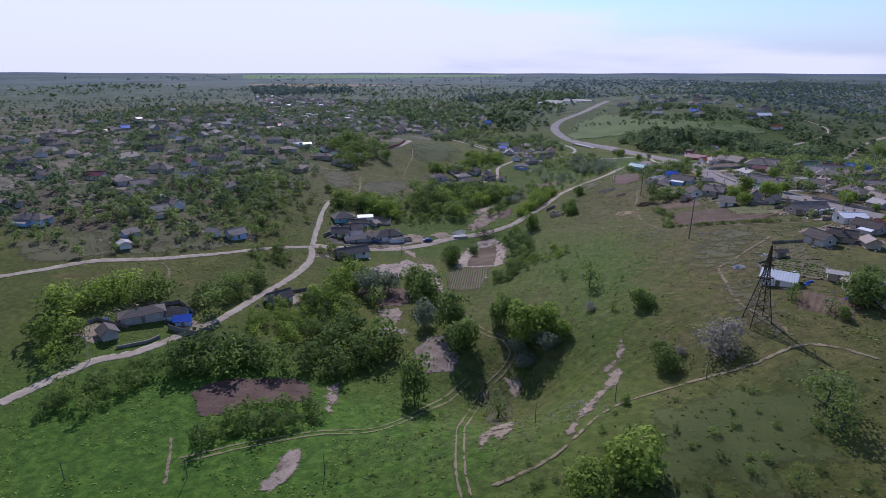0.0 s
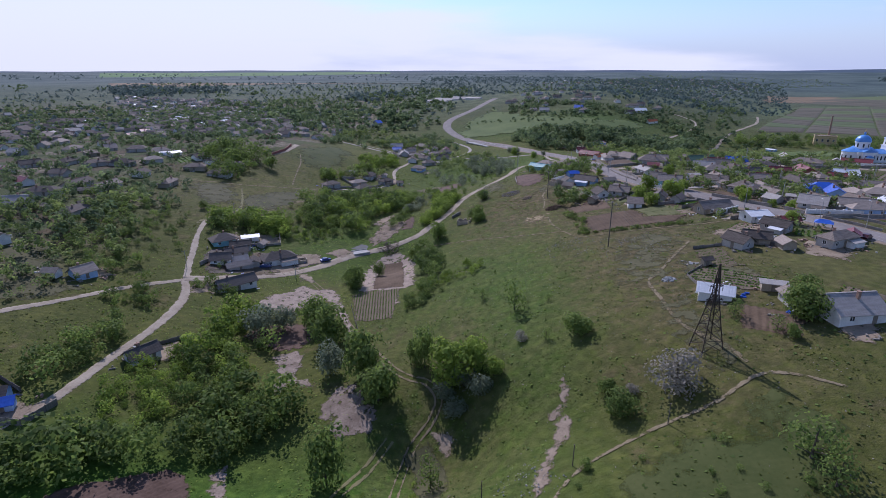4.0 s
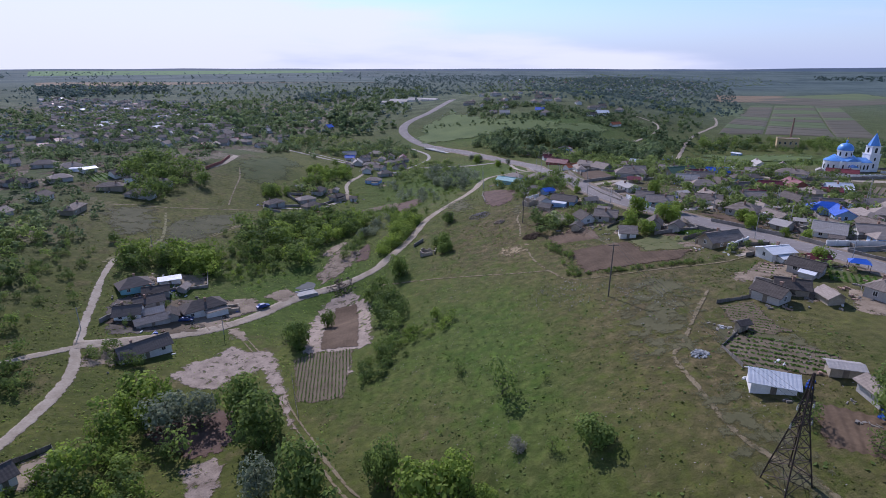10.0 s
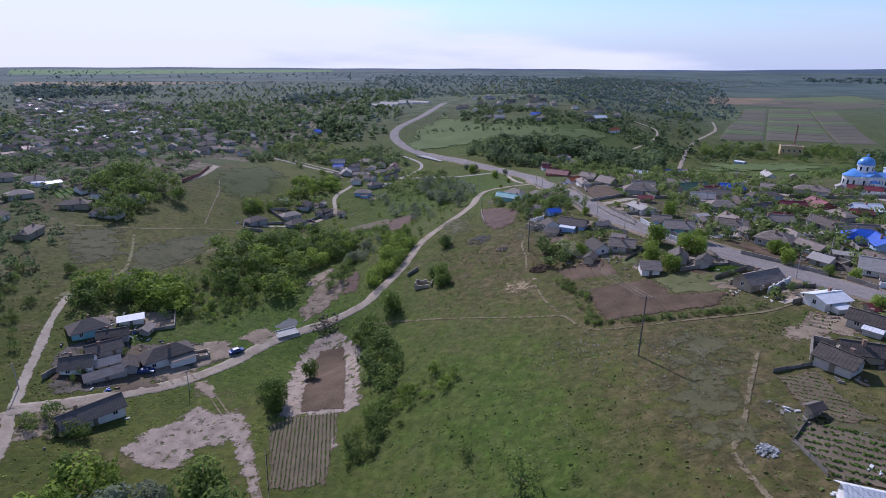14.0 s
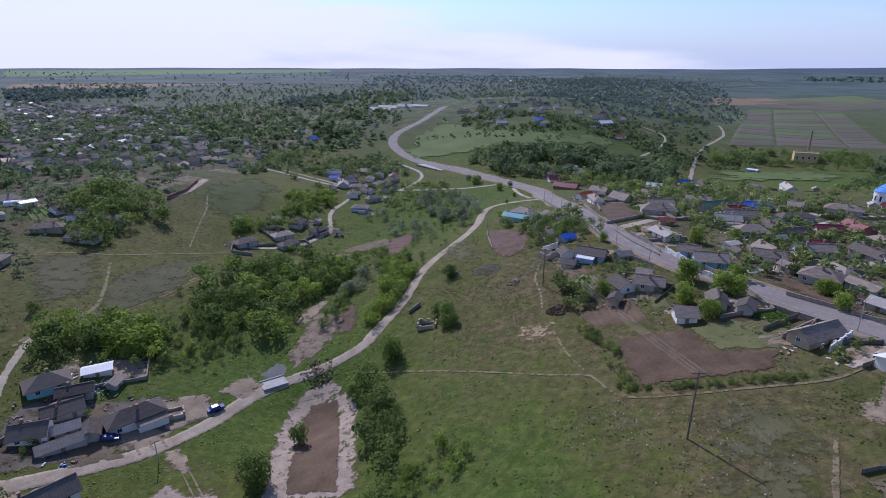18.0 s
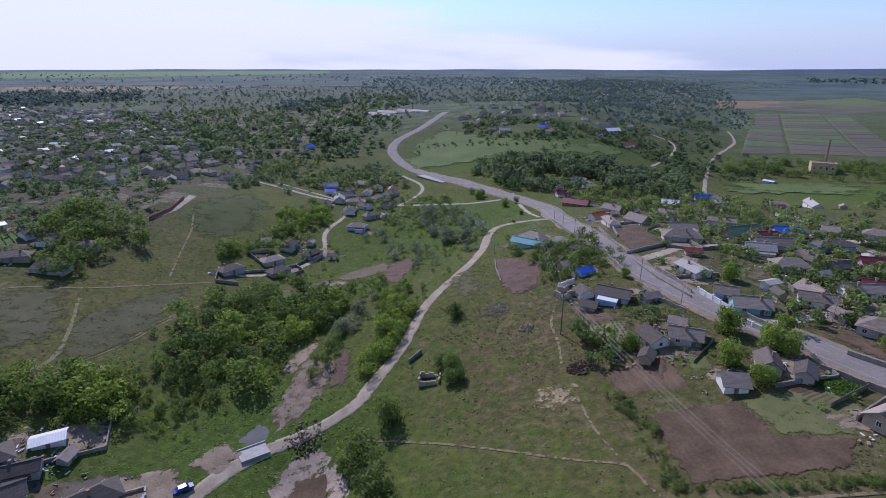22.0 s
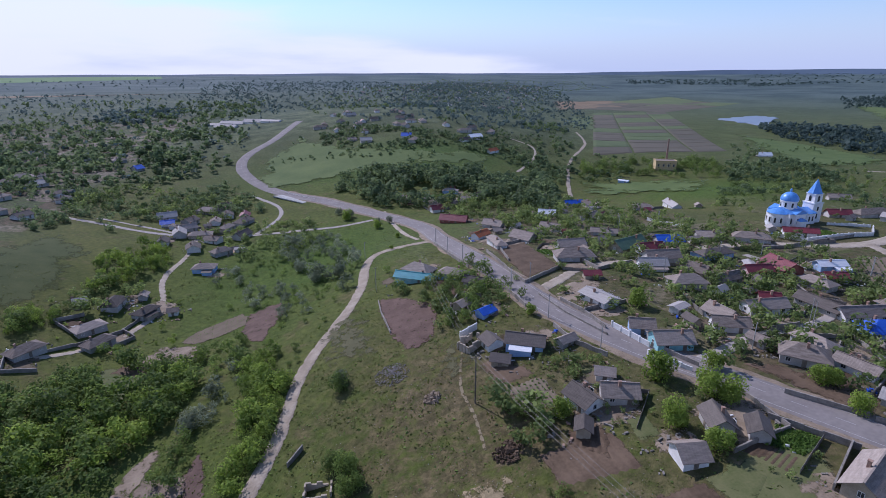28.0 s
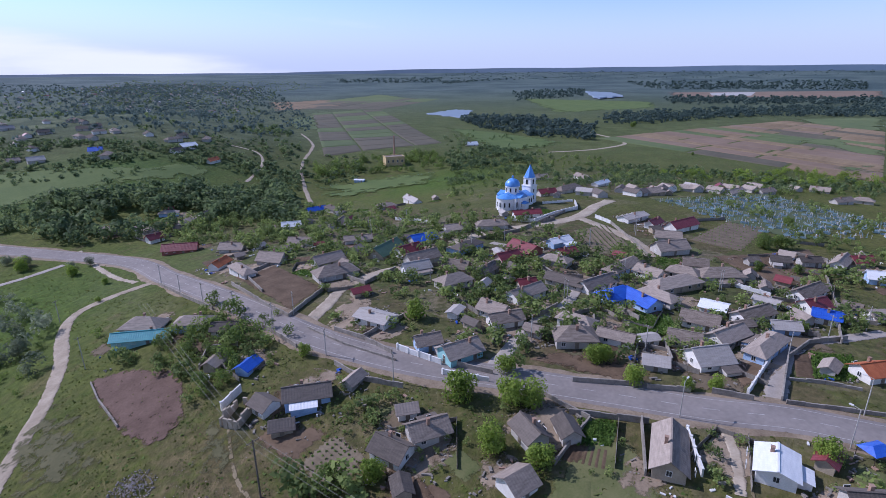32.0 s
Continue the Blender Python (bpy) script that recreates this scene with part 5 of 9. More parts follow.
def house(x, y, rot, l, w, style, name="house"):
    """A village house: style names roof, walls and, with h, a hipped roof."""
    roof, wall, hip = style[0], style[1], style.endswith("h")
    rs = random.Random(int(x * 13 + y * 7))
    hip = hip or (roof in "sd" and l > 6.5 and rs.random() < 0.35)
    w = w * 0.88
    l = l + (w * 0.55 if hip else 0.6)
    if l < 5.2 and name == "house":
        name = "shed"
    h = (2.25 if name == "house" else 1.95) + rs.uniform(-0.15, 0.25)
    flat_metal = roof in "wl" and rs.random() < 0.5
    rise = w * (0.16 if flat_metal else rs.uniform(0.26, 0.36))
    z = min(gz(x + a, y + b2) for a in (-3, 0, 3) for b2 in (-3, 0, 3)) * 0.35 + gz(x, y) * 0.65
    ob = thing(name, x, y, z, rot)
    HOUSES.append((x, y, max(l, w) / 2 + 1.5))
    far = math.hypot(x - 20, y - 190) > 260
    part("wall", *(box(-l / 2, -w / 2, -1.4, l / 2, w / 2, h) if hip else gable_walls(l, w, h, rise, 1.4)), WALLS[wall], ob)
    if hip:
        part("roof", *hip_roof(l, w, h, rise * 1.05), ROOFS[roof], ob)
    else:
        o, sl = 0.6, rise / (w / 2)
        for side in (-1, 1):
            part("roof", *slope(-l / 2 - o, l / 2 + o, side * (w / 2 + o), h - o * sl, 0, h + rise), ROOFS[roof], ob)
        if name == "house":
            part("ridge_cap", *box(-l / 2 - o, -0.16, h + rise + 0.08, l / 2 + o, 0.16, h + rise + 0.2), ROOFS[roof], ob)
    if name == "house":
        cx, cy = rs.uniform(-0.25, 0.25) * l, rs.choice((-1, 1)) * w * 0.15
        zc = h + rise * 0.6
        part("chimney", *join(box(cx - 0.28, cy - 0.28, zc - 0.5, cx + 0.28, cy + 0.28, zc + rise * 0.4 + 0.75), box(cx - 0.35, cy - 0.35, zc + rise * 0.4 + 0.75, cx + 0.35, cy + 0.35, zc + rise * 0.4 + 0.87)), M_BRICK, ob)
    if not far and name == "house" and rs.random() < 0.35:
        # a lower lean-to built against one long side, with its own roof
        side = rs.choice((-1, 1))
        a0 = rs.uniform(-0.5, 0.05) * l
        a1 = min(l / 2, a0 + rs.uniform(0.4, 0.6) * l)
        dp, ht = rs.uniform(1.8, 3.0), h - rs.uniform(0.25, 0.45)
        y0, y1 = side * w / 2, side * (w / 2 + dp)
        lean = part("lean_to", *box(a0, min(y0, y1), -1.2, a1, max(y0, y1), ht - 0.5), WALLS[rs.choice("wgygw") if wall != "b" else "b"], ob)
        part("lean_to_roof", *slope(a0 - 0.25, a1 + 0.25, y1 + side * 0.35, ht - 0.62, side * (w / 2 - 0.2), ht - 0.02, 0.08), ROOFS[rs.choice("sdslw") if roof in "sdl" else roof], lean)
    if name in ("shed", "barn"):
        opening(ob, "door", 0, -w / 2, 0, 0.9, 1.75, -90)
        return tagged(ob, f"{'small outbuilding' if name == 'shed' else 'long farm building'} with {ROOF_WORD[roof]} roof and {WALL_WORD[wall]}", name, group="village sheds" if name == "shed" else "farm buildings")
    n = max(1, int(l / 3.2))
    for side, face in ((-1, -90), (1.5, 96.4)):
        for i in range(n):
            px_ = -l / 2 + l * (i + 0.5) / n
            if side == -1 and i == n // 2:
                opening(ob, "door", px_, side * w / 2, 0, 0.95, 1.95, face)
            elif not far or i == 0:
                opening(ob, "window", px_, side * w / 2, 0.85, 1.1, 1.15, face, math.hypot(x - 20, y - 190) < 150)
    if not far:
        for side, face in ((-1, 180), (1, 0)):
            opening(ob, "window", side * l / 2, 0, 0.85, 1.0, 1.15, face, math.hypot(x - 20, y - 190) < 150)
    lab = ("hipped" if hip else "gabled") + " village house" if name == "house" else "small outbuilding"
    tagged(ob, f"{lab} with {ROOF_WORD[roof]} roof and {WALL_WORD[wall]}", name, group="village houses" if name == "house" else "village sheds")
    return ob


house(65.7, 209.9, -157, 11.2, 6, "sy")
house(43.4, 225.8, -9, 4.2, 6, "sw")
house(53.8, 231, -111, 5.6, 5.0, "dg")
house(59.1, 226.3, -126, 4.6, 4.0, "dg", "shed")
house(90.4, 244.9, -47, 5.9, 8, "sgh")
house(98.4, 249.4, -83, 6.7, 5, "sw")
house(97.1, 237.3, -75, 7.7, 4, "sw")
house(123.6, 251.2, -15, 7.1, 8, "bbh")
house(124.4, 244.4, -108, 10.2, 7, "bb")
house(144.6, 243.7, -22, 14, 8, "sy")
house(130.9, 241.9, -101, 8.5, 6, "sg")
house(122.6, 226.8, -77, 8.2, 7, "sw")
house(134.5, 227.6, -81, 5.7, 7, "ww")
house(108, 225, -70, 6.3, 6, "sg")
house(102, 217.2, -34, 7.5, 8, "lw")
house(92.4, 225, -62, 4.4, 5, "lg")
house(116.7, 218.1, -15, 9.8, 6, "sw")
house(137, 218.4, -19, 10.9, 6, "sw")
house(163.9, 236.7, -44, 10.2, 8, "sgh")
house(167.9, 212.5, -15, 11.5, 6, "sw")
house(156.4, 208.2, -27, 6.5, 6, "rw")
house(133.5, 209.8, -55, 5.7, 4, "lb")
house(150.9, 218.8, -89, 5.7, 4, "lw")
house(120.7, 190, -33, 5.8, 6, "ow")
house(201, 200, -67, 4.9, 6, "wb")
house(117, 209.4, -5, 12, 5, "sb")
house(149.8, 253.8, -97, 7.9, 6, "sw")
house(149.1, 262.8, -2, 14.9, 6, "sb")
house(105.7, 271.7, -7, 11.4, 6, "sw")
house(89.3, 270.3, -85, 7.3, 6, "sw")
house(86.7, 264.3, -26, 8.1, 6, "sw")
house(65.9, 260.9, -13, 8.4, 7, "st")
house(97.7, 294.7, -12, 7.4, 7, "sg")
house(128.3, 260.9, -11, 12.4, 6, "sw")
house(157.2, 245.5, -83, 6.8, 6, "sg")
house(123, 268.9, -84, 12, 5, "dg")
house(138.5, 283, -80, 6.6, 6, "sg")
house(213.3, 211.9, -1, 12.3, 5, "sw")
house(161.6, 194.6, -41, 4.5, 6, "sw")
house(109.4, 304.4, -66, 7.2, 6, "sy")
house(149.3, 203.9, -78, 5.4, 5, "bw")
house(144.5, 208.5, -121, 4, 4, "sg")
house(128.8, 297.7, -11, 8, 5, "rp")
house(87, 254.5, -77, 4, 4, "sg")
house(20.4, 349.4, -47, 7.5, 8, "sgh")
house(17.5, 341.5, -33, 14.7, 5, "tt")
house(29.9, 334.3, -42, 7, 6, "sb")
house(33.8, 321.1, -39, 6, 5, "dg")
house(24.7, 306.5, 35, 4.1, 4, "sy")
house(29.3, 297.5, 28, 4.5, 4, "bb")
house(32.7, 275.4, -30, 9, 6, "db")
house(25.1, 280.4, -81, 4.2, 5, "dw")
house(34.7, 248.3, -77, 6.2, 6, "dw")
house(42.1, 246.6, -21, 6.7, 6, "sg")
house(63.3, 290.7, -75, 9.3, 7, "lw")
house(63.6, 270, -23, 5.3, 5, "sb")
house(72.2, 310.4, -13, 4.6, 4, "ry")
house(77.3, 332.1, -13, 10.4, 8, "sgh")
house(58.8, 387.1, 33, 8.1, 5, "ow")
house(73.3, 370.8, -58, 9.3, 8, "sg")
house(98.9, 314.4, -16, 8.8, 6, "lw")
house(58.9, 366.3, -91, 11.3, 5, "sw")
house(45.2, 505.3, -76, 13.4, 5, "sg")
house(60, 487.9, -79, 13.8, 6, "sg")
house(58.2, 467.9, 9, 6.5, 6, "rw")
house(80.2, 514.4, -27, 7.9, 5, "sb")
house(59.7, 435.4, -33, 14.1, 7, "rr")
house(73.9, 410.3, -46, 9.5, 7, "sg")
house(95.1, 386.3, -45, 10.1, 7, "sw")
house(113.4, 429.4, -27, 8.5, 6, "ww")
house(145, 494.1, -78, 12.8, 7, "dg")
house(111.1, 366.4, -30, 10.7, 5, "sw")
house(106.1, 340.5, 18, 14.9, 9, "gy")
house(110.8, 332.4, -2, 9.3, 7, "rw")
house(107.6, 321, -9, 11.7, 7, "sg")
house(125.5, 340.4, -13, 9.8, 7, "bg")
house(84.4, 348.2, -4, 10.3, 7, "sg")
house(82.6, 679.7, -20, 8.6, 8, "bw")
house(151.3, 674.9, 9, 12.7, 10, "ww")
house(148, 698.9, 21, 12.7, 6, "sg")
house(137, 661.4, 28, 11.3, 6, "dw")
house(155.3, 634.2, 35, 13.3, 6, "ow")
house(31.3, 696.8, 8, 6.9, 7, "sg")
house(46.5, 849.8, 24, 11.1, 7, "lg")
house(153.3, 471.6, -4, 11.3, 6, "bg")
house(158.2, 457.8, -97, 16, 6, "dg")
house(128.8, 408.1, 35, 11.4, 6, "sw")
house(175.1, 427.9, -21, 7.9, 6, "sg")
house(195.6, 427.7, -107, 16, 6, "lw")
house(244.6, 552.7, -56, 7.6, 4, "wb")
house(99.6, 500.2, 23, 9.6, 6, "sg")
house(80.1, 488, 28, 9.3, 6, "sg")
house(146.4, 341.2, -24, 9.9, 7, "sg")
house(159, 331.6, -37, 10.3, 7, "sgh")
house(129.3, 318.6, 2, 10.9, 6, "db")
house(141, 299.4, -96, 10.8, 9, "rr")
house(157.5, 295, -11, 9.1, 5, "wb")
house(212.5, 291.9, -10, 13.8, 7, "lw")
house(209, 280.3, 1, 8.4, 5, "rw")
house(215.3, 270.7, -13, 14.6, 7, "rw")
house(194.7, 267.6, -59, 8.8, 6, "sg")
house(180.6, 260.5, -30, 11.7, 8, "sg")
house(292.2, 320.1, -21, 12.7, 9, "sy")
house(356.7, 294.2, -9, 16, 6, "sg")
house(387.3, 284.2, -24, 11.5, 6, "sg")
house(438, 263.3, -85, 11, 7, "sg")
house(389.8, 242.1, -28, 12.8, 6, "sg")
house(406.3, 233.4, -83, 7.6, 6, "sg")
house(331.6, 391.7, -119, 16, 6, "sw")
house(305.2, 361.6, 0, 14.7, 5, "ww")
house(256.9, 356, -3, 16, 7, "sg")
house(236.6, 357, -23, 9.7, 6, "rg")
house(308.3, 414.1, -28, 11.6, 6, "sg")
house(196.5, 227.4, -65, 5, 5, "dg")
house(204.6, 220.1, -50, 6, 5, "dg")
house(220.7, 207.5, -40, 6.7, 6, "ry")
house(111.6, 276, -28, 4.7, 5, "ry")
house(113.7, 294.5, 9, 8.2, 5, "sg")
house(148.4, 285.5, -19, 6, 5, "rg")
house(169.7, 246.7, -62, 6.9, 6, "sg")
house(183.5, 330.8, -31, 12.3, 5, "rw")
house(-122.0, 223.5, 42, 5.6, 8, "dth")
house(-114.6, 232.6, 28, 6.0, 4.6, "ww", "shed")
house(-114.0, 222.4, 24, 7.0, 5, "dg")
house(-112.6, 215.2, 38, 7.6, 6, "dg")
house(-114.0, 206.2, 18, 6.6, 6.5, "dw")
house(-106.0, 204.4, 40, 8.6, 3.6, "sg", "shed")
house(-108.2, 209.4, 36, 4.6, 3.4, "lg", "shed")
house(-102.6, 209.6, 118, 5.0, 4.2, "dg", "shed")
house(-95.6, 216.0, 42, 9.0, 7.4, "dw")
house(-99.2, 187.6, 47, 12.0, 6.2, "dw")
house(73.4, 195.6, 15, 6.4, 6.5, "ww")
house(57.5, 168.5, -60, 5.6, 5, "dg")
house(63.5, 171.5, -20, 5.8, 5, "dy")
house(-122.9, 105.3, 50, 8.2, 5.6, "dg")
house(-115.6, 110.6, 24, 4.2, 4.6, "db")
house(-111.8, 108.6, 30, 3.2, 3.4, "bb", "shed")
house(-98.3, 134.8, 60, 6.6, 5.0, "dw")
house(-123.4, 94.4, -28, 4.2, 4.2, "dg", "shed")
house(-143.3, 172.2, 66, 5.7, 6, "sb")
house(-180.7, 171.7, 60, 6.4, 7, "sg")
house(-184.3, 183.6, -18, 10, 5, "sw")
house(-203.8, 266.1, 90, 14.4, 7, "sg")
house(-225.2, 336.8, 45, 6.6, 8, "sgh")
house(-469.1, 422.3, 55, 6.6, 9, "bg")
house(-290.8, 258.6, 91, 16, 10, "sg")
house(-223.7, 358, 57, 6.6, 6, "ww")
house(-114.5, 348, 50, 6.6, 7, "sg")
house(-217.3, 263.5, 92, 14.3, 7, "dg")
house(-200.6, 459.6, 56, 6.6, 8, "rr")
house(-206, 551.1, 64, 6.6, 8, "sgh")
house(-279.9, 290.2, 131, 6.6, 7, "rg")
house(-170.8, 147.5, 77, 4.4, 4, "sb")
house(-184, 220.9, 94, 9.1, 6, "dg")
house(-357.7, 312, 92, 6.6, 8, "sg")
house(-363.5, 650.7, 83, 6.6, 9, "sg")
house(-267.5, 540.2, 80, 6.6, 7, "lw")
house(-343.2, 386.5, 108, 6.6, 8, "sg")
house(-574.3, 476.6, 66, 6.6, 9, "sg")
house(-374.7, 449.8, 96, 6.6, 8, "sg")
house(-282.9, 376.2, 51, 6.6, 8, "sg")
house(-669.7, 695.7, 63, 6.6, 9, "lg")
house(-324.3, 476.1, 57, 6.6, 9, "rg")
house(-217.1, 197.5, 67, 6.6, 7, "sg")
house(-101.4, 365.4, 41, 6.6, 7, "sg")
house(-95.1, 354.1, 51, 6.6, 6, "sg")
house(60.3, 124.7, 12, 9, 9, "lw")
house(82.4, 168.2, 28, 7.5, 5, "sg")
house(-98.4, 386, 82, 6.6, 7, "dg")
house(-85.5, 378.9, 60, 6.6, 6, "dg")
house(-86.7, 490.9, 22, 6.6, 6, "sg")
house(-100.5, 501.2, 9, 6.6, 6, "bw")
house(-64, 443.5, 36, 6.6, 6, "sg")
house(-69.2, 421.6, -9, 6.6, 7, "sb")
house(-95, 461.6, 91, 6.6, 6, "dg")
house(-66.1, 489.2, 59, 6.6, 6, "sg")
house(-155, 667.6, 52, 6.6, 9, "bg")
house(-178.8, 704.1, 30, 6.6, 9, "sg")
house(74, 183, -50, 6.5, 5, "dg")

for bx, by, bl in ((-127.1, 954.6, 34), (-98.5, 927.8, 40), (-72.0, 912.0, 30), (-50.5, 892.0, 26), (-106.0, 896.5, 30)):
    house(bx, by, -32, bl, 11, "lw", "barn")
CHURCH = (199.5, 350.3, 1.4)
garden_wall([(37.0, 391.2), (37.1, 362.5), (38.0, 341.3)], 1.3, "stone")
garden_wall([(41.6, 314.7), (41.8, 296.1)], 1.3, "stone")
garden_wall([(51.4, 358.4), (49.1, 327.4), (49.3, 313.7)], 1.3, "stone")
garden_wall([(49.3, 313.7), (66.8, 323.3), (70.0, 330.7)], 1.3, "stone")
garden_wall([(18.8, 288.5), (24.4, 290.8)], 2, "white")
garden_wall([(58.0, 274.9), (59.2, 268.4), (60.5, 261.8)], 1.6, "white")
garden_wall([(49.1, 302.8), (50.5, 288.1), (54.4, 271.2)], 0.7, "stone")
garden_wall([(1.9, 332.7), (1.2, 321.4), (1.5, 305.2)], 0.8, "hedge")
garden_wall([(43.9, 281.7), (44.4, 271.5), (48.7, 261.8)], 1.3, "stone")
garden_wall([(53.2, 295.9), (55.5, 285.0), (55.9, 274.6)], 1.3, "stone")
garden_wall([(55.9, 286.4), (70.7, 287.8)], 1.3, "stone")
garden_wall([(25.7, 310.7), (25.7, 294.7)], 1.3, "wood")
garden_wall([(94.4, 206.3), (112.3, 207.4), (120.1, 210.0)], 1.5, "white")
garden_wall([(96.6, 200.8), (117.3, 204.9), (130.5, 203.6), (140.0, 197.5)], 1.3, "stone")
garden_wall([(106.7, 202.2), (110.3, 196.4), (112.7, 190.2)], 0.8, "stone")
garden_wall([(96.1, 199.9), (99.4, 194.2), (104.7, 185.2)], 0.9, "stone")
garden_wall([(74.6, 235.2), (82.6, 223.4)], 1.3, "stone")
garden_wall([(82.7, 222.2), (87.4, 215.0)], 1.3, "stone")
garden_wall([(90.0, 211.8), (92.9, 204.8)], 1.3, "stone")
garden_wall([(65.4, 250.1), (61.3, 262.1)], 1.3, "stone")
garden_wall([(133.5, 289.0), (123.9, 266.9), (123.7, 258.6)], 1.3, "stone")
garden_wall([(201.3, 214.5), (165.9, 204.6), (161.2, 192.3)], 1.3, "stone")
garden_wall([(71.5, 217.9), (59.0, 210.9)], 1.6, "stone")
garden_wall([(73.8, 210.2), (64.8, 203.9)], 1.6, "white")
garden_wall([(68.7, 221.1), (57.3, 215.5)], 1.3, "wood")
garden_wall([(64.7, 229.6), (72.0, 216.6)], 1.3, "stone")
garden_wall([(79.4, 201.6), (66.6, 197.0)], 1.2, "wood")
garden_wall([(161.5, 232.6), (160.3, 220.1)], 1.3, "white")
garden_wall([(58.0, 258.7), (62.6, 248.8)], 1.3, "white")
garden_wall([(96.8, 260.5), (107.2, 261.3)], 1.3, "stone")
garden_wall([(107.3, 249.5), (97.0, 242.8)], 1.3, "stone")
garden_wall([(195.3, 224.8), (196.2, 213.5)], 1.3, "wood")
garden_wall([(122.9, 245.6), (132.5, 236.3)], 1.3, "wood")
garden_wall([(106.1, 229.0), (96.9, 223.1)], 1.3, "stone")
garden_wall([(114.9, 214.3), (117.1, 209.2)], 1.3, "stone")
garden_wall([(162.4, 204.0), (136.3, 198.0)], 1.3, "stone")
garden_wall([(173.9, 332.2), (177.7, 321.9), (196.7, 322.5), (211.7, 321.0), (225.0, 331.0)], 1.8, "white")
garden_wall([(212.0, 341.9), (227.1, 333.5)], 1.2, "white")
garden_wall([(202.7, 305.4), (199.1, 295.6)], 1.6, "white")
garden_wall([(199.1, 295.6), (181.5, 275.6), (168.8, 263.0)], 1.3, "stone")
garden_wall([(144.1, 324.4), (162.6, 318.8), (202.2, 321.8)], 1.3, "stone")
garden_wall([(134.0, 289.4), (125.0, 269.0), (126.3, 260.1)], 1.3, "stone")
garden_wall([(232.3, 273.3), (251.8, 264.9)], 1.3, "wood")
garden_wall([(229.8, 239.2), (239.4, 222.2)], 1.3, "wood")
garden_wall([(64.4, 392.9), (54.0, 340.1)], 1.2, "stone")
garden_wall([(111.0, 398.1), (110.5, 366.0)], 1.3, "wood")
garden_wall([(57.9, 363.6), (72.8, 369.0)], 1.3, "stone")
garden_wall([(78.5, 337.1), (79.1, 317.3), (95.9, 322.0)], 1.3, "stone")
garden_wall([(116.5, 368.6), (117.3, 343.3)], 1.3, "wood")
garden_wall([(149.8, 388.1), (151.2, 361.0)], 1.3, "white")
garden_wall([(-116.8, 90.8), (-112.5, 96.3), (-111.8, 99.8)], 0.8, "stone")
garden_wall([(-168.6, 386.1), (-166.3, 404.3), (-169.7, 426.6)], 1.8, "red")
garden_wall([(-55.0, 177.5), (-50.5, 165.3), (-47.9, 158.7)], 1.2, "wood")
garden_wall([(-109.7, 349.5), (-100.2, 355.9), (-90.8, 364.3), (-85.3, 378.1)], 1.2, "stone")
garden_wall([(43.8, 155.0), (38.8, 150.6), (39.0, 143.1)], 0.7, "wood")
garden_wall([(46.2, 169.1), (55.0, 170.3)], 0.8, "wood")
garden_wall([(-29.5, 264.1), (-25.9, 268.0)], 1.3, "stone")
POLES = [(38.2, 392.9, 7.5, "street"), (37.5, 369.3, 7.5, "street"), (38.2, 349.8, 7.5, "street"), (40.7, 331.5, 7.5, "street"), (43.5, 312.1, 7.5, "street"), (44.7, 286.7, 7.5, "street"), (48.7, 265.1, 7.5, "street"), (77.5, 213.1, 8, "lamp"), (88.5, 188.1, 8, "lamp"), (102.1, 188.3, 8, "lamp"), (111.8, 261.1, 7, "street"), (136.3, 200.8, 7, "street"), (117.3, 204.9, 7, "street"), (97.9, 230.0, 7, "street"), (154.4, 232.4, 7, "street"), (150.8, 195.2, 7, "street"), (164.8, 285.5, 7, "street"), (191.4, 279.8, 7, "street"), (145.6, 260.6, 7, "street"), (130.4, 317.1, 7, "street"), (376.9, 309.3, 7, "street"), (354.2, 318.8, 7, "street"), (81.6, 491.4, 7, "street"), (145.6, 374.1, 7, "street"), (126.8, 379.7, 7, "street"), (132.1, 417.5, 7, "street"), (2.7, 343.5, 10, "street"), (-9.5, 89.3, 4, "post"), (4.8, 93.2, 4, "post"), (21.0, 100.3, 4, "post"), (-43.0, 66.9, 4, "post"), (-67.2, 60.4, 4, "post"), (-87.9, 53.4, 4, "post"), (-117.7, 84.0, 7, "street"), (-121.4, 194.8, 7, "street"), (-83.4, 202.7, 6, "street"), (-131.4, 253.5, 7, "street"), (4.9, 394.9, 8, "street")]
TALL_POLES = [(26.0, 182.7, 14.0), (13.8, 260.4, 12.5)]
PYLON = (32.1, 117.1)
CEMETERY = [(269.2, 306.8), (376.9, 283.0), (330.4, 212.8), (282.0, 207.1), (239.0, 235.9), (251.5, 282.9)]
DIRT_MOUND = (15.0, 242.8)
LUMBER = (60.6, 288.5)
UNFINISHED = (-88.0, 219.6)
TRUCK = (-78.2, 222.5)
TRAILER = (-97.7, 208.7)
RUIN = (-23.1, 252.9)
SHED_HILL = (40.2, 136.4)
HUT = (45.0, 156.0)
RUBBLE = (34.2, 149.4)
BRIDGE = (-66.8, 235.6)
YELLOW = (305.8, 581.7)
GREENHOUSE = (-228.8, 360.8)
STONES1 = (15.8, 190.2)
STONES2 = (-1.9, 283.1)
MOUND = (5.2, 267.5)
CAR = (94.1, 175.0)
RUINBLOCK = (20.5, 283.4)
TENT = (87.9, 184.7)
WHITEFARM = (480.5, 642.5)
MAINBRIDGE = (-27.0, 554.5)
LEFTBARN = (-207.6, 139.0)
UPPER_VILLAGE = [(-647.4, 891.3), (-480.4, 881.0), (-275.8, 682.5), (-191.5, 515.3), (-199.1, 452.9), (-244.4, 459.9), (-267.5, 447.4), (-297.5, 449.2)]
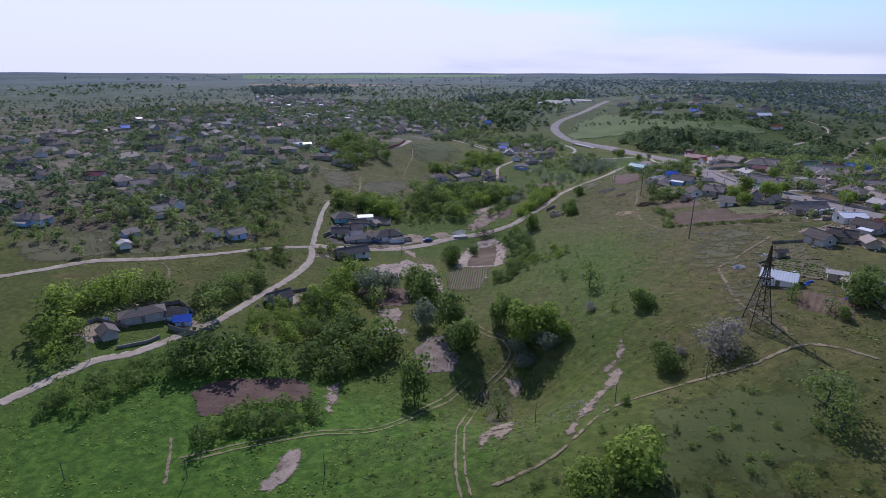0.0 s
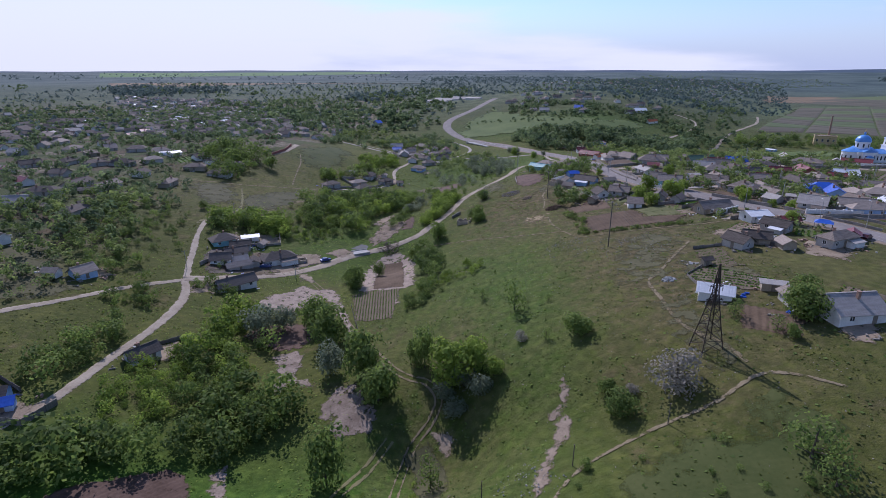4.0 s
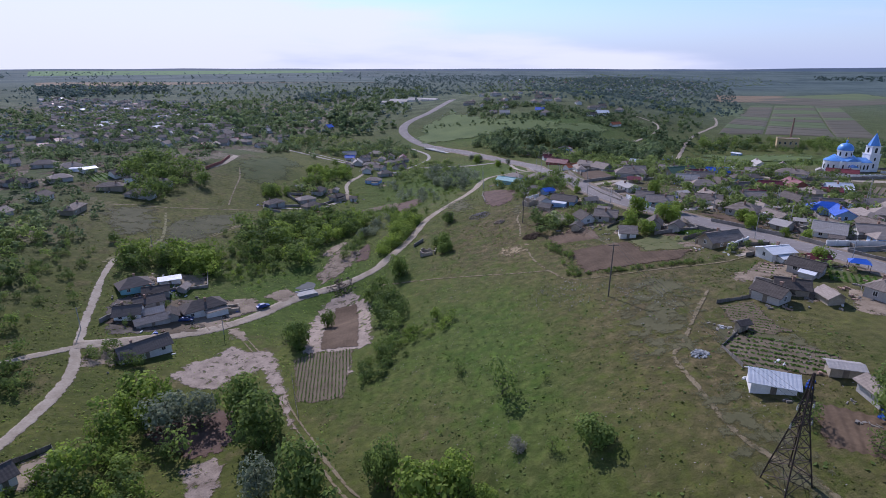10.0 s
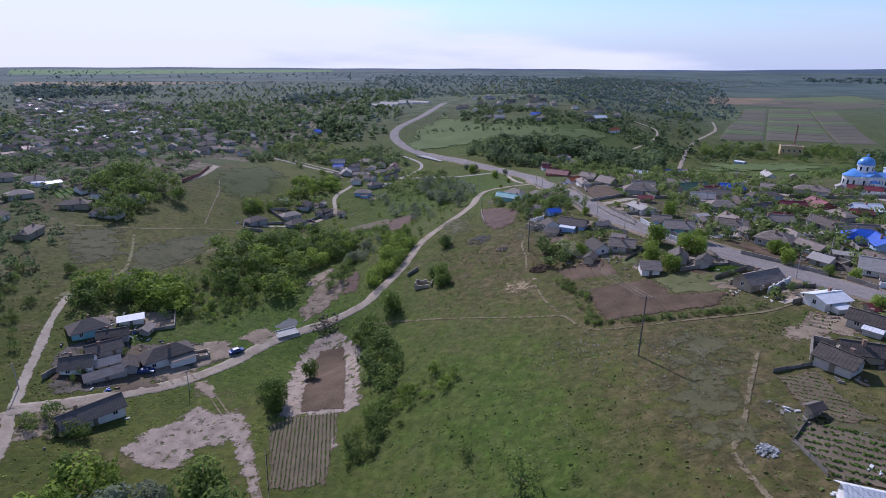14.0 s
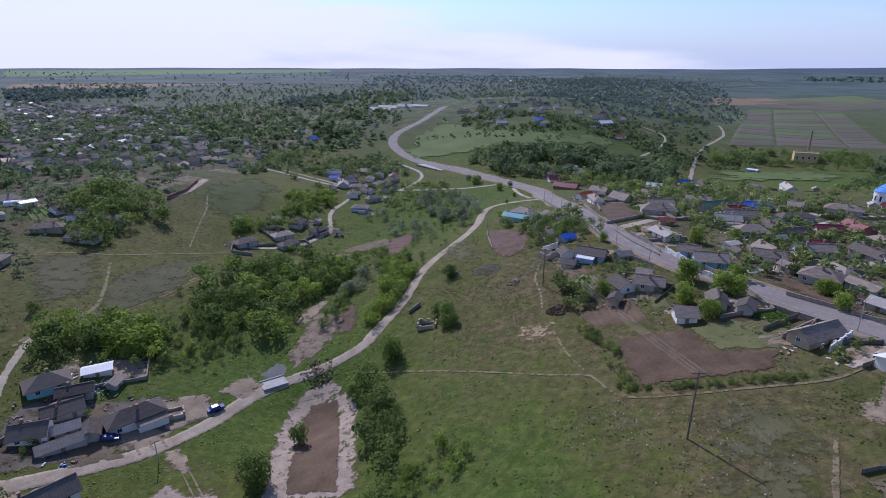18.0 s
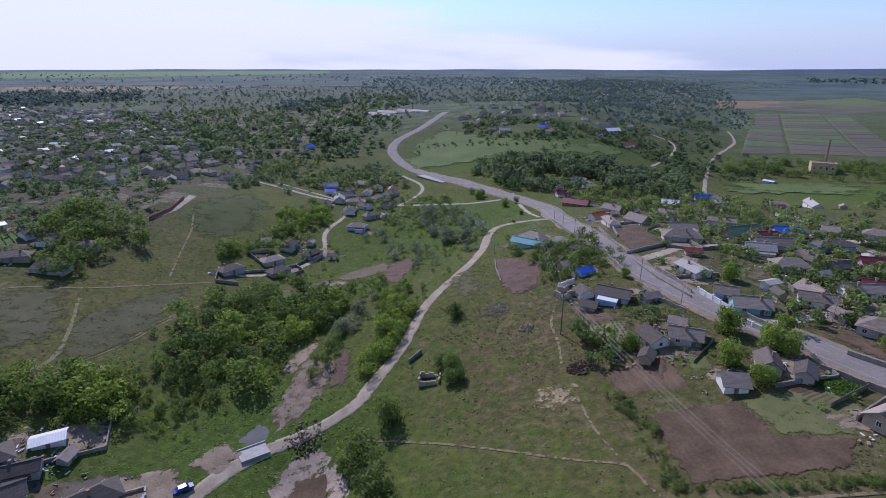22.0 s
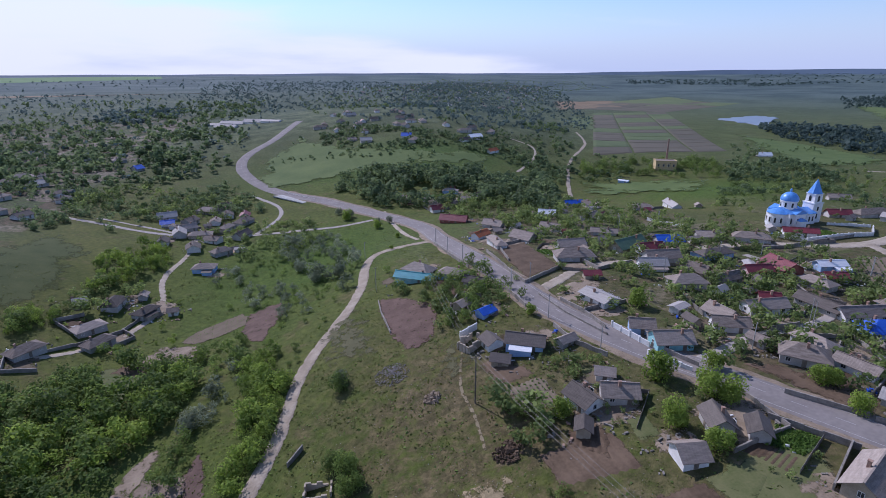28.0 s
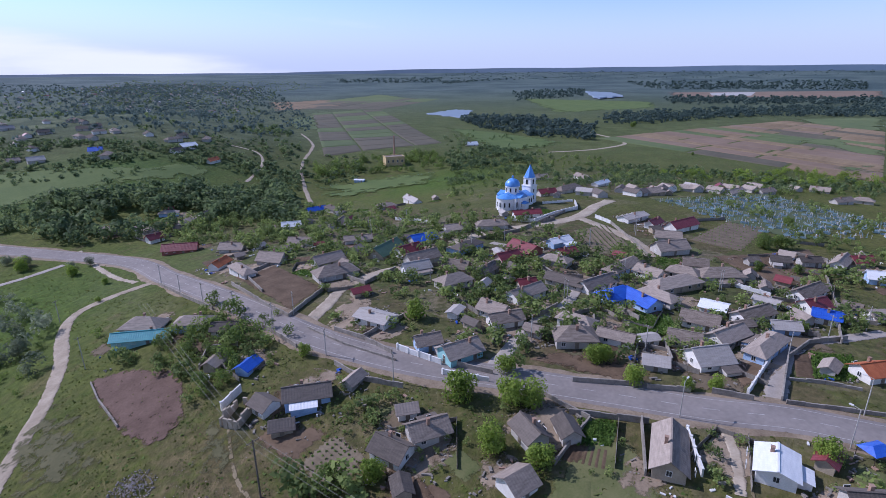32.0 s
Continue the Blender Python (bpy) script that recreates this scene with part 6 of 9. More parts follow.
UPPER_VILLAGE_FAR = [(-815.5, 1106.6), (-625.9, 1074.8), (-525.0, 1097.8), (-303.1, 786.6), (-260.5, 684.1), (-480.4, 881.0), (-647.4, 891.3)]
MID_HOUSES = [(-216.1, 519.9), (-246.4, 649.8), (-191.4, 618.7), (-169.4, 570.5), (-166.1, 478.3)]
CREEK_HOUSES = [(-113.9, 508.7), (-70.9, 552.7), (-54.9, 511.9), (-56.4, 422.9), (-74.2, 421.6), (-87.2, 469.6)]
FAR_HILL = [(-11.4, 707.0), (36.7, 940.8), (129.0, 836.8), (188.0, 688.0), (157.2, 641.1), (91.7, 647.4), (38.0, 666.4)]
FAR_HILL_TOP = [(43.6, 1679.4), (300.8, 2481.3), (952.6, 2980.9), (1163.5, 2670.1), (535.1, 1374.2), (384.5, 1161.9), (299.8, 1278.9), (155.1, 1392.7)]
FAR_LEFT = [(-487.9, 315.8), (-595.2, 562.9), (-257.5, 378.1), (-172.8, 349.0), (-166.1, 250.8), (-162.1, 190.1), (-197.1, 178.7), (-226.4, 139.8)]


# ---- yards, sheds and far houses ----
yard_rs = random.Random(5)
ROADSIDE = np.concatenate([np.array([v.co[:2] for v in o.data.vertices])[3::7] for o in scene.objects if o.type == "MESH" and o.get("category") in ("road", "track")])
village = [s for s in HOUSES]
for hx, hy, hr in village:
    near = math.hypot(hx - 20, hy - 190) < 330
    if not near:
        continue
    for k2 in range(2 if hx > 62 or hx < -60 else 1):
        if yard_rs.random() < (0.35 if hx > 62 else 0.6):
            continue
        a = yard_rs.uniform(0, 6.28)
        d = hr + yard_rs.uniform(2.5, 6.5)
        sx, sy = hx + d * math.cos(a), hy + d * math.sin(a)
        if all(math.hypot(sx - o[0], sy - o[1]) > o[2] + 2.0 for o in HOUSES) and np.min((sx - ROADSIDE[:, 0]) ** 2 + (sy - ROADSIDE[:, 1]) ** 2) > 30 and min((sx - p[0]) ** 2 + (sy - p[1]) ** 2 for p in spline(MAIN_ROAD, 6)) > 110:
            st = yard_rs.choice(["sg", "sg", "lg", "dy", "sy", "lw", "sw", "ry"])
            house(round(sx, 1), round(sy, 1), yard_rs.choice([0, 90, 20, -30, 60]), yard_rs.uniform(2.8, 4.6), yard_rs.uniform(2.8, 4.0), st, "shed")
    w = yard_rs.uniform(7, 12)
    ang = yard_rs.uniform(0, 6.28)
    ox, oy = hx + hr * math.cos(ang), hy + hr * math.sin(ang)
    cs, sn = math.cos(ang), math.sin(ang)
    corners = [(ox + cs * a - sn * b2, oy + sn * a + cs * b2) for a, b2 in ((-w * 0.6, -w * 0.6), (w * 0.6, -w * 0.5), (w * 0.7, w * 0.6), (-w * 0.5, w * 0.55))]
    if min((ox - p[0]) ** 2 + (oy - p[1]) ** 2 for p in spline(MAIN_ROAD, 6)) > 150:
        patch("yard", corners, yard_rs.choice([M_PALE, M_PALE, M_PALE, M_SOILG, M_SOIL]), "trodden earth yard round a village house", 0, 1.2)
        if hx > 30 and yard_rs.random() < 0.75:
            b0 = ang + yard_rs.choice((1.6, 2.4, 3.1, 3.9))
            d, hw, hl = hr + yard_rs.uniform(4.5, 7), yard_rs.uniform(2.5, 4.2), yard_rs.uniform(3.5, 6)
            mx, my = hx + d * math.cos(b0), hy + d * math.sin(b0)
            if all(math.hypot(mx - o[0], my - o[1]) > o[2] + 2.2 for o in HOUSES) and np.min((mx - ROADSIDE[:, 0]) ** 2 + (my - ROADSIDE[:, 1]) ** 2) > 40 and min((mx - p[0]) ** 2 + (my - p[1]) ** 2 for p in spline(MAIN_ROAD, 6)) > 140:
                cs2, sn2 = math.cos(b0), math.sin(b0)
                bed = [(mx + cs2 * a - sn2 * b2, my + sn2 * a + cs2 * b2) for a, b2 in ((-hl, -hw), (hl, -hw), (hl, hw), (-hl, hw))]
                what, rows2, words2 = yard_rs.choice([(M_SOIL, 6, "dug brown garden bed"), (M_SOILG, 6, "garden bed with young plants"), (M_CROPROW, 7, "green vegetable bed"), (M_VINE, 5, "small plot of vine rows"), (M_GARDEN, 0, "grassy garden plot")])
                patch("garden_plot", bed, what, words2, rows2, 0.4)
        if yard_rs.random() < 0.4:
            garden_wall(corners[:3] if yard_rs.random() < 0.5 else corners[1:4], yard_rs.uniform(0.9, 1.5), yard_rs.choice(["stone", "stone", "wood", "wood"]))


def far_houses(poly, n, seed, label):
    """Houses of the distance, from a few models."""
    rs = np.random.RandomState(seed)
    p = np.array(poly)
    x, y = (rs.uniform(p[:, k2].min(), p[:, k2].max(), n * 12) for k2 in (0, 1))
    keep = inside(poly, x, y)
    x, y = x[keep], y[keep]
    made = 0
    for i in range(len(x)):
        if made >= n:
            break
        if any(math.hypot(x[i] - o[0], y[i] - o[1]) < o[2] + 7 for o in HOUSES):
            continue
        src = MODELS[rs.randint(len(MODELS))]
        ob = copy_thing(src, pose(x[i], y[i], gz(x[i], y[i]), 0, 0, int(rs.choice([0, 15, 90, 100, -30, 60]))))
        HOUSES.append((x[i], y[i], 3.5))
        made += 1


known = len(HOUSES)
def spin(pieces, deg, ox=0.0, oy=0.0, oz=0.0):
    c, s = math.cos(radians(deg)), math.sin(radians(deg))
    v, f = pieces
    return [(ox + c * a - s * b2, oy + s * a + c * b2, oz + e) for a, b2, e in v], f


MODELS = [house(0, 900 + 20 * i, 0, 8 + i % 3, 6.5 + i % 2, st) for i, st in enumerate(["sw", "sgh", "dg", "dw", "sy", "dgh", "rw", "sg", "dg", "dg", "sgh", "lg", "dw"])]
del HOUSES[known:]
far_houses(MID_HOUSES, 12, 3, "")
far_houses(CREEK_HOUSES, 14, 4, "")
far_houses(FAR_HILL, 26, 5, "")
far_houses(FAR_LEFT, 80, 7, "")
for form in MODELS:
    for o in (*form.children_recursive, form):
        bpy.data.objects.remove(o)


def roof_slabs(x, y, z0, z1, t=0.12):
    """A plain gabled roof of some thickness."""
    v = [(sx, sy, z + d) for sx in (-x, x) for d in (0, t) for sy, z in ((-y, z0), (0, z1), (y, z0))]
    return v, [(3, 4, 10, 9), (4, 5, 11, 10), (0, 6, 7, 1), (1, 7, 8, 2), (0, 3, 9, 6), (2, 8, 11, 5), (0, 1, 4, 3), (1, 2, 5, 4), (6, 9, 10, 7), (7, 10, 11, 8)]


def far_village(poly, n, seed, label):
    """Houses so far off that nobody could count them: walls and roofs in one mesh."""
    rs = np.random.RandomState(seed)
    p = np.array(poly)
    x, y = (rs.uniform(p[:, k2].min(), p[:, k2].max(), n * 12) for k2 in (0, 1))
    keep = inside(poly, x, y)
    x, y = x[keep][:n], y[keep][:n]
    v, f, idx = [], [], []
    mats = [WALLS["w"], WALLS["g"], ROOFS["s"], ROOFS["d"], ROOFS["l"], ROOFS["r"], ROOFS["w"], ROOFS["b"]]
    for i in range(len(x)):
        l, w, h = rs.uniform(6, 10.5), rs.uniform(5, 7), rs.uniform(2.2, 2.8)
        rise = w * 0.3
        rot, z = rs.choice([0, 20, 80, 110, 60]), gz(x[i], y[i])
        roof = rs.choice([2, 2, 2, 3, 3, 4, 5, 6, 7], p=[.17, .17, .17, .19, .19, .05, .035, .02, .005])
        o, sl = 0.4, rise / (w / 2)
        for pieces, m in ((gable_walls(l, w, h, rise, 1.5), int(rs.rand() < 0.7)), (roof_slabs(l / 2 + o, w / 2 + o, h - o * sl, h + rise), roof)):
            pv, pf = spin(pieces, rot, x[i], y[i], z)
            k2 = len(v)
            v += pv
            f += [tuple(q + k2 for q in face) for face in pf]
            idx += [m] * len(pf)
        HOUSES.append((x[i], y[i], 2.5))
    ob = mesh_ob("far_village", v, f)
    for m in mats:
        ob.data.materials.append(m)
    ob.data.polygons.foreach_set("material_index", idx)
    tagged(ob, label, "houses", kind="stuff")


far_village(UPPER_VILLAGE, 260, 1, "grey roofed houses of the upper village")
far_village(UPPER_VILLAGE_FAR, 210, 2, "grey roofed houses far off on the plateau")
far_village([(-420.0, 420.0), (-560.0, 620.0), (-380.0, 640.0), (-240.0, 440.0)], 90, 9, "grey roofed houses of the upper village")
far_village(FAR_HILL_TOP, 200, 6, "small far houses scattered over the hill")
far_village([(240.0, 345.0), (330.0, 330.0), (420.0, 300.0), (430.0, 270.0), (330.0, 312.0), (262.0, 322.0)], 26, 8, "grey roofed houses behind the cemetery")


# ---- trees ----
ROAD_POINTS = np.concatenate([np.array([v.co[:2] for v in o.data.vertices])[3::7] for o in scene.objects if o.type == "MESH" and o.get("category") in ("road", "track")])
HOUSE_SPOTS = np.array(HOUSES)


def icosahedron():
    """Corners and faces of a body of twenty triangles."""
    g = (1 + 5 ** 0.5) / 2
    v = np.array([p for a in (-1, 1) for b2 in (-g, g) for p in ((0, a, b2), (a, b2, 0), (b2, 0, a))]) / math.hypot(1, g)
    near = np.linalg.norm(v[:, None] - v[None], axis=-1) < 1.1
    f = []
    for a, b2, c in ((i, j, k2) for i in range(12) for j in range(i) for k2 in range(j)):
        if near[a, b2] and near[b2, c] and near[a, c]:
            out = np.dot(np.cross(v[b2] - v[a], v[c] - v[a]), v[a]) > 0
            f.append((a, b2, c) if out else (a, c, b2))
    return v, np.array(f)


ICO_V, ICO_F = icosahedron()


def crown(rs, n, lobes, size, wide=0.42, low=0.25, top=1.0, tight=0.62, core=0.86):
    """The lumpy boughs of a crown, for a tree one metre high: their cores and the leafy quads round them."""
    cz = rs.uniform(low + 0.14, top - 0.18, lobes)
    ang = np.arange(lobes) * 2.4 + rs.uniform(0, 0.9, lobes)
    belly = np.sqrt(np.clip(1 - ((cz - (low + top) / 2) / ((top - low) / 2)) ** 2, 0.12, 1))
    rad = wide * tight * belly * rs.uniform(0.45, 1.1, lobes)
    c = np.stack([rad * np.cos(ang), rad * np.sin(ang), cz], 1)
    r = wide * rs.uniform(0.40, 0.64, lobes)
    kept = lobes if core else 0
    ball = c[:kept, None] + ICO_V[None] * (r[:kept, None] * core * rs.uniform(0.72, 1.18, (kept, 12)))[..., None] * (1, 1, 0.9)
    if not n:
        return np.zeros((0, 4, 3)), ball
    k2 = rs.randint(0, lobes, n)
    d = rs.randn(n, 3)
    d[:, 2] += 0.35
    d /= np.linalg.norm(d, axis=1)[:, None]
    p = c[k2] + d * (r[k2] * rs.uniform(0.62, 1.12, n) ** 0.6)[:, None]
    p[:, 2] = np.clip(p[:, 2], low * 0.6, None)
    nrm = d + rs.randn(n, 3) * 0.42 + (0, 0, 0.2)
    nrm /= np.linalg.norm(nrm, axis=1)[:, None]
    a = np.cross(nrm, rs.randn(n, 3))
    a /= np.linalg.norm(a, axis=1)[:, None]
    b2 = np.cross(nrm, a)
    s = (size * rs.uniform(0.6, 1.3, n))[:, None]
    a, b2 = a * s, b2 * s * 0.75
    return np.stack([p - a - b2, p + a - b2 * 0.6, p + a * 0.7 + b2, p - a * 0.8 + b2 * 0.8], 1), ball


def leafage(name, q, balls, material, tq, tb):
    """One mesh of loose leafy quads and of rounded bough cores."""
    n, m = len(q), len(balls)
    me = bpy.data.meshes.new(name)
    me.vertices.add(4 * n + 12 * m)
    me.vertices.foreach_set("co", np.concatenate([np.asarray(q, np.float32).ravel(), np.asarray(balls, np.float32).ravel()]))
    keep = 11   # faces left of each core: the light falls through the gaps
    pick = np.argsort(np.random.RandomState(m + 7 * n).rand(m, 20), axis=1)[:, :keep]
    tri = (ICO_F[pick] + (4 * n + 12 * np.arange(m))[:, None, None]).ravel()
    me.loops.add(4 * n + 3 * keep * m)
    me.loops.foreach_set("vertex_index", np.concatenate([np.arange(4 * n), tri]).astype(np.int32))
    me.polygons.add(n + keep * m)
    me.polygons.foreach_set("loop_start", np.concatenate([np.arange(n) * 4, 4 * n + np.arange(keep * m) * 3]).astype(np.int32))
    me.polygons.foreach_set("use_smooth", np.concatenate([np.zeros(n, bool), np.zeros(keep * m, bool)]))
    me.materials.append(material)
    tint = me.attributes.new("tint", "FLOAT", "POINT")
    tint.data.foreach_set("value", np.concatenate([np.repeat(tq, 4), np.repeat(tb, 12)]).astype(np.float32))
    me.update()
    return new(name, me)


KINDS = {  # leafy quads in a tree of a wood, boughs, leaf size, crown width, crown foot
    "light": (210, 8, 0.050, 0.50, 0.05), "mid": (210, 8, 0.050, 0.50, 0.05), "far": (9, 3, 0.17, 0.54, 0.02),
    "silver": (190, 7, 0.048, 0.48, 0.06), "dot": (3, 2, 0.2, 0.60, 0.02), "poplar": (4, 2, 0.22, 0.62, 0.0), "garden": (84, 6, 0.078, 0.48, 0.08),
}


def clear(x, y, gap=1.0):
    """Which of the places keep off roads and houses."""
    ok = np.ones(len(x), bool)
    for i in range(0, len(x), 200):
        sl = slice(i, i + 200)
        ok[sl] &= np.min((x[sl, None] - ROAD_POINTS[:, 0]) ** 2 + (y[sl, None] - ROAD_POINTS[:, 1]) ** 2, axis=1) > (2.6 * gap) ** 2
        ok[sl] &= np.all((x[sl, None] - HOUSE_SPOTS[:, 0]) ** 2 + (y[sl, None] - HOUSE_SPOTS[:, 1]) ** 2 > (HOUSE_SPOTS[:, 2] * gap) ** 2, axis=1)
    return ok


WOOD_SEED = [0]
CLEARINGS = [   # open slopes and meadows where no trees stand
    [(-57.3, 611.4), (-48.7, 683.6), (-15.6, 751.0), (19.7, 683.2), (95.8, 623.3), (156.5, 628.0), (141.2, 595.3), (39.3, 593.7), (-11.3, 586.9), (-36.5, 588.2)],
    [(203.4, 565.9), (260.5, 537.5), (294.9, 529.2), (254.5, 483.7), (171.9, 494.0)],
    [(-177.6, 423.5), (-140.8, 513.5), (-115.5, 449.9), (-113.6, 395.4), (-129.0, 371.7), (-116.7, 338.6), (-135.7, 326.6), (-146.6, 341.9)],
    [(-91.1, 333.5), (-86.0, 339.5), (-72.2, 328.5), (-72.5, 320.1), (-76.0, 315.0), (-84.2, 315.6)],
    [(-81.6, 339.1), (-74.6, 350.6), (-60.9, 348.8), (-57.4, 339.9), (-61.4, 334.0), (-71.9, 332.8)],
    [(-68.6, 350.7), (-48.0, 370.6), (-31.4, 370.0), (-34.0, 340.4), (-42.4, 336.5), (-50.3, 349.1)],
    [(-70.2, 266.1), (-68.9, 278.1), (-64.5, 285.6), (-60.4, 287.6), (-57.7, 281.6), (-61.0, 275.7), (-62.3, 264.4)],
    [(-54.4, 257.3), (-54.1, 274.4), (-50.9, 280.8), (-47.9, 275.0), (-46.4, 257.8)],
]


def wood(name, poly, n, kind, label, height, open_too=False):
    """A wood, hedge or scatter of trees that nobody could count, over a stretch of the plan."""
    WOOD_SEED[0] += 1
    rs = np.random.RandomState(WOOD_SEED[0])
    p = np.array(poly)
    x, y = (rs.uniform(p[:, k2].min(), p[:, k2].max(), n * 8) for k2 in (0, 1))
    keep = inside(poly, x, y)
    x, y = x[keep][:n], y[keep][:n]
    keep = clear(x, y, 0.66)
    x, y = x[keep], y[keep]
    for plot in PLOTS:
        out = ~inside(plot, x, y)
        if height < 5:
            x, y = x[out], y[out]
    for open_ground in [] if open_too else CLEARINGS:
        out = ~inside(open_ground, x, y)
        x, y = x[out], y[out]
    if kind in ("dot", "far"):
        # they stand in groves, with open ground between
        keep = np.array([noise.noise((a / 55, b2 / 55, WOOD_SEED[0])) + 0.35 * 0.5 * noise.noise((a / 6, b2 / 6, 9.0)) + noise.noise((a / 14, b2 / 14, 3.0)) * 0.4 > -0.13 for a, b2 in zip(x, y)], bool)
        x, y = x[keep], y[keep]
    if not len(x):
        return
    if kind in ("light", "mid", "garden", "silver"):
        # neighbours keep apart, so that single crowns can be told
        gap, order = height * 0.42, []
        for i in range(len(x)):
            if all((x[i] - x[k2]) ** 2 + (y[i] - y[k2]) ** 2 > gap * gap for k2 in order):
                order.append(i)
        x, y = x[order], y[order]
    quads, lobes, size, wide, low = KINDS[kind]
    forms = [crown(rs, quads, lobes, size, wide, low, core=0.86 if kind in ("far", "dot", "poplar") else 0) for _ in range(6)]
    fuller = [crown(rs, 56, 6, 0.092, 0.48, 0.05, core=0) for _ in range(6)] if kind == "far" else forms
    z, out, cores, tint, shade = ground(x, y), [], [], [], []
    for i in range(len(x)):
        h = height * rs.choice([0.55, 0.75, 0.95, 1.1, 1.35]) * rs.uniform(0.9, 1.1)
        a = rs.rand() * 6.3
        c, s = math.cos(a), math.sin(a)
        fat, tone = rs.uniform(0.85, 1.3), rs.rand() ** 1.3
        pair = (fuller if math.hypot(x[i], y[i] - 200) < 430 else forms)[i % 6]
        for form, store, tones in ((pair[0], out, tint), (pair[1], cores, shade)):
            qx = (form[..., 0] * c - form[..., 1] * s) * h * fat + x[i]
            qy = (form[..., 0] * s + form[..., 1] * c) * h * fat + y[i]
            store.append(np.stack([qx, qy, form[..., 2] * h + z[i] - 0.1 * h * low], -1))
            tones.append(np.full(len(form), tone))
    tagged(leafage(name, np.concatenate(out), np.concatenate(cores), LEAVES[kind], np.concatenate(tint), np.concatenate(shade)), label, "trees", kind="stuff")


def tree_form(name, leaves, label, seed, wide, low, n=900, size=0.05, lobes=11):
    """A tree one metre high: trunk with limbs, and a crown of leaf clumps."""
    rs = np.random.RandomState(seed)
    ob = thing(name, 0, 0, 0)
    bars = [tube((0, 0, -0.06), (0.01, 0.01, low + 0.15), 0.035, 0.024), tube((0.01, 0.01, low + 0.15), (0, 0.02, 0.72), 0.024, 0.008)]
    for i in range(6):
        a = i * 1.05 + rs.rand()
        z = low + 0.05 + 0.07 * i
        bars.append(tube((0, 0, z), (wide * 0.65 * math.cos(a), wide * 0.65 * math.sin(a), z + 0.18), 0.016, 0.005, 5))
    part("trunk", *join(*bars), M_BARK, ob)
    q, balls = crown(rs, n, lobes, size, wide, low, core=0)
    tone = rs.uniform(0.2, 0.7)
    c = leafage("crown", q, balls, LEAVES[leaves], np.clip(tone + rs.randn(n) * 0.18, 0, 1), np.zeros(0))
    c.parent = ob
    tagged(ob, label, "tree")
    return ob


FORMS = {
    "round": [tree_form("tree", "mid", "round dark green leafy tree with a dense crown", 3 + i, 0.56, 0.07, 1700, 0.036, 15) for i in range(3)],
    "slender": [tree_form("tree", "mid", "tall slender dark green tree in the valley", 63 + i, 0.56, 0.07, 1500, 0.036, 14) for i in range(2)],
    "light": [tree_form("tree", "light", "bright green leafy tree in fresh leaf", 13 + i, 0.56, 0.06, 1700, 0.036, 15) for i in range(3)],
    "bush": [tree_form("bush", "mid", "low dark green bush on the grass", 23 + i, 0.60, 0.03, 1000, 0.042, 12) for i in range(2)],
    "thin": [tree_form("tree", "mid", "thinly leaved young tree on the hill", 33 + i, 0.56, 0.05, 420, 0.034, 13) for i in range(2)],
    "blossom": [tree_form("blossoming_tree", "blossom", "pale blossoming fruit tree on the grass", 43, 0.6, 0.04, 1300, 0.032, 14)],
    "willow": [tree_form("willow", "silver", "silvery grey green willow bush", 53 + i, 0.56, 0.06, 1300, 0.036, 13) for i in range(2)],
}


def plant(spots, form, group):
    """Trees of one form at the given places and heights."""
    for i, (x, y, h, *wide) in enumerate(spots):
        src = FORMS[form][i % len(FORMS[form])]
        w = wide[0] / 1.2 if wide else h * 1.08
        src.scale = (w, w, h * 1.12)
        ob = copy_thing(src, pose(x, y, gz(x, y), 0, 0, (i * 77) % 360))
        tagged(ob, group=group)


wood("creek_wood", [(-109.3, 256.6), (-101.0, 279.2), (-90.1, 317.3), (-71.0, 351.1), (-58.2, 322.8), (-66.1, 283.1), (-70.0, 245.6), (-79.9, 260.5), (-102.0, 259.1)], 60, "light", "bright green bushes and trees along the creek", 5.5)
wood("creek_wood", [(-123.2, 288.7), (-119.8, 308.2), (-101.9, 314.4), (-79.3, 343.2), (-54.2, 339.5), (-40.4, 347.2), (-39.8, 316.2), (-58.2, 310.0), (-67.7, 297.4), (-70.2, 278.7), (-72.7, 259.2), (-91.1, 258.0), (-106.2, 263.3)], 130, "mid", "dense green trees along the creek", 6)
wood("roadside_hedge", [(-35.9, 302.7), (-29.5, 308.4), (-30.1, 287.5), (-33.4, 273.5), (-39.4, 265.6), (-44.6, 268.0), (-41.8, 280.1)], 90, "light", "bright green bushes beside the dirt road", 4)
wood("village_wood", [(-144.2, 251.7), (-136.2, 263.5), (-111.7, 255.9), (-102.2, 246.5), (-111.0, 237.9), (-124.3, 244.2), (-134.3, 239.8)], 60, "light", "green trees behind the valley houses", 6)
wood("slope_wood", [(-191.3, 338.4), (-215.1, 381.6), (-201.4, 390.5), (-180.1, 383.8), (-160.3, 370.4), (-154.0, 353.8), (-165.2, 343.3), (-161.6, 318.5), (-172.1, 314.5)], 110, "mid", "dark trees on the hill edge", 7.5)
wood("slope_wood", [(-128.7, 368.4), (-129.0, 389.9), (-118.8, 408.5), (-113.6, 454.3), (-94.5, 455.5), (-84.0, 426.2), (-101.3, 405.9), (-114.2, 393.1), (-122.6, 382.7)], 90, "light", "green bushes on the hill flank", 5)
wood("slope_wood", [(-103.4, 357.3), (-80.9, 339.1), (-103.9, 328.4), (-111.6, 316.3), (-100.9, 304.1), (-75.0, 315.7), (-55.8, 341.1), (-67.3, 338.8)], 90, "mid", "green bushes by the creek", 5)
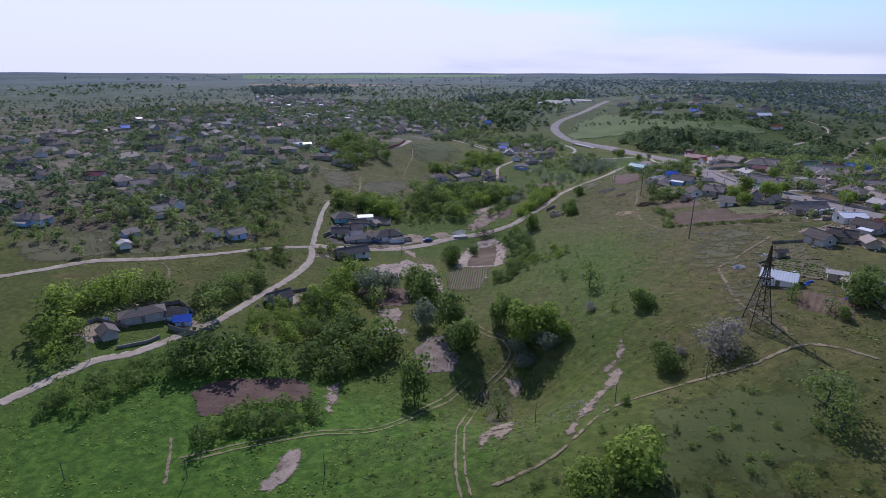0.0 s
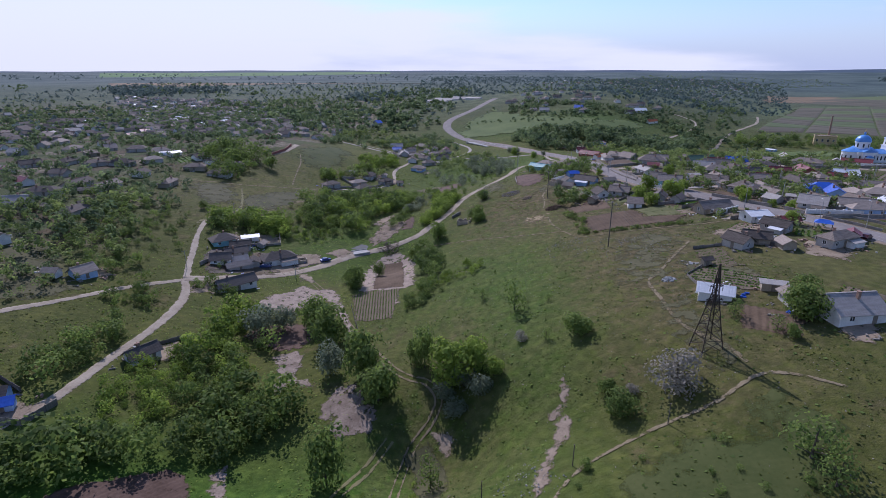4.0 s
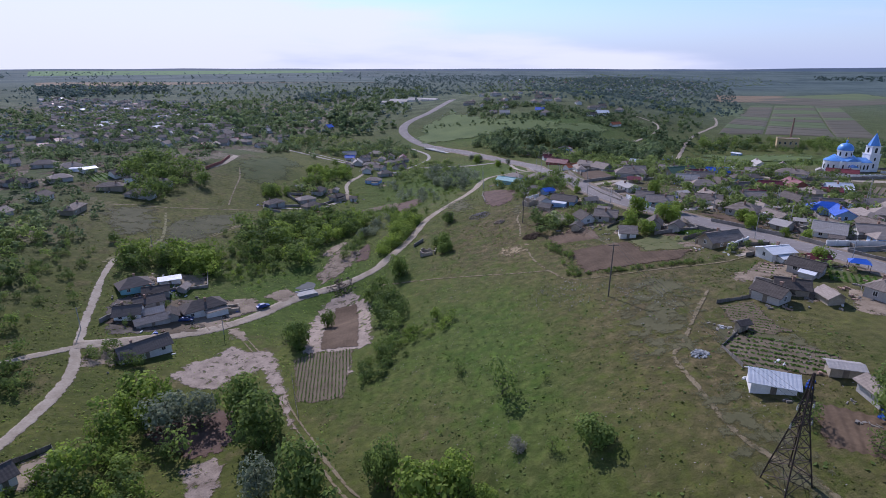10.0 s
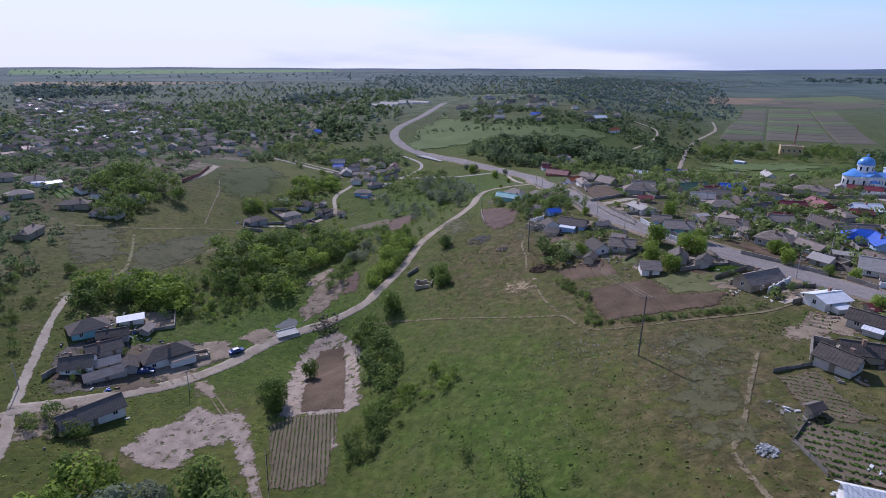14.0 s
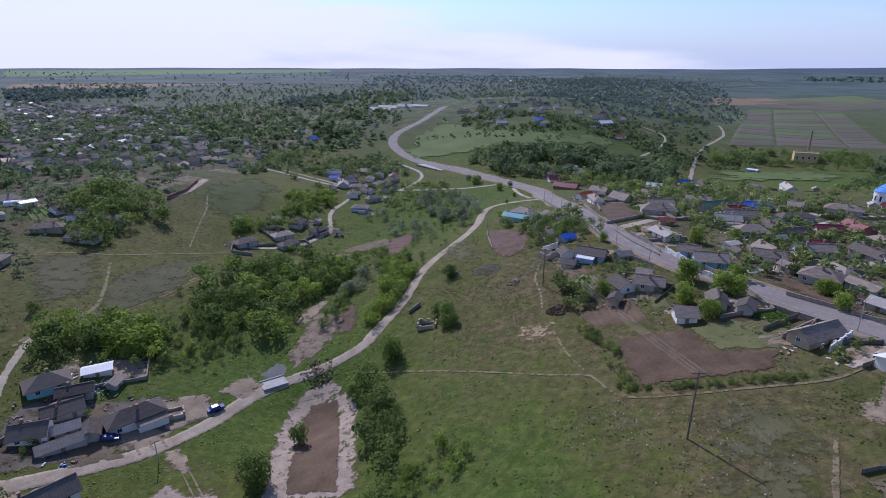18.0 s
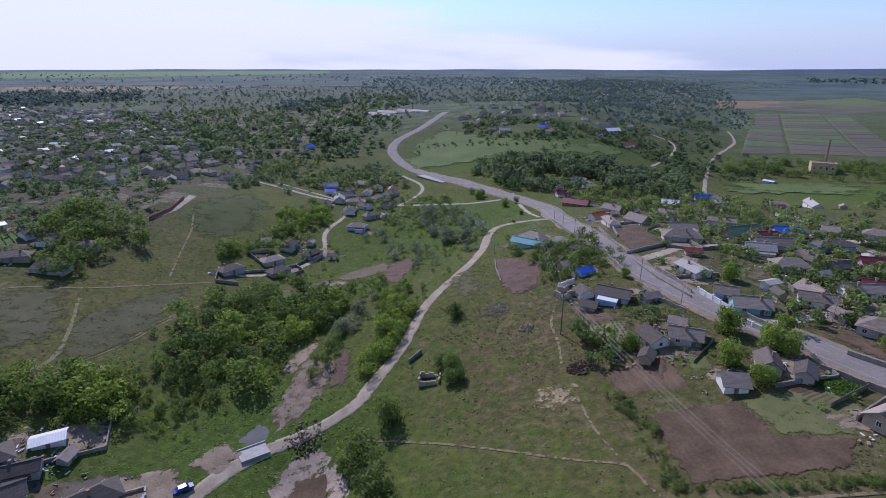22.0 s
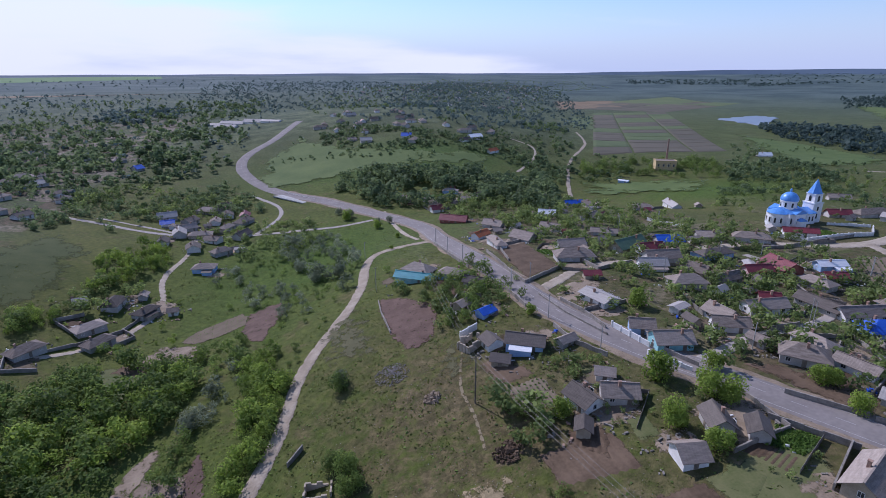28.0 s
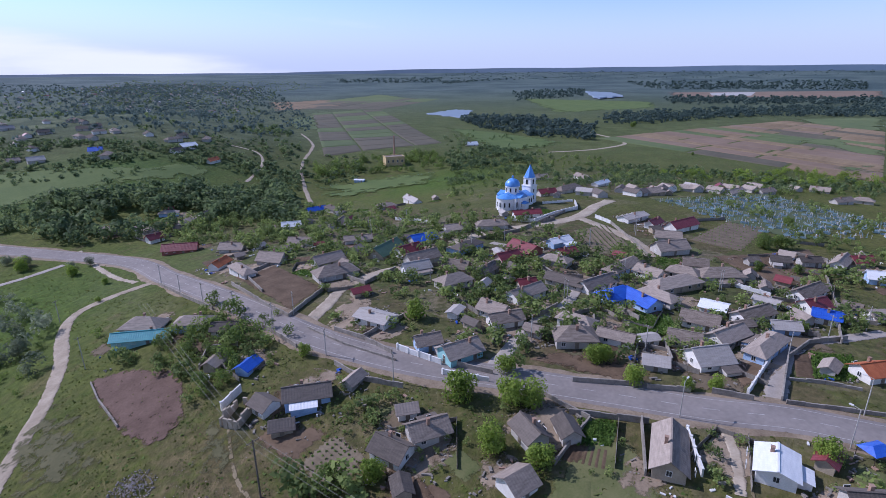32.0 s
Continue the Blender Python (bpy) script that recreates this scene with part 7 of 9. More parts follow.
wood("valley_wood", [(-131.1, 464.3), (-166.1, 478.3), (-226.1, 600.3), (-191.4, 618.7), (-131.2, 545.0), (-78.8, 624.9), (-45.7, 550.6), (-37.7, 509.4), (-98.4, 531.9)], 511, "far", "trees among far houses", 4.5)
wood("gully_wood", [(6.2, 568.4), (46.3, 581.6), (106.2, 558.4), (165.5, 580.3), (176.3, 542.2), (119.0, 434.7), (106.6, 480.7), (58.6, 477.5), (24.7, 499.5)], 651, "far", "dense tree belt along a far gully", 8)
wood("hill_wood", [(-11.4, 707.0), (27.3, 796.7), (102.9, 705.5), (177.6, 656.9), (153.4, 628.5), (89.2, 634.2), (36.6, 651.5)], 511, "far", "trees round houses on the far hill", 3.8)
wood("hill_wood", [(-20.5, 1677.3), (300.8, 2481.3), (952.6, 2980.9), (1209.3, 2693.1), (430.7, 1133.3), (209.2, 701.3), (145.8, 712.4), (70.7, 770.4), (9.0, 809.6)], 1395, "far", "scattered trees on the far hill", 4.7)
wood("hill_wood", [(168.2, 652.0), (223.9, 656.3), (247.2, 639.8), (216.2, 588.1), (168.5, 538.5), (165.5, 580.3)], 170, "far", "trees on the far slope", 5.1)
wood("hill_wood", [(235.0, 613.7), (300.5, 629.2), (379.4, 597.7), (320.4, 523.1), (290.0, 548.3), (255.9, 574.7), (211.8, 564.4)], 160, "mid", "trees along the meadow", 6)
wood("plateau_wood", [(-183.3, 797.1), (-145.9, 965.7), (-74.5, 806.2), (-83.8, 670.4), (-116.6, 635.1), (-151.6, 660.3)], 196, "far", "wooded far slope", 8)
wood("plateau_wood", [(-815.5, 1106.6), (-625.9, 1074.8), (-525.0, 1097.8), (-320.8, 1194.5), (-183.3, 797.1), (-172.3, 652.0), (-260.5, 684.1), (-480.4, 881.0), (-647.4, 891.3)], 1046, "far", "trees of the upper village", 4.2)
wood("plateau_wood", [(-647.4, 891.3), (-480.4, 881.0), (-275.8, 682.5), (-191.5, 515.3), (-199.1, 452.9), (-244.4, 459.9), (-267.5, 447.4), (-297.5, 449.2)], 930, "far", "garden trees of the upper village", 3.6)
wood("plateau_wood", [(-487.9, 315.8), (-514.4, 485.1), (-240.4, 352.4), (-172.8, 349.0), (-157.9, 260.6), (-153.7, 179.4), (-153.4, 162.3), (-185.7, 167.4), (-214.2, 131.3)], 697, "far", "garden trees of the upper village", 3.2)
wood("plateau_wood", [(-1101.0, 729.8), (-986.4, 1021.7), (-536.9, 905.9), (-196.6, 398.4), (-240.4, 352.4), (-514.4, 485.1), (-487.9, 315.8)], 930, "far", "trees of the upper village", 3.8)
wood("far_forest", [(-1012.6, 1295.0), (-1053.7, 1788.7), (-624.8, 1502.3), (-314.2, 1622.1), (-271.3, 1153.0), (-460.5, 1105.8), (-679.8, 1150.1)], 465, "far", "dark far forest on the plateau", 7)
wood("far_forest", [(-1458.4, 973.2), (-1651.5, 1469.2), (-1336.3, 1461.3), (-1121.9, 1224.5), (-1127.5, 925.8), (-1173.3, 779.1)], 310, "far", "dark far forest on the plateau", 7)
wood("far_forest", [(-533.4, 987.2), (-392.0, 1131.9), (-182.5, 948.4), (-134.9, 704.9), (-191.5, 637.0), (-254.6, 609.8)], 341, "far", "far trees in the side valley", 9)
wood("riverside_forest", [(740.2, 919.3), (860.8, 865.7), (787.2, 650.1), (632.2, 563.7), (621.9, 624.0), (649.7, 778.7)], 561, "poplar", "dark poplar forest by the river", 8.6)
wood("riverside_forest", [(956.9, 750.9), (1357.6, 598.4), (1582.4, 378.1), (1280.4, 337.6), (1123.0, 524.8), (802.0, 630.8)], 884, "poplar", "long dark belt of riverside forest", 8.6)
wood("riverside_forest", [(1668.8, 1537.3), (2012.8, 1431.5), (1613.9, 1184.0), (1282.0, 1196.4)], 272, "poplar", "dark block of riverside forest", 9.2)
wood("riverside_forest", [(1663.1, 932.7), (1951.0, 428.1), (1654.1, 387.8), (1385.4, 786.5)], 561, "poplar", "dark far forest belt", 9.2)
wood("riverside_forest", [(2773.6, 1647.6), (3271.0, 701.6), (2481.0, 526.0), (2162.7, 1191.5)], 561, "poplar", "dark far forest", 11.9)
wood("riverside_forest", [(3467.3, 3769.2), (4432.8, 2464.6), (4940.0, 845.7), (3963.2, 707.8), (3131.6, 1558.5), (2394.4, 2665.0)], 850, "poplar", "dark wooded far plain", 9)
wood("riverside_forest", [(2049.9, 2310.4), (2258.5, 2341.0), (2627.7, 2341.4), (2284.3, 2551.7)], 153, "poplar", "dark far tree row", 9.2)
wood("riverside_forest", [(1938.1, 3169.5), (2511.2, 2786.1), (2179.6, 2444.6), (1755.5, 2816.4)], 255, "poplar", "dark far forest", 10.6)
wood("scrub", [(240.2, 779.3), (363.7, 955.5), (338.1, 840.3), (267.7, 681.1), (226.1, 651.6), (207.9, 675.2)], 139, "far", "grey green scrub on the slope", 5)
wood("scrub", [(21.1, 684.4), (54.5, 616.1), (113.5, 585.7), (148.7, 565.5), (129.2, 523.0), (95.7, 524.3), (54.2, 527.4), (3.8, 550.5)], 651, "far", "dense trees filling the gully", 5)
wood("garden_trees", [(51.2, 493.9), (115.7, 515.3), (171.7, 470.0), (164.7, 369.8), (119.5, 322.9), (89.3, 346.0), (80.2, 413.8), (54.5, 438.4)], 237, "garden", "garden trees between village houses", 4.9)
wood("garden_trees", [(342.1, 551.5), (496.8, 552.1), (496.7, 468.7), (371.3, 353.2), (235.0, 329.1), (230.0, 355.3), (165.1, 369.0)], 260, "garden", "garden trees round the church", 3.6)
wood("garden_trees", [(408.4, 418.3), (465.0, 330.5), (504.5, 233.6), (438.2, 225.5), (363.2, 297.5), (290.8, 346.3)], 240, "garden", "garden trees along the cemetery", 3.6)
wood("garden_trees", [(165.1, 369.0), (177.2, 319.4), (168.6, 269.0), (157.5, 237.0), (115.4, 253.7), (84.1, 285.6)], 109, "garden", "garden trees between village houses", 4.3)
wood("garden_trees", [(227.3, 244.3), (262.9, 226.9), (248.0, 203.0), (178.1, 194.3), (176.0, 219.9)], 69, "garden", "garden trees between village houses", 4.3)
wood("garden_trees", [(105.3, 307.4), (113.4, 272.6), (115.1, 241.7), (90.9, 229.4), (63.7, 252.1), (61.3, 262.1)], 58, "garden", "garden trees between village houses", 3.9)
wood("garden_trees", [(115.1, 241.7), (159.8, 206.3), (150.2, 190.9), (133.9, 209.4), (104.5, 207.9), (98.5, 223.9)], 49, "garden", "garden trees between village houses", 3.7)
wood("garden_trees", [(40.6, 348.1), (49.3, 313.7), (41.8, 296.1), (33.4, 296.3), (17.6, 295.2), (18.1, 305.9), (20.4, 329.6)], 55, "mid", "green thicket between the gardens", 4)
wood("garden_trees", [(41.6, 278.3), (48.0, 255.9), (41.6, 254.5), (35.1, 257.5), (34.7, 265.0)], 37, "garden", "garden trees near the main road", 2.6)
wood("cemetery_trees", [(269.2, 306.8), (376.9, 283.0), (330.4, 212.8), (292.3, 208.4), (246.4, 237.7)], 45, "garden", "small trees among the graves", 4)
wood("meadow_bushes", [(-39.4, 445.2), (-3.3, 445.0), (3.1, 394.6), (-8.2, 354.8), (-18.2, 381.1)], 50, "silver", "willows and bushes on the green meadow", 6)
wood("meadow_bushes", [(-108.7, 316.8), (-87.8, 342.8), (-65.8, 320.6), (-79.8, 295.6), (-96.4, 287.9)], 60, "mid", "dense green trees along the creek", 6)
wood("right_trees", [(17.4, 262.8), (30.1, 264.0), (35.7, 248.2), (24.8, 238.8), (15.4, 241.0)], 25, "garden", "garden trees by the hill houses", 4.5)
wood("slope_scrub", [(-185.1, 188.7), (-207.1, 239.3), (-195.5, 272.5), (-160.4, 239.5), (-134.9, 193.2), (-136.7, 176.6), (-149.3, 170.3), (-175.6, 196.5)], 110, "mid", "bushes on the slope above the junction", 3.5)
wood("slope_scrub", [(-216.9, 169.3), (-213.1, 190.7), (-204.1, 211.7), (-180.9, 192.1), (-176.1, 163.0), (-192.2, 148.5)], 70, "garden", "garden trees on the slope", 3.5)
wood("hill_scrub", [(-186.5, 240.4), (-183.1, 265.7), (-139.7, 240.9), (-128.3, 214.6), (-138.5, 197.4), (-142.2, 185.0)], 70, "mid", "bushes on the dry slope", 2.6)
wood("creek_scrub", [(-107.5, 257.5), (-89.3, 259.3), (-74.8, 253.1), (-85.2, 237.7), (-95.7, 235.1)], 40, "light", "low green plants on the creek flat", 1.6)
wood("hill_bushes", [(-65.2, 240.2), (-17.5, 211.3), (-2.7, 175.3), (-18.2, 170.4), (-42.4, 196.4)], 12, "mid", "small bushes on the grassy hill", 1.2)
wood("hill_bushes", [(-30.3, 191.8), (8.4, 161.2), (7.3, 130.1), (-15.4, 136.8)], 18, "mid", "small weeds on the grassy hill", 0.7)
wood("slope_weeds", [(-12.5, 67.9), (-3.4, 82.1), (16.0, 94.3), (42.4, 99.1), (38.1, 71.9), (-1.9, 65.6)], 60, "mid", "weeds and small bushes on the slope", 1.2)
wood("slope_weeds", [(-42.7, 63.5), (-41.3, 94.9), (-23.4, 110.2), (-17.6, 66.5)], 40, "light", "weeds in the lush meadow", 1)
wood("garden_trees", [(121.1, 323.6), (141.3, 293.0), (127.5, 240.9), (86.1, 226.9), (62.5, 251.1), (59.0, 259.7)], 109, "garden", "garden trees between village houses", 3.5)
wood("garden_trees", [(137.7, 253.2), (201.3, 214.5), (198.7, 196.9), (150.2, 190.9), (131.3, 208.7), (102.8, 207.4), (96.9, 223.1)], 109, "garden", "garden trees between village houses", 3.0)
wood("garden_trees", [(180.5, 384.9), (177.2, 319.4), (186.1, 277.9), (187.6, 240.1), (144.0, 225.6), (84.1, 285.6)], 189, "garden", "garden trees between village houses", 3.7)
wood("garden_trees", [(64.7, 508.1), (124.7, 481.6), (153.0, 357.6), (83.8, 285.9), (70.1, 317.2), (71.8, 402.7)], 264, "garden", "garden trees between village houses", 3.9)
wood("garden_trees", [(59.5, 396.5), (93.6, 352.5), (105.3, 307.4), (61.3, 262.1), (52.6, 295.0)], 65, "garden", "garden trees beside the main road", 2.6)
wood("garden_trees", [(7.6, 395.9), (14.6, 349.4), (34.5, 332.6), (31.4, 304.8), (17.7, 291.0), (18.1, 311.3), (11.2, 336.2)], 55, "mid", "green thicket round the gardens", 2.6)
wood("garden_trees", [(33.0, 274.2), (41.1, 260.2), (42.2, 242.5), (34.2, 234.2), (28.4, 248.5), (21.2, 255.1)], 65, "garden", "garden bushes between plots", 1.2)
wood("garden_trees", [(51.3, 251.7), (65.5, 229.2), (70.4, 216.6), (55.6, 209.9), (34.5, 234.5)], 39, "garden", "garden bushes between plots", 1.6)
wood("garden_trees", [(74.4, 210.4), (78.7, 202.6), (93.5, 183.8), (79.4, 181.9), (60.2, 204.4)], 23, "garden", "garden bushes behind the sheds", 2.6)
wood("upper_trees", [(-868.4, 571.8), (-748.7, 771.6), (-331.2, 556.7), (-187.1, 378.7), (-157.9, 260.6), (-157.8, 184.6), (-197.1, 178.7), (-220.0, 135.4)], 930, "far", "garden trees of the upper village", 3.1)
wood("upper_trees", [(-582.9, 808.9), (-423.8, 784.5), (-247.6, 618.4), (-179.2, 485.4), (-193.0, 440.7), (-235.5, 445.8), (-258.5, 434.8), (-288.1, 437.3)], 382, "far", "garden trees of the upper village", 3.4)
wood("far_woods", [(-341.3, 1136.4), (-255.9, 1516.5), (-84.1, 1528.1), (-80.8, 1038.0), (-163.1, 956.6)], 403, "far", "far wooded valley side", 8)
wood("hill_wood", [(75.3, 1873.3), (862.5, 3373.9), (1660.5, 3208.2), (1494.2, 2581.9), (1038.1, 2207.6), (430.7, 1133.3), (453.8, 1496.9), (87.7, 898.8)], 1550, "far", "trees of the far hill village", 5.1)
wood("plain_bushes", [(569.9, 786.2), (638.9, 752.6), (524.1, 528.7), (347.0, 462.8), (359.7, 569.6)], 124, "far", "bushes at the edge of the plain", 5)
wood("plain_bushes", [(427.3, 378.8), (555.3, 313.9), (549.5, 239.4), (504.5, 233.6), (424.8, 317.4)], 120, "light", "bright green trees along the village edge", 5)
wood("upper_trees", [(-678.3, 544.5), (-786.4, 787.3), (-630.5, 937.9), (-329.4, 858.5), (-174.2, 400.9), (-182.8, 313.4), (-149.1, 222.6), (-161.0, 192.8), (-212.2, 165.4)], 2325, "far", "dense garden trees of the upper village", 5.1)
wood("upper_trees", [(-576.5, 756.6), (-556.0, 903.2), (-351.8, 907.5), (-179.3, 761.2), (-173.4, 594.4), (-203.9, 437.8), (-200.5, 356.2), (-249.3, 349.0)], 1395, "far", "dense garden trees of the upper village", 5.1)
wood("slope_scrub", [(-206.5, 160.5), (-203.4, 239.0), (-178.7, 259.2), (-141.9, 211.0), (-142.6, 178.1), (-158.1, 141.5), (-176.6, 135.0)], 130, "garden", "green trees on the valley flank", 5)
wood("meadow_bushes", [(-132.4, 399.7), (-109.6, 421.3), (-74.4, 397.2), (-70.4, 354.6), (-80.4, 324.5), (-95.2, 331.3)], 60, "light", "bright low bushes on the creek meadow", 1.6)
wood("orchard_thicket", [(5.9, 339.5), (26.8, 332.9), (42.3, 325.3), (37.6, 295.9), (30.1, 287.6), (26.3, 303.9), (14.0, 297.3), (14.6, 310.3)], 70, "garden", "overgrown orchard trees between terraces", 3.4)
wood("edge_trees", [(427.1, 469.4), (506.8, 366.9), (523.6, 236.0), (450.6, 227.0), (366.9, 315.4), (283.5, 375.1)], 660, "far", "garden trees at the edge of the plain", 4.2)
wood("edge_trees", [(367.4, 572.6), (491.9, 619.2), (406.9, 481.5), (298.7, 385.0), (287.3, 447.9), (258.9, 462.1)], 543, "far", "trees behind the church", 4.6)
wood("roadside_hedge", [(-43.8, 322.1), (-34.2, 320.2), (-30.9, 304.9), (-31.7, 290.9), (-35.6, 277.2), (-40.5, 260.8), (-44.7, 262.7), (-40.6, 282.8)], 130, "light", "bright green hedge along the dirt road", 3.8)
wood("creek_wood", [(-99.7, 303.6), (-77.8, 308.2), (-71.1, 337.4), (-57.3, 333.9), (-57.3, 306.1), (-61.8, 293.3), (-69.3, 283.7), (-84.1, 275.9), (-92.7, 279.3)], 50, "light", "dense green trees along the creek", 5)
wood("creek_wood", [(-58.3, 300.6), (-48.0, 316.9), (-47.7, 337.0), (-41.9, 312.9), (-49.2, 292.4), (-55.5, 284.3)], 40, "silver", "grey green willows along the creek", 4)
wood("hamlet_trees", [(-118.5, 417.2), (-96.7, 460.5), (-86.9, 436.7), (-93.5, 412.8), (-107.7, 399.4)], 36, "light", "bright green trees behind the creek houses", 3.8)
wood("hamlet_trees", [(-131.2, 372.0), (-120.9, 386.3), (-110.3, 372.6), (-123.0, 356.7)], 30, "light", "bright green trees beside the creek houses", 3.6)
wood("slope_scrub", [(-214.2, 131.3), (-196.9, 158.7), (-151.5, 191.5), (-127.5, 180.7), (-155.1, 139.2), (-182.3, 108.8)], 55, "garden", "scrub trees on the bank", 3.4)
wood("upper_trees", [(-342.1, 218.3), (-296.8, 238.6), (-209.0, 193.8), (-191.5, 153.9), (-214.2, 131.3)], 110, "far", "garden trees of the upper village", 4.6)
wood("upper_trees", [(-235.6, 248.4), (-199.2, 302.8), (-152.2, 250.8), (-158.8, 193.5), (-176.4, 185.8)], 60, "far", "garden trees of the upper village", 4.6)
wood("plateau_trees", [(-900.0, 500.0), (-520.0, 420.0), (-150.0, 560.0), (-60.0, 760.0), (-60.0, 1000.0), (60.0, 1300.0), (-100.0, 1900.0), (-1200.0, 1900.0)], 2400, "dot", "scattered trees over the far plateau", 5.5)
# the blue of these forests is haze put into their leaves
wood("far_woods", [(-811.8, 1097.5), (-1030.6, 1378.0), (-1019.1, 1469.0), (-832.8, 1390.5), (-757.9, 1469.6), (-673.1, 1321.8), (-737.7, 1219.3), (-761.4, 1111.2)], 620, "dot", "far forest in a side valley of the plateau, coloured bluish for haze", 10)
wood("far_woods", [(-341.2, 1142.3), (-361.5, 1288.2), (-266.4, 1424.3), (-219.6, 1340.9), (-222.7, 1187.7), (-262.8, 1081.1)], 330, "dot", "forest on a far slope, coloured bluish for haze", 9)
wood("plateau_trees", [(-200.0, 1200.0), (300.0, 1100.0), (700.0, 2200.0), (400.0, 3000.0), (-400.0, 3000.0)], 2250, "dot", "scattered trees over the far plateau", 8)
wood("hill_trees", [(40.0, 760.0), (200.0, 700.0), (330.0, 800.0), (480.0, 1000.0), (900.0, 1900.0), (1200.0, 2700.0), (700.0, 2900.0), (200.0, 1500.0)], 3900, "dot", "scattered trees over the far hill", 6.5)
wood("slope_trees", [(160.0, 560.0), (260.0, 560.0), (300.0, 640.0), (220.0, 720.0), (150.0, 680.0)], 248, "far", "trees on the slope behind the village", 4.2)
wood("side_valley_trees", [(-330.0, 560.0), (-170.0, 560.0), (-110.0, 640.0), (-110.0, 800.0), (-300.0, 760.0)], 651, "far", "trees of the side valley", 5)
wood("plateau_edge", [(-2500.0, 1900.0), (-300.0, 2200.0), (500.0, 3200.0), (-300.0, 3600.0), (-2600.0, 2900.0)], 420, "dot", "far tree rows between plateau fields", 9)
wood("lower_wood", [(-74.1, 71.6), (-74.5, 77.9), (-68.7, 82.7), (-62.0, 87.9), (-55.9, 87.0), (-53.2, 80.2), (-60.0, 75.7), (-67.1, 68.0), (-72.0, 66.5)], 90, "mid", "low wood at the edge of a ploughed plot", 3.6)
wood("big_wood", [(-96.1, 85.6), (-70.0, 101.0), (-61.2, 105.5), (-52.8, 116.0), (-53.9, 125.4), (-69.0, 121.5), (-75.4, 110.7), (-82.9, 107.5), (-91.4, 101.7), (-97.9, 91.0)], 130, "mid", "dense dark green wood in the valley", 6.4)
wood("big_wood", [(-97.6, 103.8), (-92.1, 116.8), (-86.0, 136.8), (-84.7, 150.0), (-76.6, 146.7), (-62.4, 125.6), (-67.6, 118.9), (-75.4, 110.7), (-88.5, 106.3)], 34, "light", "bright green bushes and saplings in the valley", 3.0)
wood("big_wood", [(-92.4, 138.0), (-90.5, 152.0), (-91.1, 168.9), (-84.7, 172.9), (-78.0, 166.0), (-81.0, 158.0), (-80.0, 146.0), (-84.0, 136.0)], 70, "light", "dense bright green bushes in the valley", 5.4)
wood("big_wood", [(-81.4, 117.9), (-87.4, 131.7), (-72.0, 150.0), (-67.0, 146.0), (-68.4, 136.3), (-63.4, 124.3), (-59.3, 114.8)], 46, "mid", "dense green bushes in the valley", 4.6)
wood("big_wood", [(-99.7, 120.5), (-99.7, 131.8), (-89.0, 141.1), (-82.1, 134.7), (-81.4, 115.9), (-94.0, 114.0)], 70, "light", "low green scrub below the lane", 2.6)
wood("road_hedge", [(-118.2, 119.1), (-120.8, 126.4), (-117.1, 147.5), (-108.8, 147.8), (-107.8, 129.4), (-109.9, 118.9)], 50, "mid", "green bushes beside the lane", 4.4)
wood("road_hedge", [(-131.5, 111.0), (-124.7, 119.6), (-122.4, 125.8), (-140.6, 117.1), (-148.1, 100.7), (-146.7, 92.9), (-139.5, 94.1), (-137.0, 104.0)], 60, "light", "bright green trees beside a road", 6.4)
wood("road_hedge", [(-124.9, 76.6), (-121.2, 84.6), (-130.4, 92.8), (-136.5, 86.1)], 18, "light", "bright green trees by the farm yard", 5.6)
wood("road_hedge", [(-113.8, 66.3), (-111.8, 74.7), (-108.6, 89.4), (-100.8, 95.7), (-92.9, 88.8), (-99.5, 79.6), (-100.4, 68.5), (-105.6, 60.6)], 70, "mid", "overgrown green bank below the road", 3.2)
wood("road_hedge", [(-122.0, 150.0), (-134.0, 166.0), (-126.0, 180.0), (-116.0, 168.0), (-113.0, 156.0)], 24, "mid", "bushes by the junction", 3.4)
wood("field_hedge", [(-46.0, 233.9), (-39.3, 235.7), (-29.7, 218.0), (-27.3, 194.0), (-33.8, 193.3), (-37.2, 207.1), (-39.5, 222.0)], 60, "mid", "dense hedge beside the ploughed plot", 5.0)
wood("field_hedge", [(-37.0, 175.7), (-33.6, 187.1), (-28.0, 189.8), (-29.0, 177.8), (-31.3, 168.3), (-36.0, 165.4)], 40, "mid", "low bushes beside the vegetable plot", 3.0)
wood("field_hedge", [(-28.9, 192.9), (-19.6, 200.1), (-12.5, 194.5), (-16.6, 188.1), (-27.0, 184.7)], 34, "light", "bright bushes on the foot of the hill", 2.4)
wood("field_hedge", [(20.3, 201.8), (37.6, 197.2), (52.5, 196.7), (60.0, 197.5), (60.0, 196.3), (52.5, 195.0), (37.6, 195.6), (20.8, 199.8)], 110, "mid", "low dark hedge along the field", 1.1)
wood("field_hedge", [(17.3, 229.8), (20.5, 217.7), (19.6, 207.7), (19.3, 201.5), (22.8, 200.5), (23.1, 207.7), (23.8, 218.0), (21.3, 229.8)], 70, "mid", "overgrown hedge beside the field", 1.4)
wood("hamlet_trees", [(-117.7, 252.4), (-116.5, 261.2), (-106.8, 257.3), (-101.8, 242.2), (-115.2, 239.0), (-120.1, 243.1)], 30, "light", "bright green trees beside the hamlet", 5.6)
wood("creek_scrub", [(-112.8, 229.6), (-122.8, 249.3), (-115.8, 260.4), (-98.9, 269.1), (-81.1, 273.7), (-73.4, 261.1), (-84.5, 247.7), (-96.9, 237.5), (-103.2, 231.3)], 42, "mid", "dark green bushes on the creek flat", 2.8)
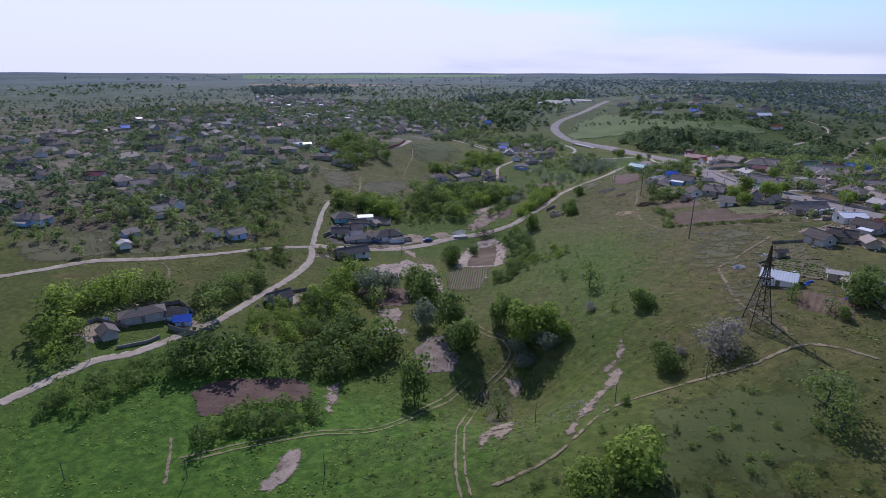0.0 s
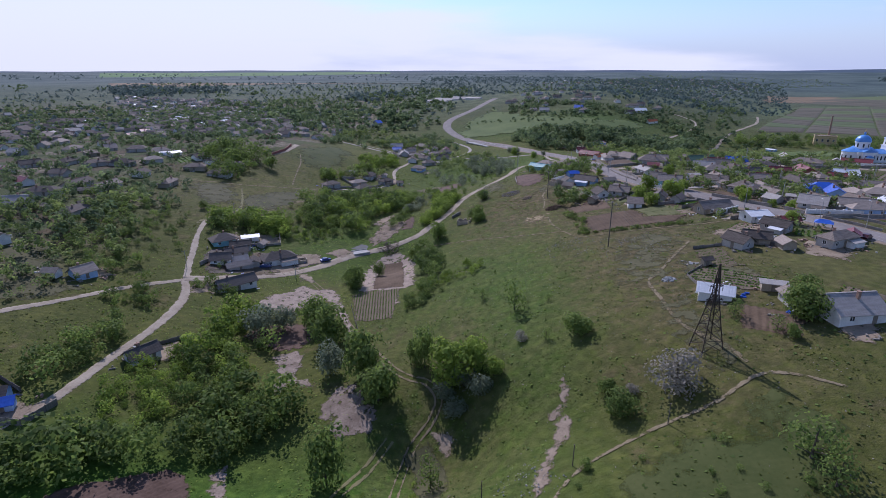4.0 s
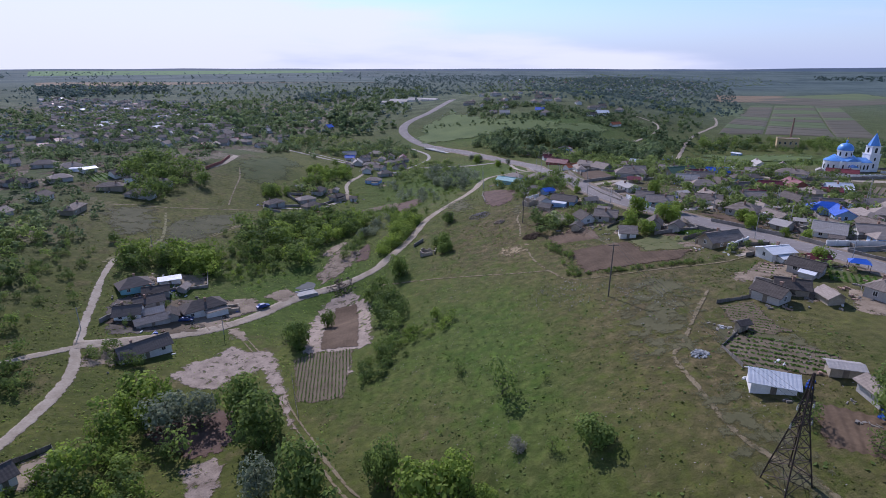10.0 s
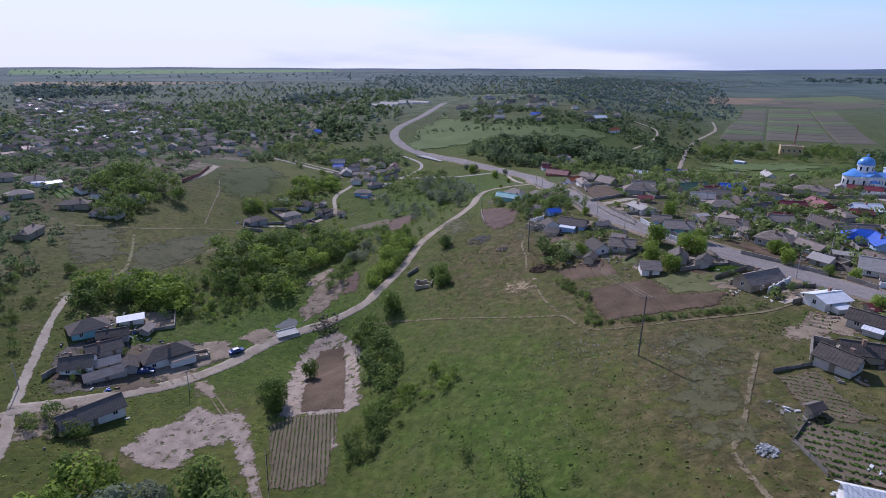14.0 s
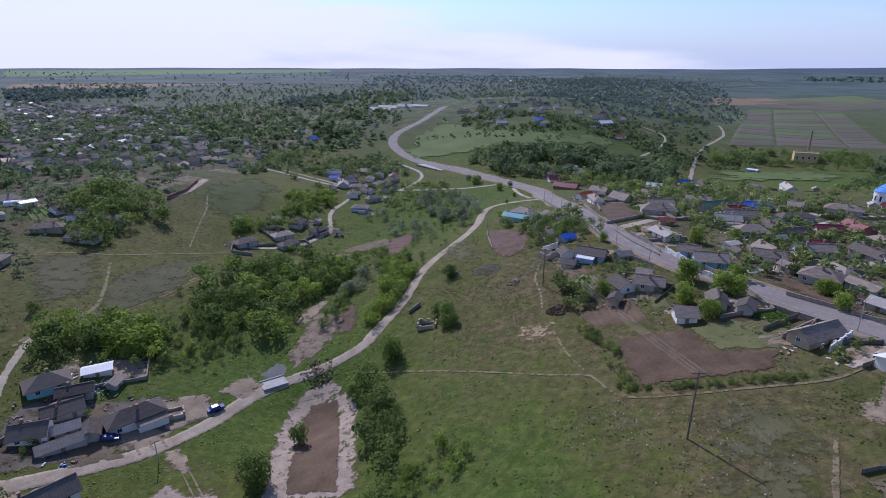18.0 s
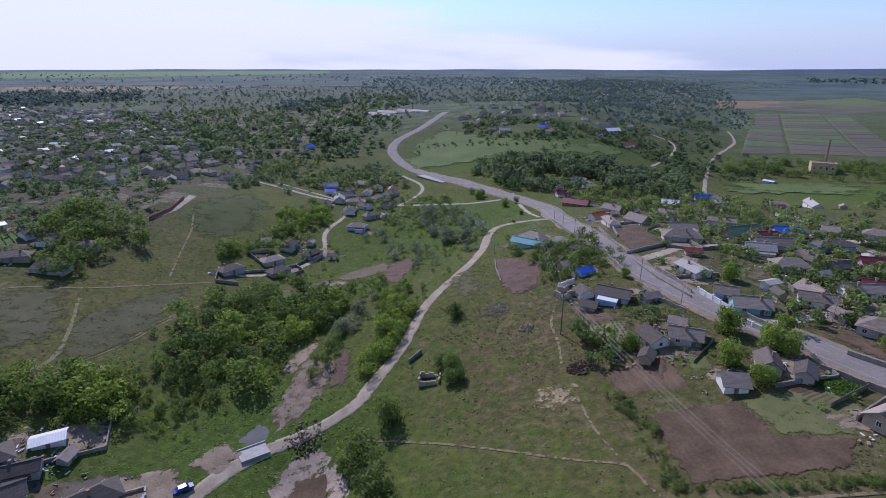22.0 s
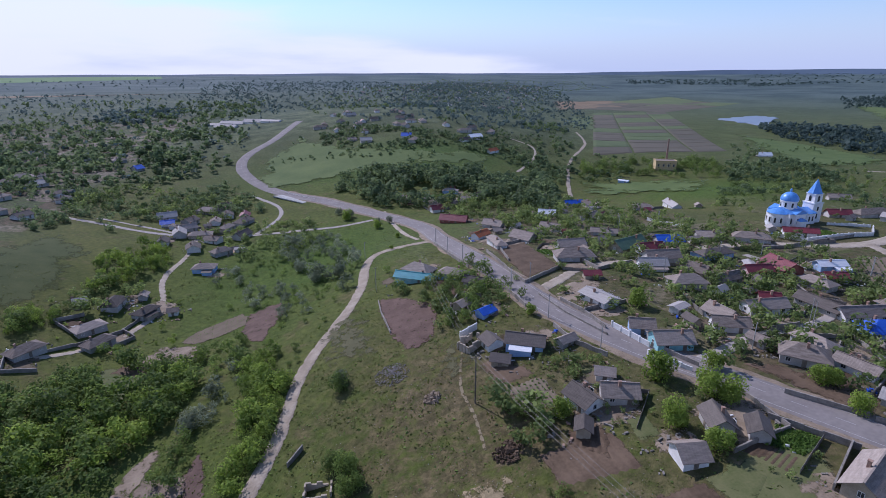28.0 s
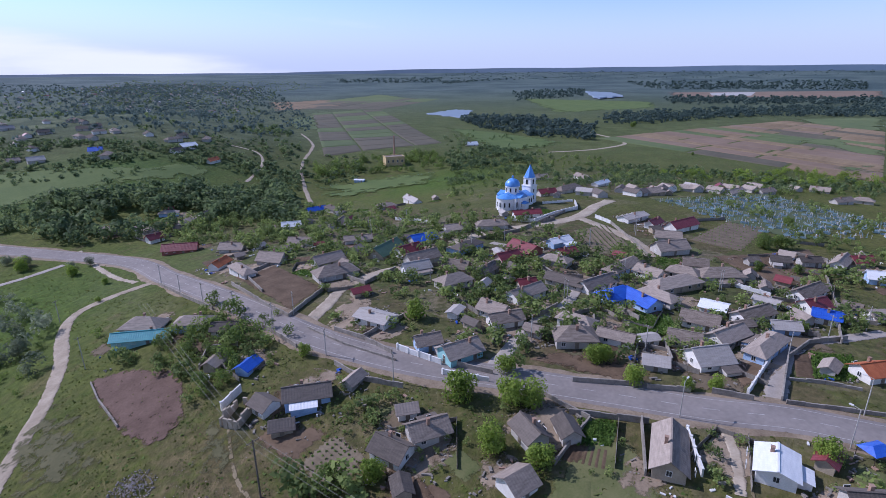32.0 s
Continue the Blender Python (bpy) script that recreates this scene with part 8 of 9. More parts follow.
wood("meadow_bushes", [(-44.0, 440.0), (0.0, 440.0), (2.0, 395.0), (-8.0, 350.0), (-30.0, 300.0), (-45.0, 330.0), (-62.0, 400.0)], 95, "mid", "scattered bushes on the creek meadow", 2.2)
wood("meadow_bushes", [(-66.0, 405.0), (-58.0, 425.0), (-30.0, 385.0), (-18.0, 350.0), (-28.0, 340.0), (-50.0, 380.0)], 46, "silver", "grey willows along the creek meadow", 3.6)
wood("hamlet_trees", [(-134.6, 233.6), (-140.1, 246.1), (-133.9, 248.1), (-125.8, 244.1), (-125.1, 234.1)], 22, "mid", "green trees behind the hamlet", 5.0)
wood("hamlet_trees", [(-118.0, 208.0), (-106.0, 217.0), (-101.0, 211.0), (-104.0, 206.0), (-112.0, 200.0)], 9, "mid", "bushes between the hamlet houses", 3.0)
wood("hamlet_trees", [(-106.0, 192.0), (-114.0, 186.0), (-110.0, 179.0), (-96.0, 181.0), (-93.0, 188.0), (-99.0, 182.5)], 26, "mid", "bushes round the lower house", 2.6)
wood("hamlet_trees", [(-127.4, 380.5), (-128.0, 392.3), (-110.2, 404.7), (-94.1, 409.7), (-88.9, 385.8), (-111.8, 376.7)], 60, "garden", "green garden trees between the creek houses", 4.2)
wood("hamlet_trees", [(-125.4, 357.6), (-134.6, 381.1), (-128.9, 384.7), (-121.9, 374.8), (-118.4, 358.2)], 24, "mid", "dark green trees beside the creek houses", 4.4)
wood("village_trees", [(-61.8, 500.8), (-13.9, 487.8), (-10.1, 436.8), (-33.0, 412.1), (-60.0, 430.9), (-84.0, 470.0)], 130, "garden", "garden trees between the crossroads houses", 3.8)
wood("village_trees", [(-169.8, 585.2), (-139.9, 610.8), (-58.5, 556.9), (-55.0, 508.2), (-102.7, 512.9), (-160.2, 521.5)], 170, "garden", "garden trees behind the crossroads houses", 5.0)
wood("creek_wood", [(-66.0, 334.0), (-58.0, 336.0), (-58.5, 318.0), (-59.0, 300.0), (-60.0, 289.0), (-66.0, 290.0), (-67.0, 304.0), (-66.5, 320.0)], 40, "mid", "row of dark green trees along the creek", 5.4)
wood("creek_wood", [(-58.0, 288.0), (-52.0, 284.0), (-56.5, 262.0), (-60.0, 262.0), (-60.0, 274.0)], 20, "mid", "green bushes between the creek and its bank", 3.4)
wood("slope_bushes", [(-57.3, 640.0), (-48.7, 683.6), (-15.6, 751.0), (19.7, 683.2), (95.8, 623.3), (141.2, 603.0), (70.0, 612.0), (20.0, 640.0), (-20.0, 660.0)], 150, "far", "scattered bushes on the green far slope", 3.2, open_too=True)
VALLEY_TREES = [(-61.7, 162.3, 9.6, 11.2), (-53.9, 151.8, 9.4, 12.1), (-40.1, 134.7, 10.4, 11.4), (-34.1, 124.6, 9.4, 10.8), (-58.3, 195.1, 6.6, 8.4), (-53.2, 210.7, 5.4, 4.6), (10.3, 131.9, 4.6, 7.8), (14.5, 105.4, 3.9, 6.2), (13.4, 111.6, 2.6, 3.9), (52.6, 124.5, 6.4, 9.6), (55.0, 130.1, 5.0, 7.0), (47.2, 117.0, 2.4, 3.0)]
SLENDER_TREES = [(-24.7, 134.0, 9.6, 6.0), (-27.4, 136.6, 7.0, 5.0), (-38.6, 99.8, 11.0, 8.4)]
BROAD_TREES = [(-17.4, 127.5, 9.6, 12.5), (-12.6, 130.0, 7.0, 8.0), (7.2, 70.6, 6.4, 11.1), (1.0, 66.0, 5.0, 8.0), (-8.0, 126.0, 4.0, 5.0)]
SILVER_BUSHES = [(-76.7, 156.7, 8.4, 11.3), (-71.0, 159.7, 6.6, 9.4), (-49.2, 136.4, 7.8, 7.3), (-14.8, 125.8, 4.6, 5.6), (-10.9, 122.2, 4.8, 6.1), (-18.7, 123.4, 3.8, 5.6), (-16.1, 119.6, 3.6, 5.5)]
HILL_TREES = [(-3.1, 152.0, 7.6, 8.0), (-12.0, 165.2, 3.2, 3.6), (3.6, 132.5, 2.6, 3.0), (5.7, 152.6, 1.8, 2.4), (-19.5, 103.3, 6.0, 6.6), (45.7, 119.9, 3.0, 4.2), (40.5, 126.7, 3.6, 4.2), (36.1, 87.8, 6.4, 8.4), (36.7, 82.9, 5.2, 6.4), (28.3, 71.1, 3.0, 3.6)]
HILL_BUSHES = [(-33.2, 239.4, 6.8, 7.2), (-15.9, 285.3, 4.0, 5.6), (-17.1, 254.3, 5.6, 5.6), (-19.0, 259.0, 3.4, 4.0), (-15.0, 250.0, 3.4, 3.4), (23.0, 251.3, 4.2, 6.0), (6.6, 91.8, 1.6, 2.2)]
BLOSSOM_TREES = [(24.3, 108.4, 6.2, 9.1), (-1.8, 135.0, 2.0, 3.3), (17.5, 110.0, 1.6, 2.6)]
ROAD_TREES = [(54.3, 249.5, 6.2), (59.9, 240.2, 5.5), (62.1, 236.8, 5), (72.4, 284.6, 5), (49.4, 225.4, 4.4), (82.5, 225.2, 4.2), (85.3, 236.4, 4), (87.1, 234.5, 3.5), (47.1, 234.5, 5), (28.9, 246.8, 4), (81.6, 190.3, 4), (91.9, 211.8, 3), (87.9, 216.0, 2.6), (67.9, 248.4, 4), (18.7, 448.8, 4.2), (25.0, 420.1, 2.4), (18.0, 399.5, 1.8), (4.3, 479.3, 5.5), (41.3, 291.1, 3)]
WILLOW_TREES = [(-18.2, 381.1, 5), (-8.6, 379.3, 5), (-25.2, 402.7, 4.5), (27.0, 456.1, 3.6), (20.4, 460.8, 3.2), (6.9, 484.7, 4.5), (0.8, 495.6, 4), (-15.0, 287.8, 3.4)]
CREEK_TREES = [(-33.0, 241.4, 4.2), (-15.3, 289.2, 3), (-17.6, 250.2, 3.5), (-20.2, 258.2, 3), (-15.8, 255.9, 3), (-122.3, 243.4, 5), (-134.5, 244.2, 5), (-148.1, 256.7, 3.4), (-119.4, 308.7, 2.5), (-62.1, 200.8, 4)]
SOLITARY_TREES = [(268.8, 242.2, 4.5), (215.0, 237.8, 5), (220.9, 233.3, 5), (821.2, 601.6, 9), (591.9, 414.0, 3), (191.2, 220.3, 3), (136.3, 206.8, 3.2), (183.7, 230.6, 3)]
plant(VALLEY_TREES, "round", "valley trees")
plant(SLENDER_TREES, "slender", "tall trees in the valley")
plant(BROAD_TREES, "light", "broad trees on the meadow slope")
plant(SILVER_BUSHES, "willow", "silvery bushes in the valley")
plant(HILL_TREES, "thin", "young trees on the hill")
plant(HILL_BUSHES, "bush", "bushes on the hill")
plant(BLOSSOM_TREES, "blossom", "blossoming trees")
plant(ROAD_TREES, "light", "trees beside the main road")
plant(WILLOW_TREES, "willow", "willows on the meadow")
plant(CREEK_TREES, "bush", "bushes beside the creek")
plant(SOLITARY_TREES, "round", "trees in the gardens")
for forms in FORMS.values():
    for form in forms:
        for o in (*form.children_recursive, form):
            bpy.data.objects.remove(o)


# ---- church ----
M_CHWHITE = mat("church_plaster", (0.66, 0.67, 0.68), (0.82, 0.82, 0.82), 0.3, spread=0.0)
M_CHBLUE = mat("church_blue_metal", (0.075, 0.24, 0.60), (0.13, 0.34, 0.74), 0.3, 0.32, streak=(3, 3, 0.5), spread=0.0)
M_GOLD = mat("gilded_cross", (0.6, 0.42, 0.1), (0.75, 0.55, 0.18), 1, 0.3, metal=0.9, bump=0)


def arch_window(parent, x, y, z, w, h, face):
    """A tall round-headed window with a white surround."""
    c, s = math.cos(radians(face)), math.sin(radians(face))

    def prism(ww, hh, d0, d1):
        prof = [(-ww / 2, 0), (ww / 2, 0)] + [(ww / 2 * math.cos(a), hh - ww / 2 + ww / 2 * math.sin(a)) for a in np.linspace(0, math.pi, 7)]
        n = len(prof)
        v = [(x + c * d - s * b2, y + s * d + c * b2, z + e) for d in (d0, d1) for b2, e in prof]
        return v, [tuple(range(n))[::-1], tuple(range(n, 2 * n))] + [(i, (i + 1) % n, n + (i + 1) % n, n + i) for i in range(n)]

    win = part("window", *prism(w + 0.4, h + 0.3, -0.05, 0.08), M_CHWHITE, parent)
    part("pane", *prism(w, h, 0.0, 0.12), M_GLASS, win)


def roof_solid(x0, x1, y, z, rise, o=0.35):
    """A gabled metal roof along x with a thin eave."""
    v = [(x0, -y - o, z), (x1, -y - o, z), (x1, y + o, z), (x0, y + o, z), (x0, -y - o, z + 0.2), (x1, -y - o, z + 0.2), (x1, y + o, z + 0.2), (x0, y + o, z + 0.2), (x0, 0, z + rise), (x1, 0, z + rise)]
    return v, [(0, 3, 2, 1), (0, 1, 5, 4), (2, 3, 7, 6), (4, 5, 9, 8), (6, 7, 8, 9), (1, 2, 6, 9, 5), (3, 0, 4, 8, 7)]


def church(x, y, rot):
    z = gz(x, y)
    ob = thing("church", x, y, z, rot)
    part("nave", *box(-8, -6, -2, 2, 6, 6.2), M_CHWHITE, ob)
    part("transept", *spin(box(-7.2, -2.9, -2, 7.2, 2.9, 6.2), 90, -3), M_CHWHITE, ob)
    part("link", *box(2, -4.6, -2, 9.2, 4.6, 5.2), M_CHWHITE, ob)
    part("apse", *spin(turned([(4.6, -2), (4.6, 5.6), (4.75, 5.6), (4.75, 5.95)], 20), 0, -8), M_CHWHITE, ob)
    part("apse_roof", *spin(turned([(4.95, 5.95), (4.95, 6.1), (2.4, 7.4), (0.3, 8.1)], 20), 0, -8), M_CHBLUE, ob)
    part("nave_roof", *roof_solid(-8.2, 2.2, 6, 6.2, 2.3), M_CHBLUE, ob)
    part("transept_roof", *spin(roof_solid(-7.5, 7.5, 2.9, 6.25, 2.0), 90, -3), M_CHBLUE, ob)
    part("link_roof", *roof_solid(2.2, 9.4, 4.6, 5.2, 2.2), M_CHBLUE, ob)
    for sx in (-8, 2):
        for sy in (-6, 6):
            part("pilaster", *box(sx - 0.3, sy - 0.3, -1, sx + 0.3, sy + 0.3, 6.3), M_CHWHITE, ob)
    drum = part("drum", *spin(turned([(3.7, 6.5), (3.7, 8.0), (3.45, 8.0), (3.45, 11.0), (3.8, 11.0), (3.8, 11.4)], 24), 0, -3), M_CHWHITE, ob)
    for i in range(8):
        a = i * 45 + 22
        arch_window(ob, -3 + 3.42 * math.cos(radians(a)), 3.42 * math.sin(radians(a)), 8.5, 0.8, 2.1, a)
    prof = [(3.75, 11.4)] + [(3.85 * math.cos(t), 11.5 + 3.7 * math.sin(t)) for t in np.linspace(0.05, 1.45, 9)]
    dome = part("dome", *spin(turned(prof, 24), 0, -3), M_CHBLUE, ob, "blue metal dome", True)
    part("lantern", *spin(turned([(0.45, 15.0), (0.45, 15.9), (0.6, 15.9), (0.5, 16.4), (0.1, 16.9)], 10), 0, -3), M_CHBLUE, ob)
    part("cross", *spin(join(box(-0.06, -0.06, 16.8, 0.06, 0.06, 18.3), box(-0.06, -0.42, 17.55, 0.06, 0.42, 17.68)), 0, -3), M_GOLD, ob, "gilded cross")
    part("bell_tower", *box(9, -2.8, -2, 14.6, 2.8, 9.2), M_CHWHITE, ob)
    part("cornice", *box(8.75, -3.05, 9.2, 14.85, 3.05, 9.6), M_CHWHITE, ob)
    part("belfry", *box(9.5, -2.3, 9.6, 14.1, 2.3, 13.4), M_CHWHITE, ob)
    part("cornice", *box(9.25, -2.55, 13.4, 14.35, 2.55, 13.75), M_CHWHITE, ob)
    part("spire", *spin(turned([(3.1, 13.75), (3.0, 14.0), (1.55, 17.2), (0.12, 20.3)], 8), 22.5, 11.8), M_CHBLUE, ob, "blue metal spire")
    part("cross", *spin(join(box(-0.06, -0.06, 20.2, 0.06, 0.06, 21.6), box(-0.06, -0.4, 20.9, 0.06, 0.4, 21.02)), 0, 11.8), M_GOLD, ob, "gilded cross")
    for face, px_, py_ in ((-90, 11.8, -2.3), (90, 11.8, 2.3), (0, 14.1, 0), (180, 9.5, 0)):
        arch_window(ob, px_, py_, 10.1, 1.3, 2.7, face)
    for side in (-1, 1):
        for xx in (3.6, 5.6, 7.6):
            arch_window(ob, xx, side * 4.6, 1.6, 0.8, 2.4, 90 * side)
        for xx in (-6.8, 0.7):
            arch_window(ob, xx, side * 6.0, 1.6, 0.9, 2.8, 90 * side)
        for xx in (-4.4, -1.6):
            arch_window(ob, xx, side * 7.2, 1.8, 0.8, 2.6, 90 * side)
        arch_window(ob, 11.8, side * 2.8, 2.0, 0.9, 2.4, 90 * side)
        arch_window(ob, 11.8, side * 2.8, 5.8, 0.9, 2.0, 90 * side)
    for a in (120, 150, 180, 210, 240):
        arch_window(ob, -8 + 4.58 * math.cos(radians(a)), 4.58 * math.sin(radians(a)), 1.8, 0.8, 2.4, a)
    part("portal", *box(14.4, -1.5, -1, 15.8, 1.5, 3.6), M_CHWHITE, ob)
    part("door", *box(15.7, -0.9, -0.2, 15.88, 0.9, 2.7), M_DOOR, ob)
    part("porch", *box(-4.6, -9.4, -2, -1.4, -7.2, 3.4), M_CHWHITE, ob)
    part("porch_roof", *spin(roof_solid(-1.3, 1.3, 1.6, 3.4, 1.2), 90, -3, -8.3), M_CHBLUE, ob)
    return tagged(ob, "white church with bright blue dome, roofs and bell tower spire", "church")


church(*CHURCH)


# ---- pylon, poles and cables ----
def chain(pts, r, n=6):
    """One bar bent through the points."""
    v, f = [], []
    for i, p in enumerate(pts):
        d = Vector(pts[min(i + 1, len(pts) - 1)]) - Vector(pts[max(i - 1, 0)])
        q = d.to_track_quat("Z", "Y")
        v += [tuple(Vector(p) + q @ Vector((r * math.cos(k2 * 2 * math.pi / n), r * math.sin(k2 * 2 * math.pi / n), 0))) for k2 in range(n)]
    for i in range(len(pts) - 1):
        f += [(i * n + k2, i * n + (k2 + 1) % n, (i + 1) * n + (k2 + 1) % n, (i + 1) * n + k2) for k2 in range(n)]
    return v, f + [tuple(range(n))[::-1], tuple(range(len(v) - n, len(v)))]


def pylon(x, y, h=17.0):
    z = gz(x, y)
    ob = thing("pylon", x, y, z, 12)
    b2, t = 2.15, 0.42
    lv = [0, 0.13, 0.26, 0.38, 0.49, 0.58, 0.66, 0.74, 0.86, 1.0]
    half = [b2 + (t - b2) * min(1, q / 0.66) ** 0.9 if q < 0.7 else 0.42 * (1 - q) / 0.34 + 0.05 for q in lv]
    for sx in (-1, 1):
        for sy in (-1, 1):
            part("leg", *chain([(sx * half[i], sy * half[i], h * lv[i] - (0.8 if i == 0 else 0)) for i in range(len(lv))], 0.10), M_STEEL, ob)
    for side in range(4):
        for i in range(len(lv) - 1):
            c0, c1 = half[i], half[i + 1]
            z0, z1 = h * lv[i], h * lv[i + 1]
            bars = [tube((-c0, -c0, z0), (c1, -c1, z1), 0.055, n=4), tube((c0, -c0, z0), (-c1, -c1, z1), 0.055, n=4), tube((-c1, -c1, z1), (c1, -c1, z1), 0.055, n=4)]
            part("brace", *spin(join(*bars), side * 90), M_STEEL, ob)
    for zz, ln in ((0.58, 1.7), (0.74, 1.3)):
        for s in (-1, 1):
            part("cross_arm", *join(tube((0, -t, h * zz), (s * ln, 0, h * zz + 0.1), 0.07, n=4), tube((0, t, h * zz), (s * ln, 0, h * zz + 0.1), 0.07, n=4), tube((0, 0, h * zz + 0.9), (s * ln, 0, h * zz + 0.1), 0.06, n=4)), M_STEEL, ob)
            ins = part("insulator", *turned([(0.05, h * zz - 0.9), (0.14, h * zz - 0.8), (0.06, h * zz - 0.6), (0.14, h * zz - 0.45), (0.06, h * zz - 0.3), (0.04, h * zz)], 8), M_CONC, ob)
            ins.location = (s * ln * 0.95, 0, 0)
    return tagged(ob, "rusty steel lattice power pylon on the grassy hill", "pylon")


def pole(x, y, h, kind):
    z = gz(x, y)
    name = {"street": "utility_pole", "lamp": "street_lamp", "post": "fence_post", "tall": "power_pole"}[kind]
    ob = thing(name, x, y, z, (x * 7) % 90)
    r = {"street": 0.13, "lamp": 0.11, "post": 0.09, "tall": 0.19}[kind]
    part("pole", *tube((0, 0, -0.6), (0, 0, h), r, r * 0.7, 8), M_CONC if kind in ("lamp", "street") else M_WOOD, ob)
    if kind == "lamp":
        part("arm", *tube((0, 0, h), (1.3, 0, h + 0.25), 0.05), M_CONC, ob)
        part("lamp_head", *box(1.1, -0.14, h + 0.14, 1.8, 0.14, h + 0.34), M_FRAME, ob)
        words, cat = "grey concrete street lamp with one arm", "street lamp"
    elif kind == "post":
        words, cat = "short thin weathered timber pole in the grass", "pole"
        part("cap", *box(-0.1, -0.1, h, 0.1, 0.1, h + 0.06), M_WOOD, ob)
    else:
        w = 0.9 if kind == "street" else 1.3
        part("cross_arm", *box(-w, -0.06, h - 0.5, w, 0.06, h - 0.36), M_WOOD, ob)
        for s in (-0.9, 0, 0.9):
            part("insulator", *tube((s * w, 0, h - 0.36), (s * w, 0, h - 0.12), 0.05, 0.03), M_CONC, ob)
        words, cat = ("concrete utility pole with a short cross arm", "pole") if kind == "street" else ("tall dark wooden power pole on the hill", "pole")
    return tagged(ob, words, cat, group="power poles" if kind == "tall" else "posts" if kind == "post" else "street poles")


def cable(a, b2, sag):
    """A hanging cable between two points."""
    a, b2 = np.array(a, float), np.array(b2, float)
    n = 14
    pts = [a + (b2 - a) * i / n - np.array([0, 0, sag * 4 * (i / n) * (1 - i / n)]) for i in range(n + 1)]
    v, f = chain(pts, 0.022, 3)
    tagged(mesh_ob("cable", v, f, M_WIRE), "thin dark overhead cable between poles", "cable", group="overhead cables")


pylon(*PYLON)
for x, y, h in TALL_POLES:
    pole(x, y, h, "tall")
for x, y, h, kind in POLES:
    pole(x, y, h, kind)
VILLAGE_POLES = [(122.2, 371.6), (145.3, 374.1), (96.1, 304.0), (148.1, 315.1), (164.3, 285.4), (195.8, 282.6), (83.6, 253.1), (111.9, 262.2), (144.2, 259.9), (152.7, 232.5), (51.0, 313.9)]
for x, y in VILLAGE_POLES:
    pole(x, y, 7.4, "street")
for (x, y), (x2, y2) in ((VILLAGE_POLES[6], VILLAGE_POLES[7]), (VILLAGE_POLES[7], VILLAGE_POLES[8]), (VILLAGE_POLES[8], VILLAGE_POLES[9]), (VILLAGE_POLES[3], VILLAGE_POLES[4]), (VILLAGE_POLES[4], VILLAGE_POLES[5])):
    cable((x, y, gz(x, y) + 7.1), (x2, y2, gz(x2, y2) + 7.1), 0.6)
tops = [(x, y, gz(x, y) + h - 0.15) for x, y, h in TALL_POLES]
for off in (-1.1, 0, 1.1):
    cable((tops[0][0] + off, tops[0][1], tops[0][2]), (tops[1][0] + off, tops[1][1], tops[1][2]), 1.2)
    end = (PYLON[0] + off, PYLON[1], gz(*PYLON) + 12.5)
    cable((tops[0][0] + off, tops[0][1], tops[0][2]), end, 1.0)
    cable((tops[1][0] + off, tops[1][1], tops[1][2]), (20 + off, 345, gz(20, 345) + 10), 1.4)
row = [(x, y, gz(x, y) + h - 0.2) for x, y, h, kind in POLES[:7]]
for a, b2 in zip(row[:-1], row[1:]):
    cable(a, b2, 0.5)


# ---- cemetery ----
M_GRAVE = mat("pale_grave_stone", (0.26, 0.27, 0.26), (0.62, 0.62, 0.61), 1.0, spread=0.6)
M_RAIL = mat("blue_painted_rail", (0.09, 0.16, 0.20), (0.30, 0.44, 0.50), 1.0, spread=0.6)
grave = thing("grave", 0, 0, 0)
part("slab", *box(-0.8, -0.4, -0.3, 0.7, 0.4, 0.18), M_GRAVE, grave)
part("headstone", *join(box(-1.0, -0.45, -0.3, -0.78, 0.45, 1.55), box(-0.99, -0.3, 1.55, -0.79, 0.3, 1.75)), M_GRAVE, grave)
part("railing", *join(*[box(*q) for q in ((-1.3, -0.85, -0.3, 1.1, -0.81, 0.6), (-1.3, 0.81, -0.3, 1.1, 0.85, 0.6), (1.06, -0.81, -0.3, 1.1, 0.81, 0.6))]), M_RAIL, grave)
tagged(grave, "pale stone grave inside a blue painted railing", "grave", group="graves in the cemetery")
crossed = thing("grave", 0, 0, 0)
part("mound", *turned([(0.9, -0.3), (0.8, 0.1), (0.3, 0.25)], 8), M_RUBBLE, crossed)
part("cross", *join(box(-0.07, -0.07, 0, 0.07, 0.07, 1.9), box(-0.07, -0.5, 1.15, 0.07, 0.5, 1.3)), M_RAIL, crossed)
tagged(crossed, "earth grave with a tall painted cross", "grave", group="graves in the cemetery")
rs = np.random.RandomState(9)
cx, cy = (rs.uniform(min(p[k2] for p in CEMETERY), max(p[k2] for p in CEMETERY), 1400) for k2 in (0, 1))
ok = inside(CEMETERY, cx, cy)
for i, (x, y) in enumerate(list(zip(cx[ok], cy[ok]))[:290]):
    copy_thing(grave if i % 3 else crossed, pose(x, y, gz(x, y), 0, 0, rs.normal(100, 8)))
for form in (grave, crossed):
    for o in (*form.children_recursive, form):
        bpy.data.objects.remove(o)


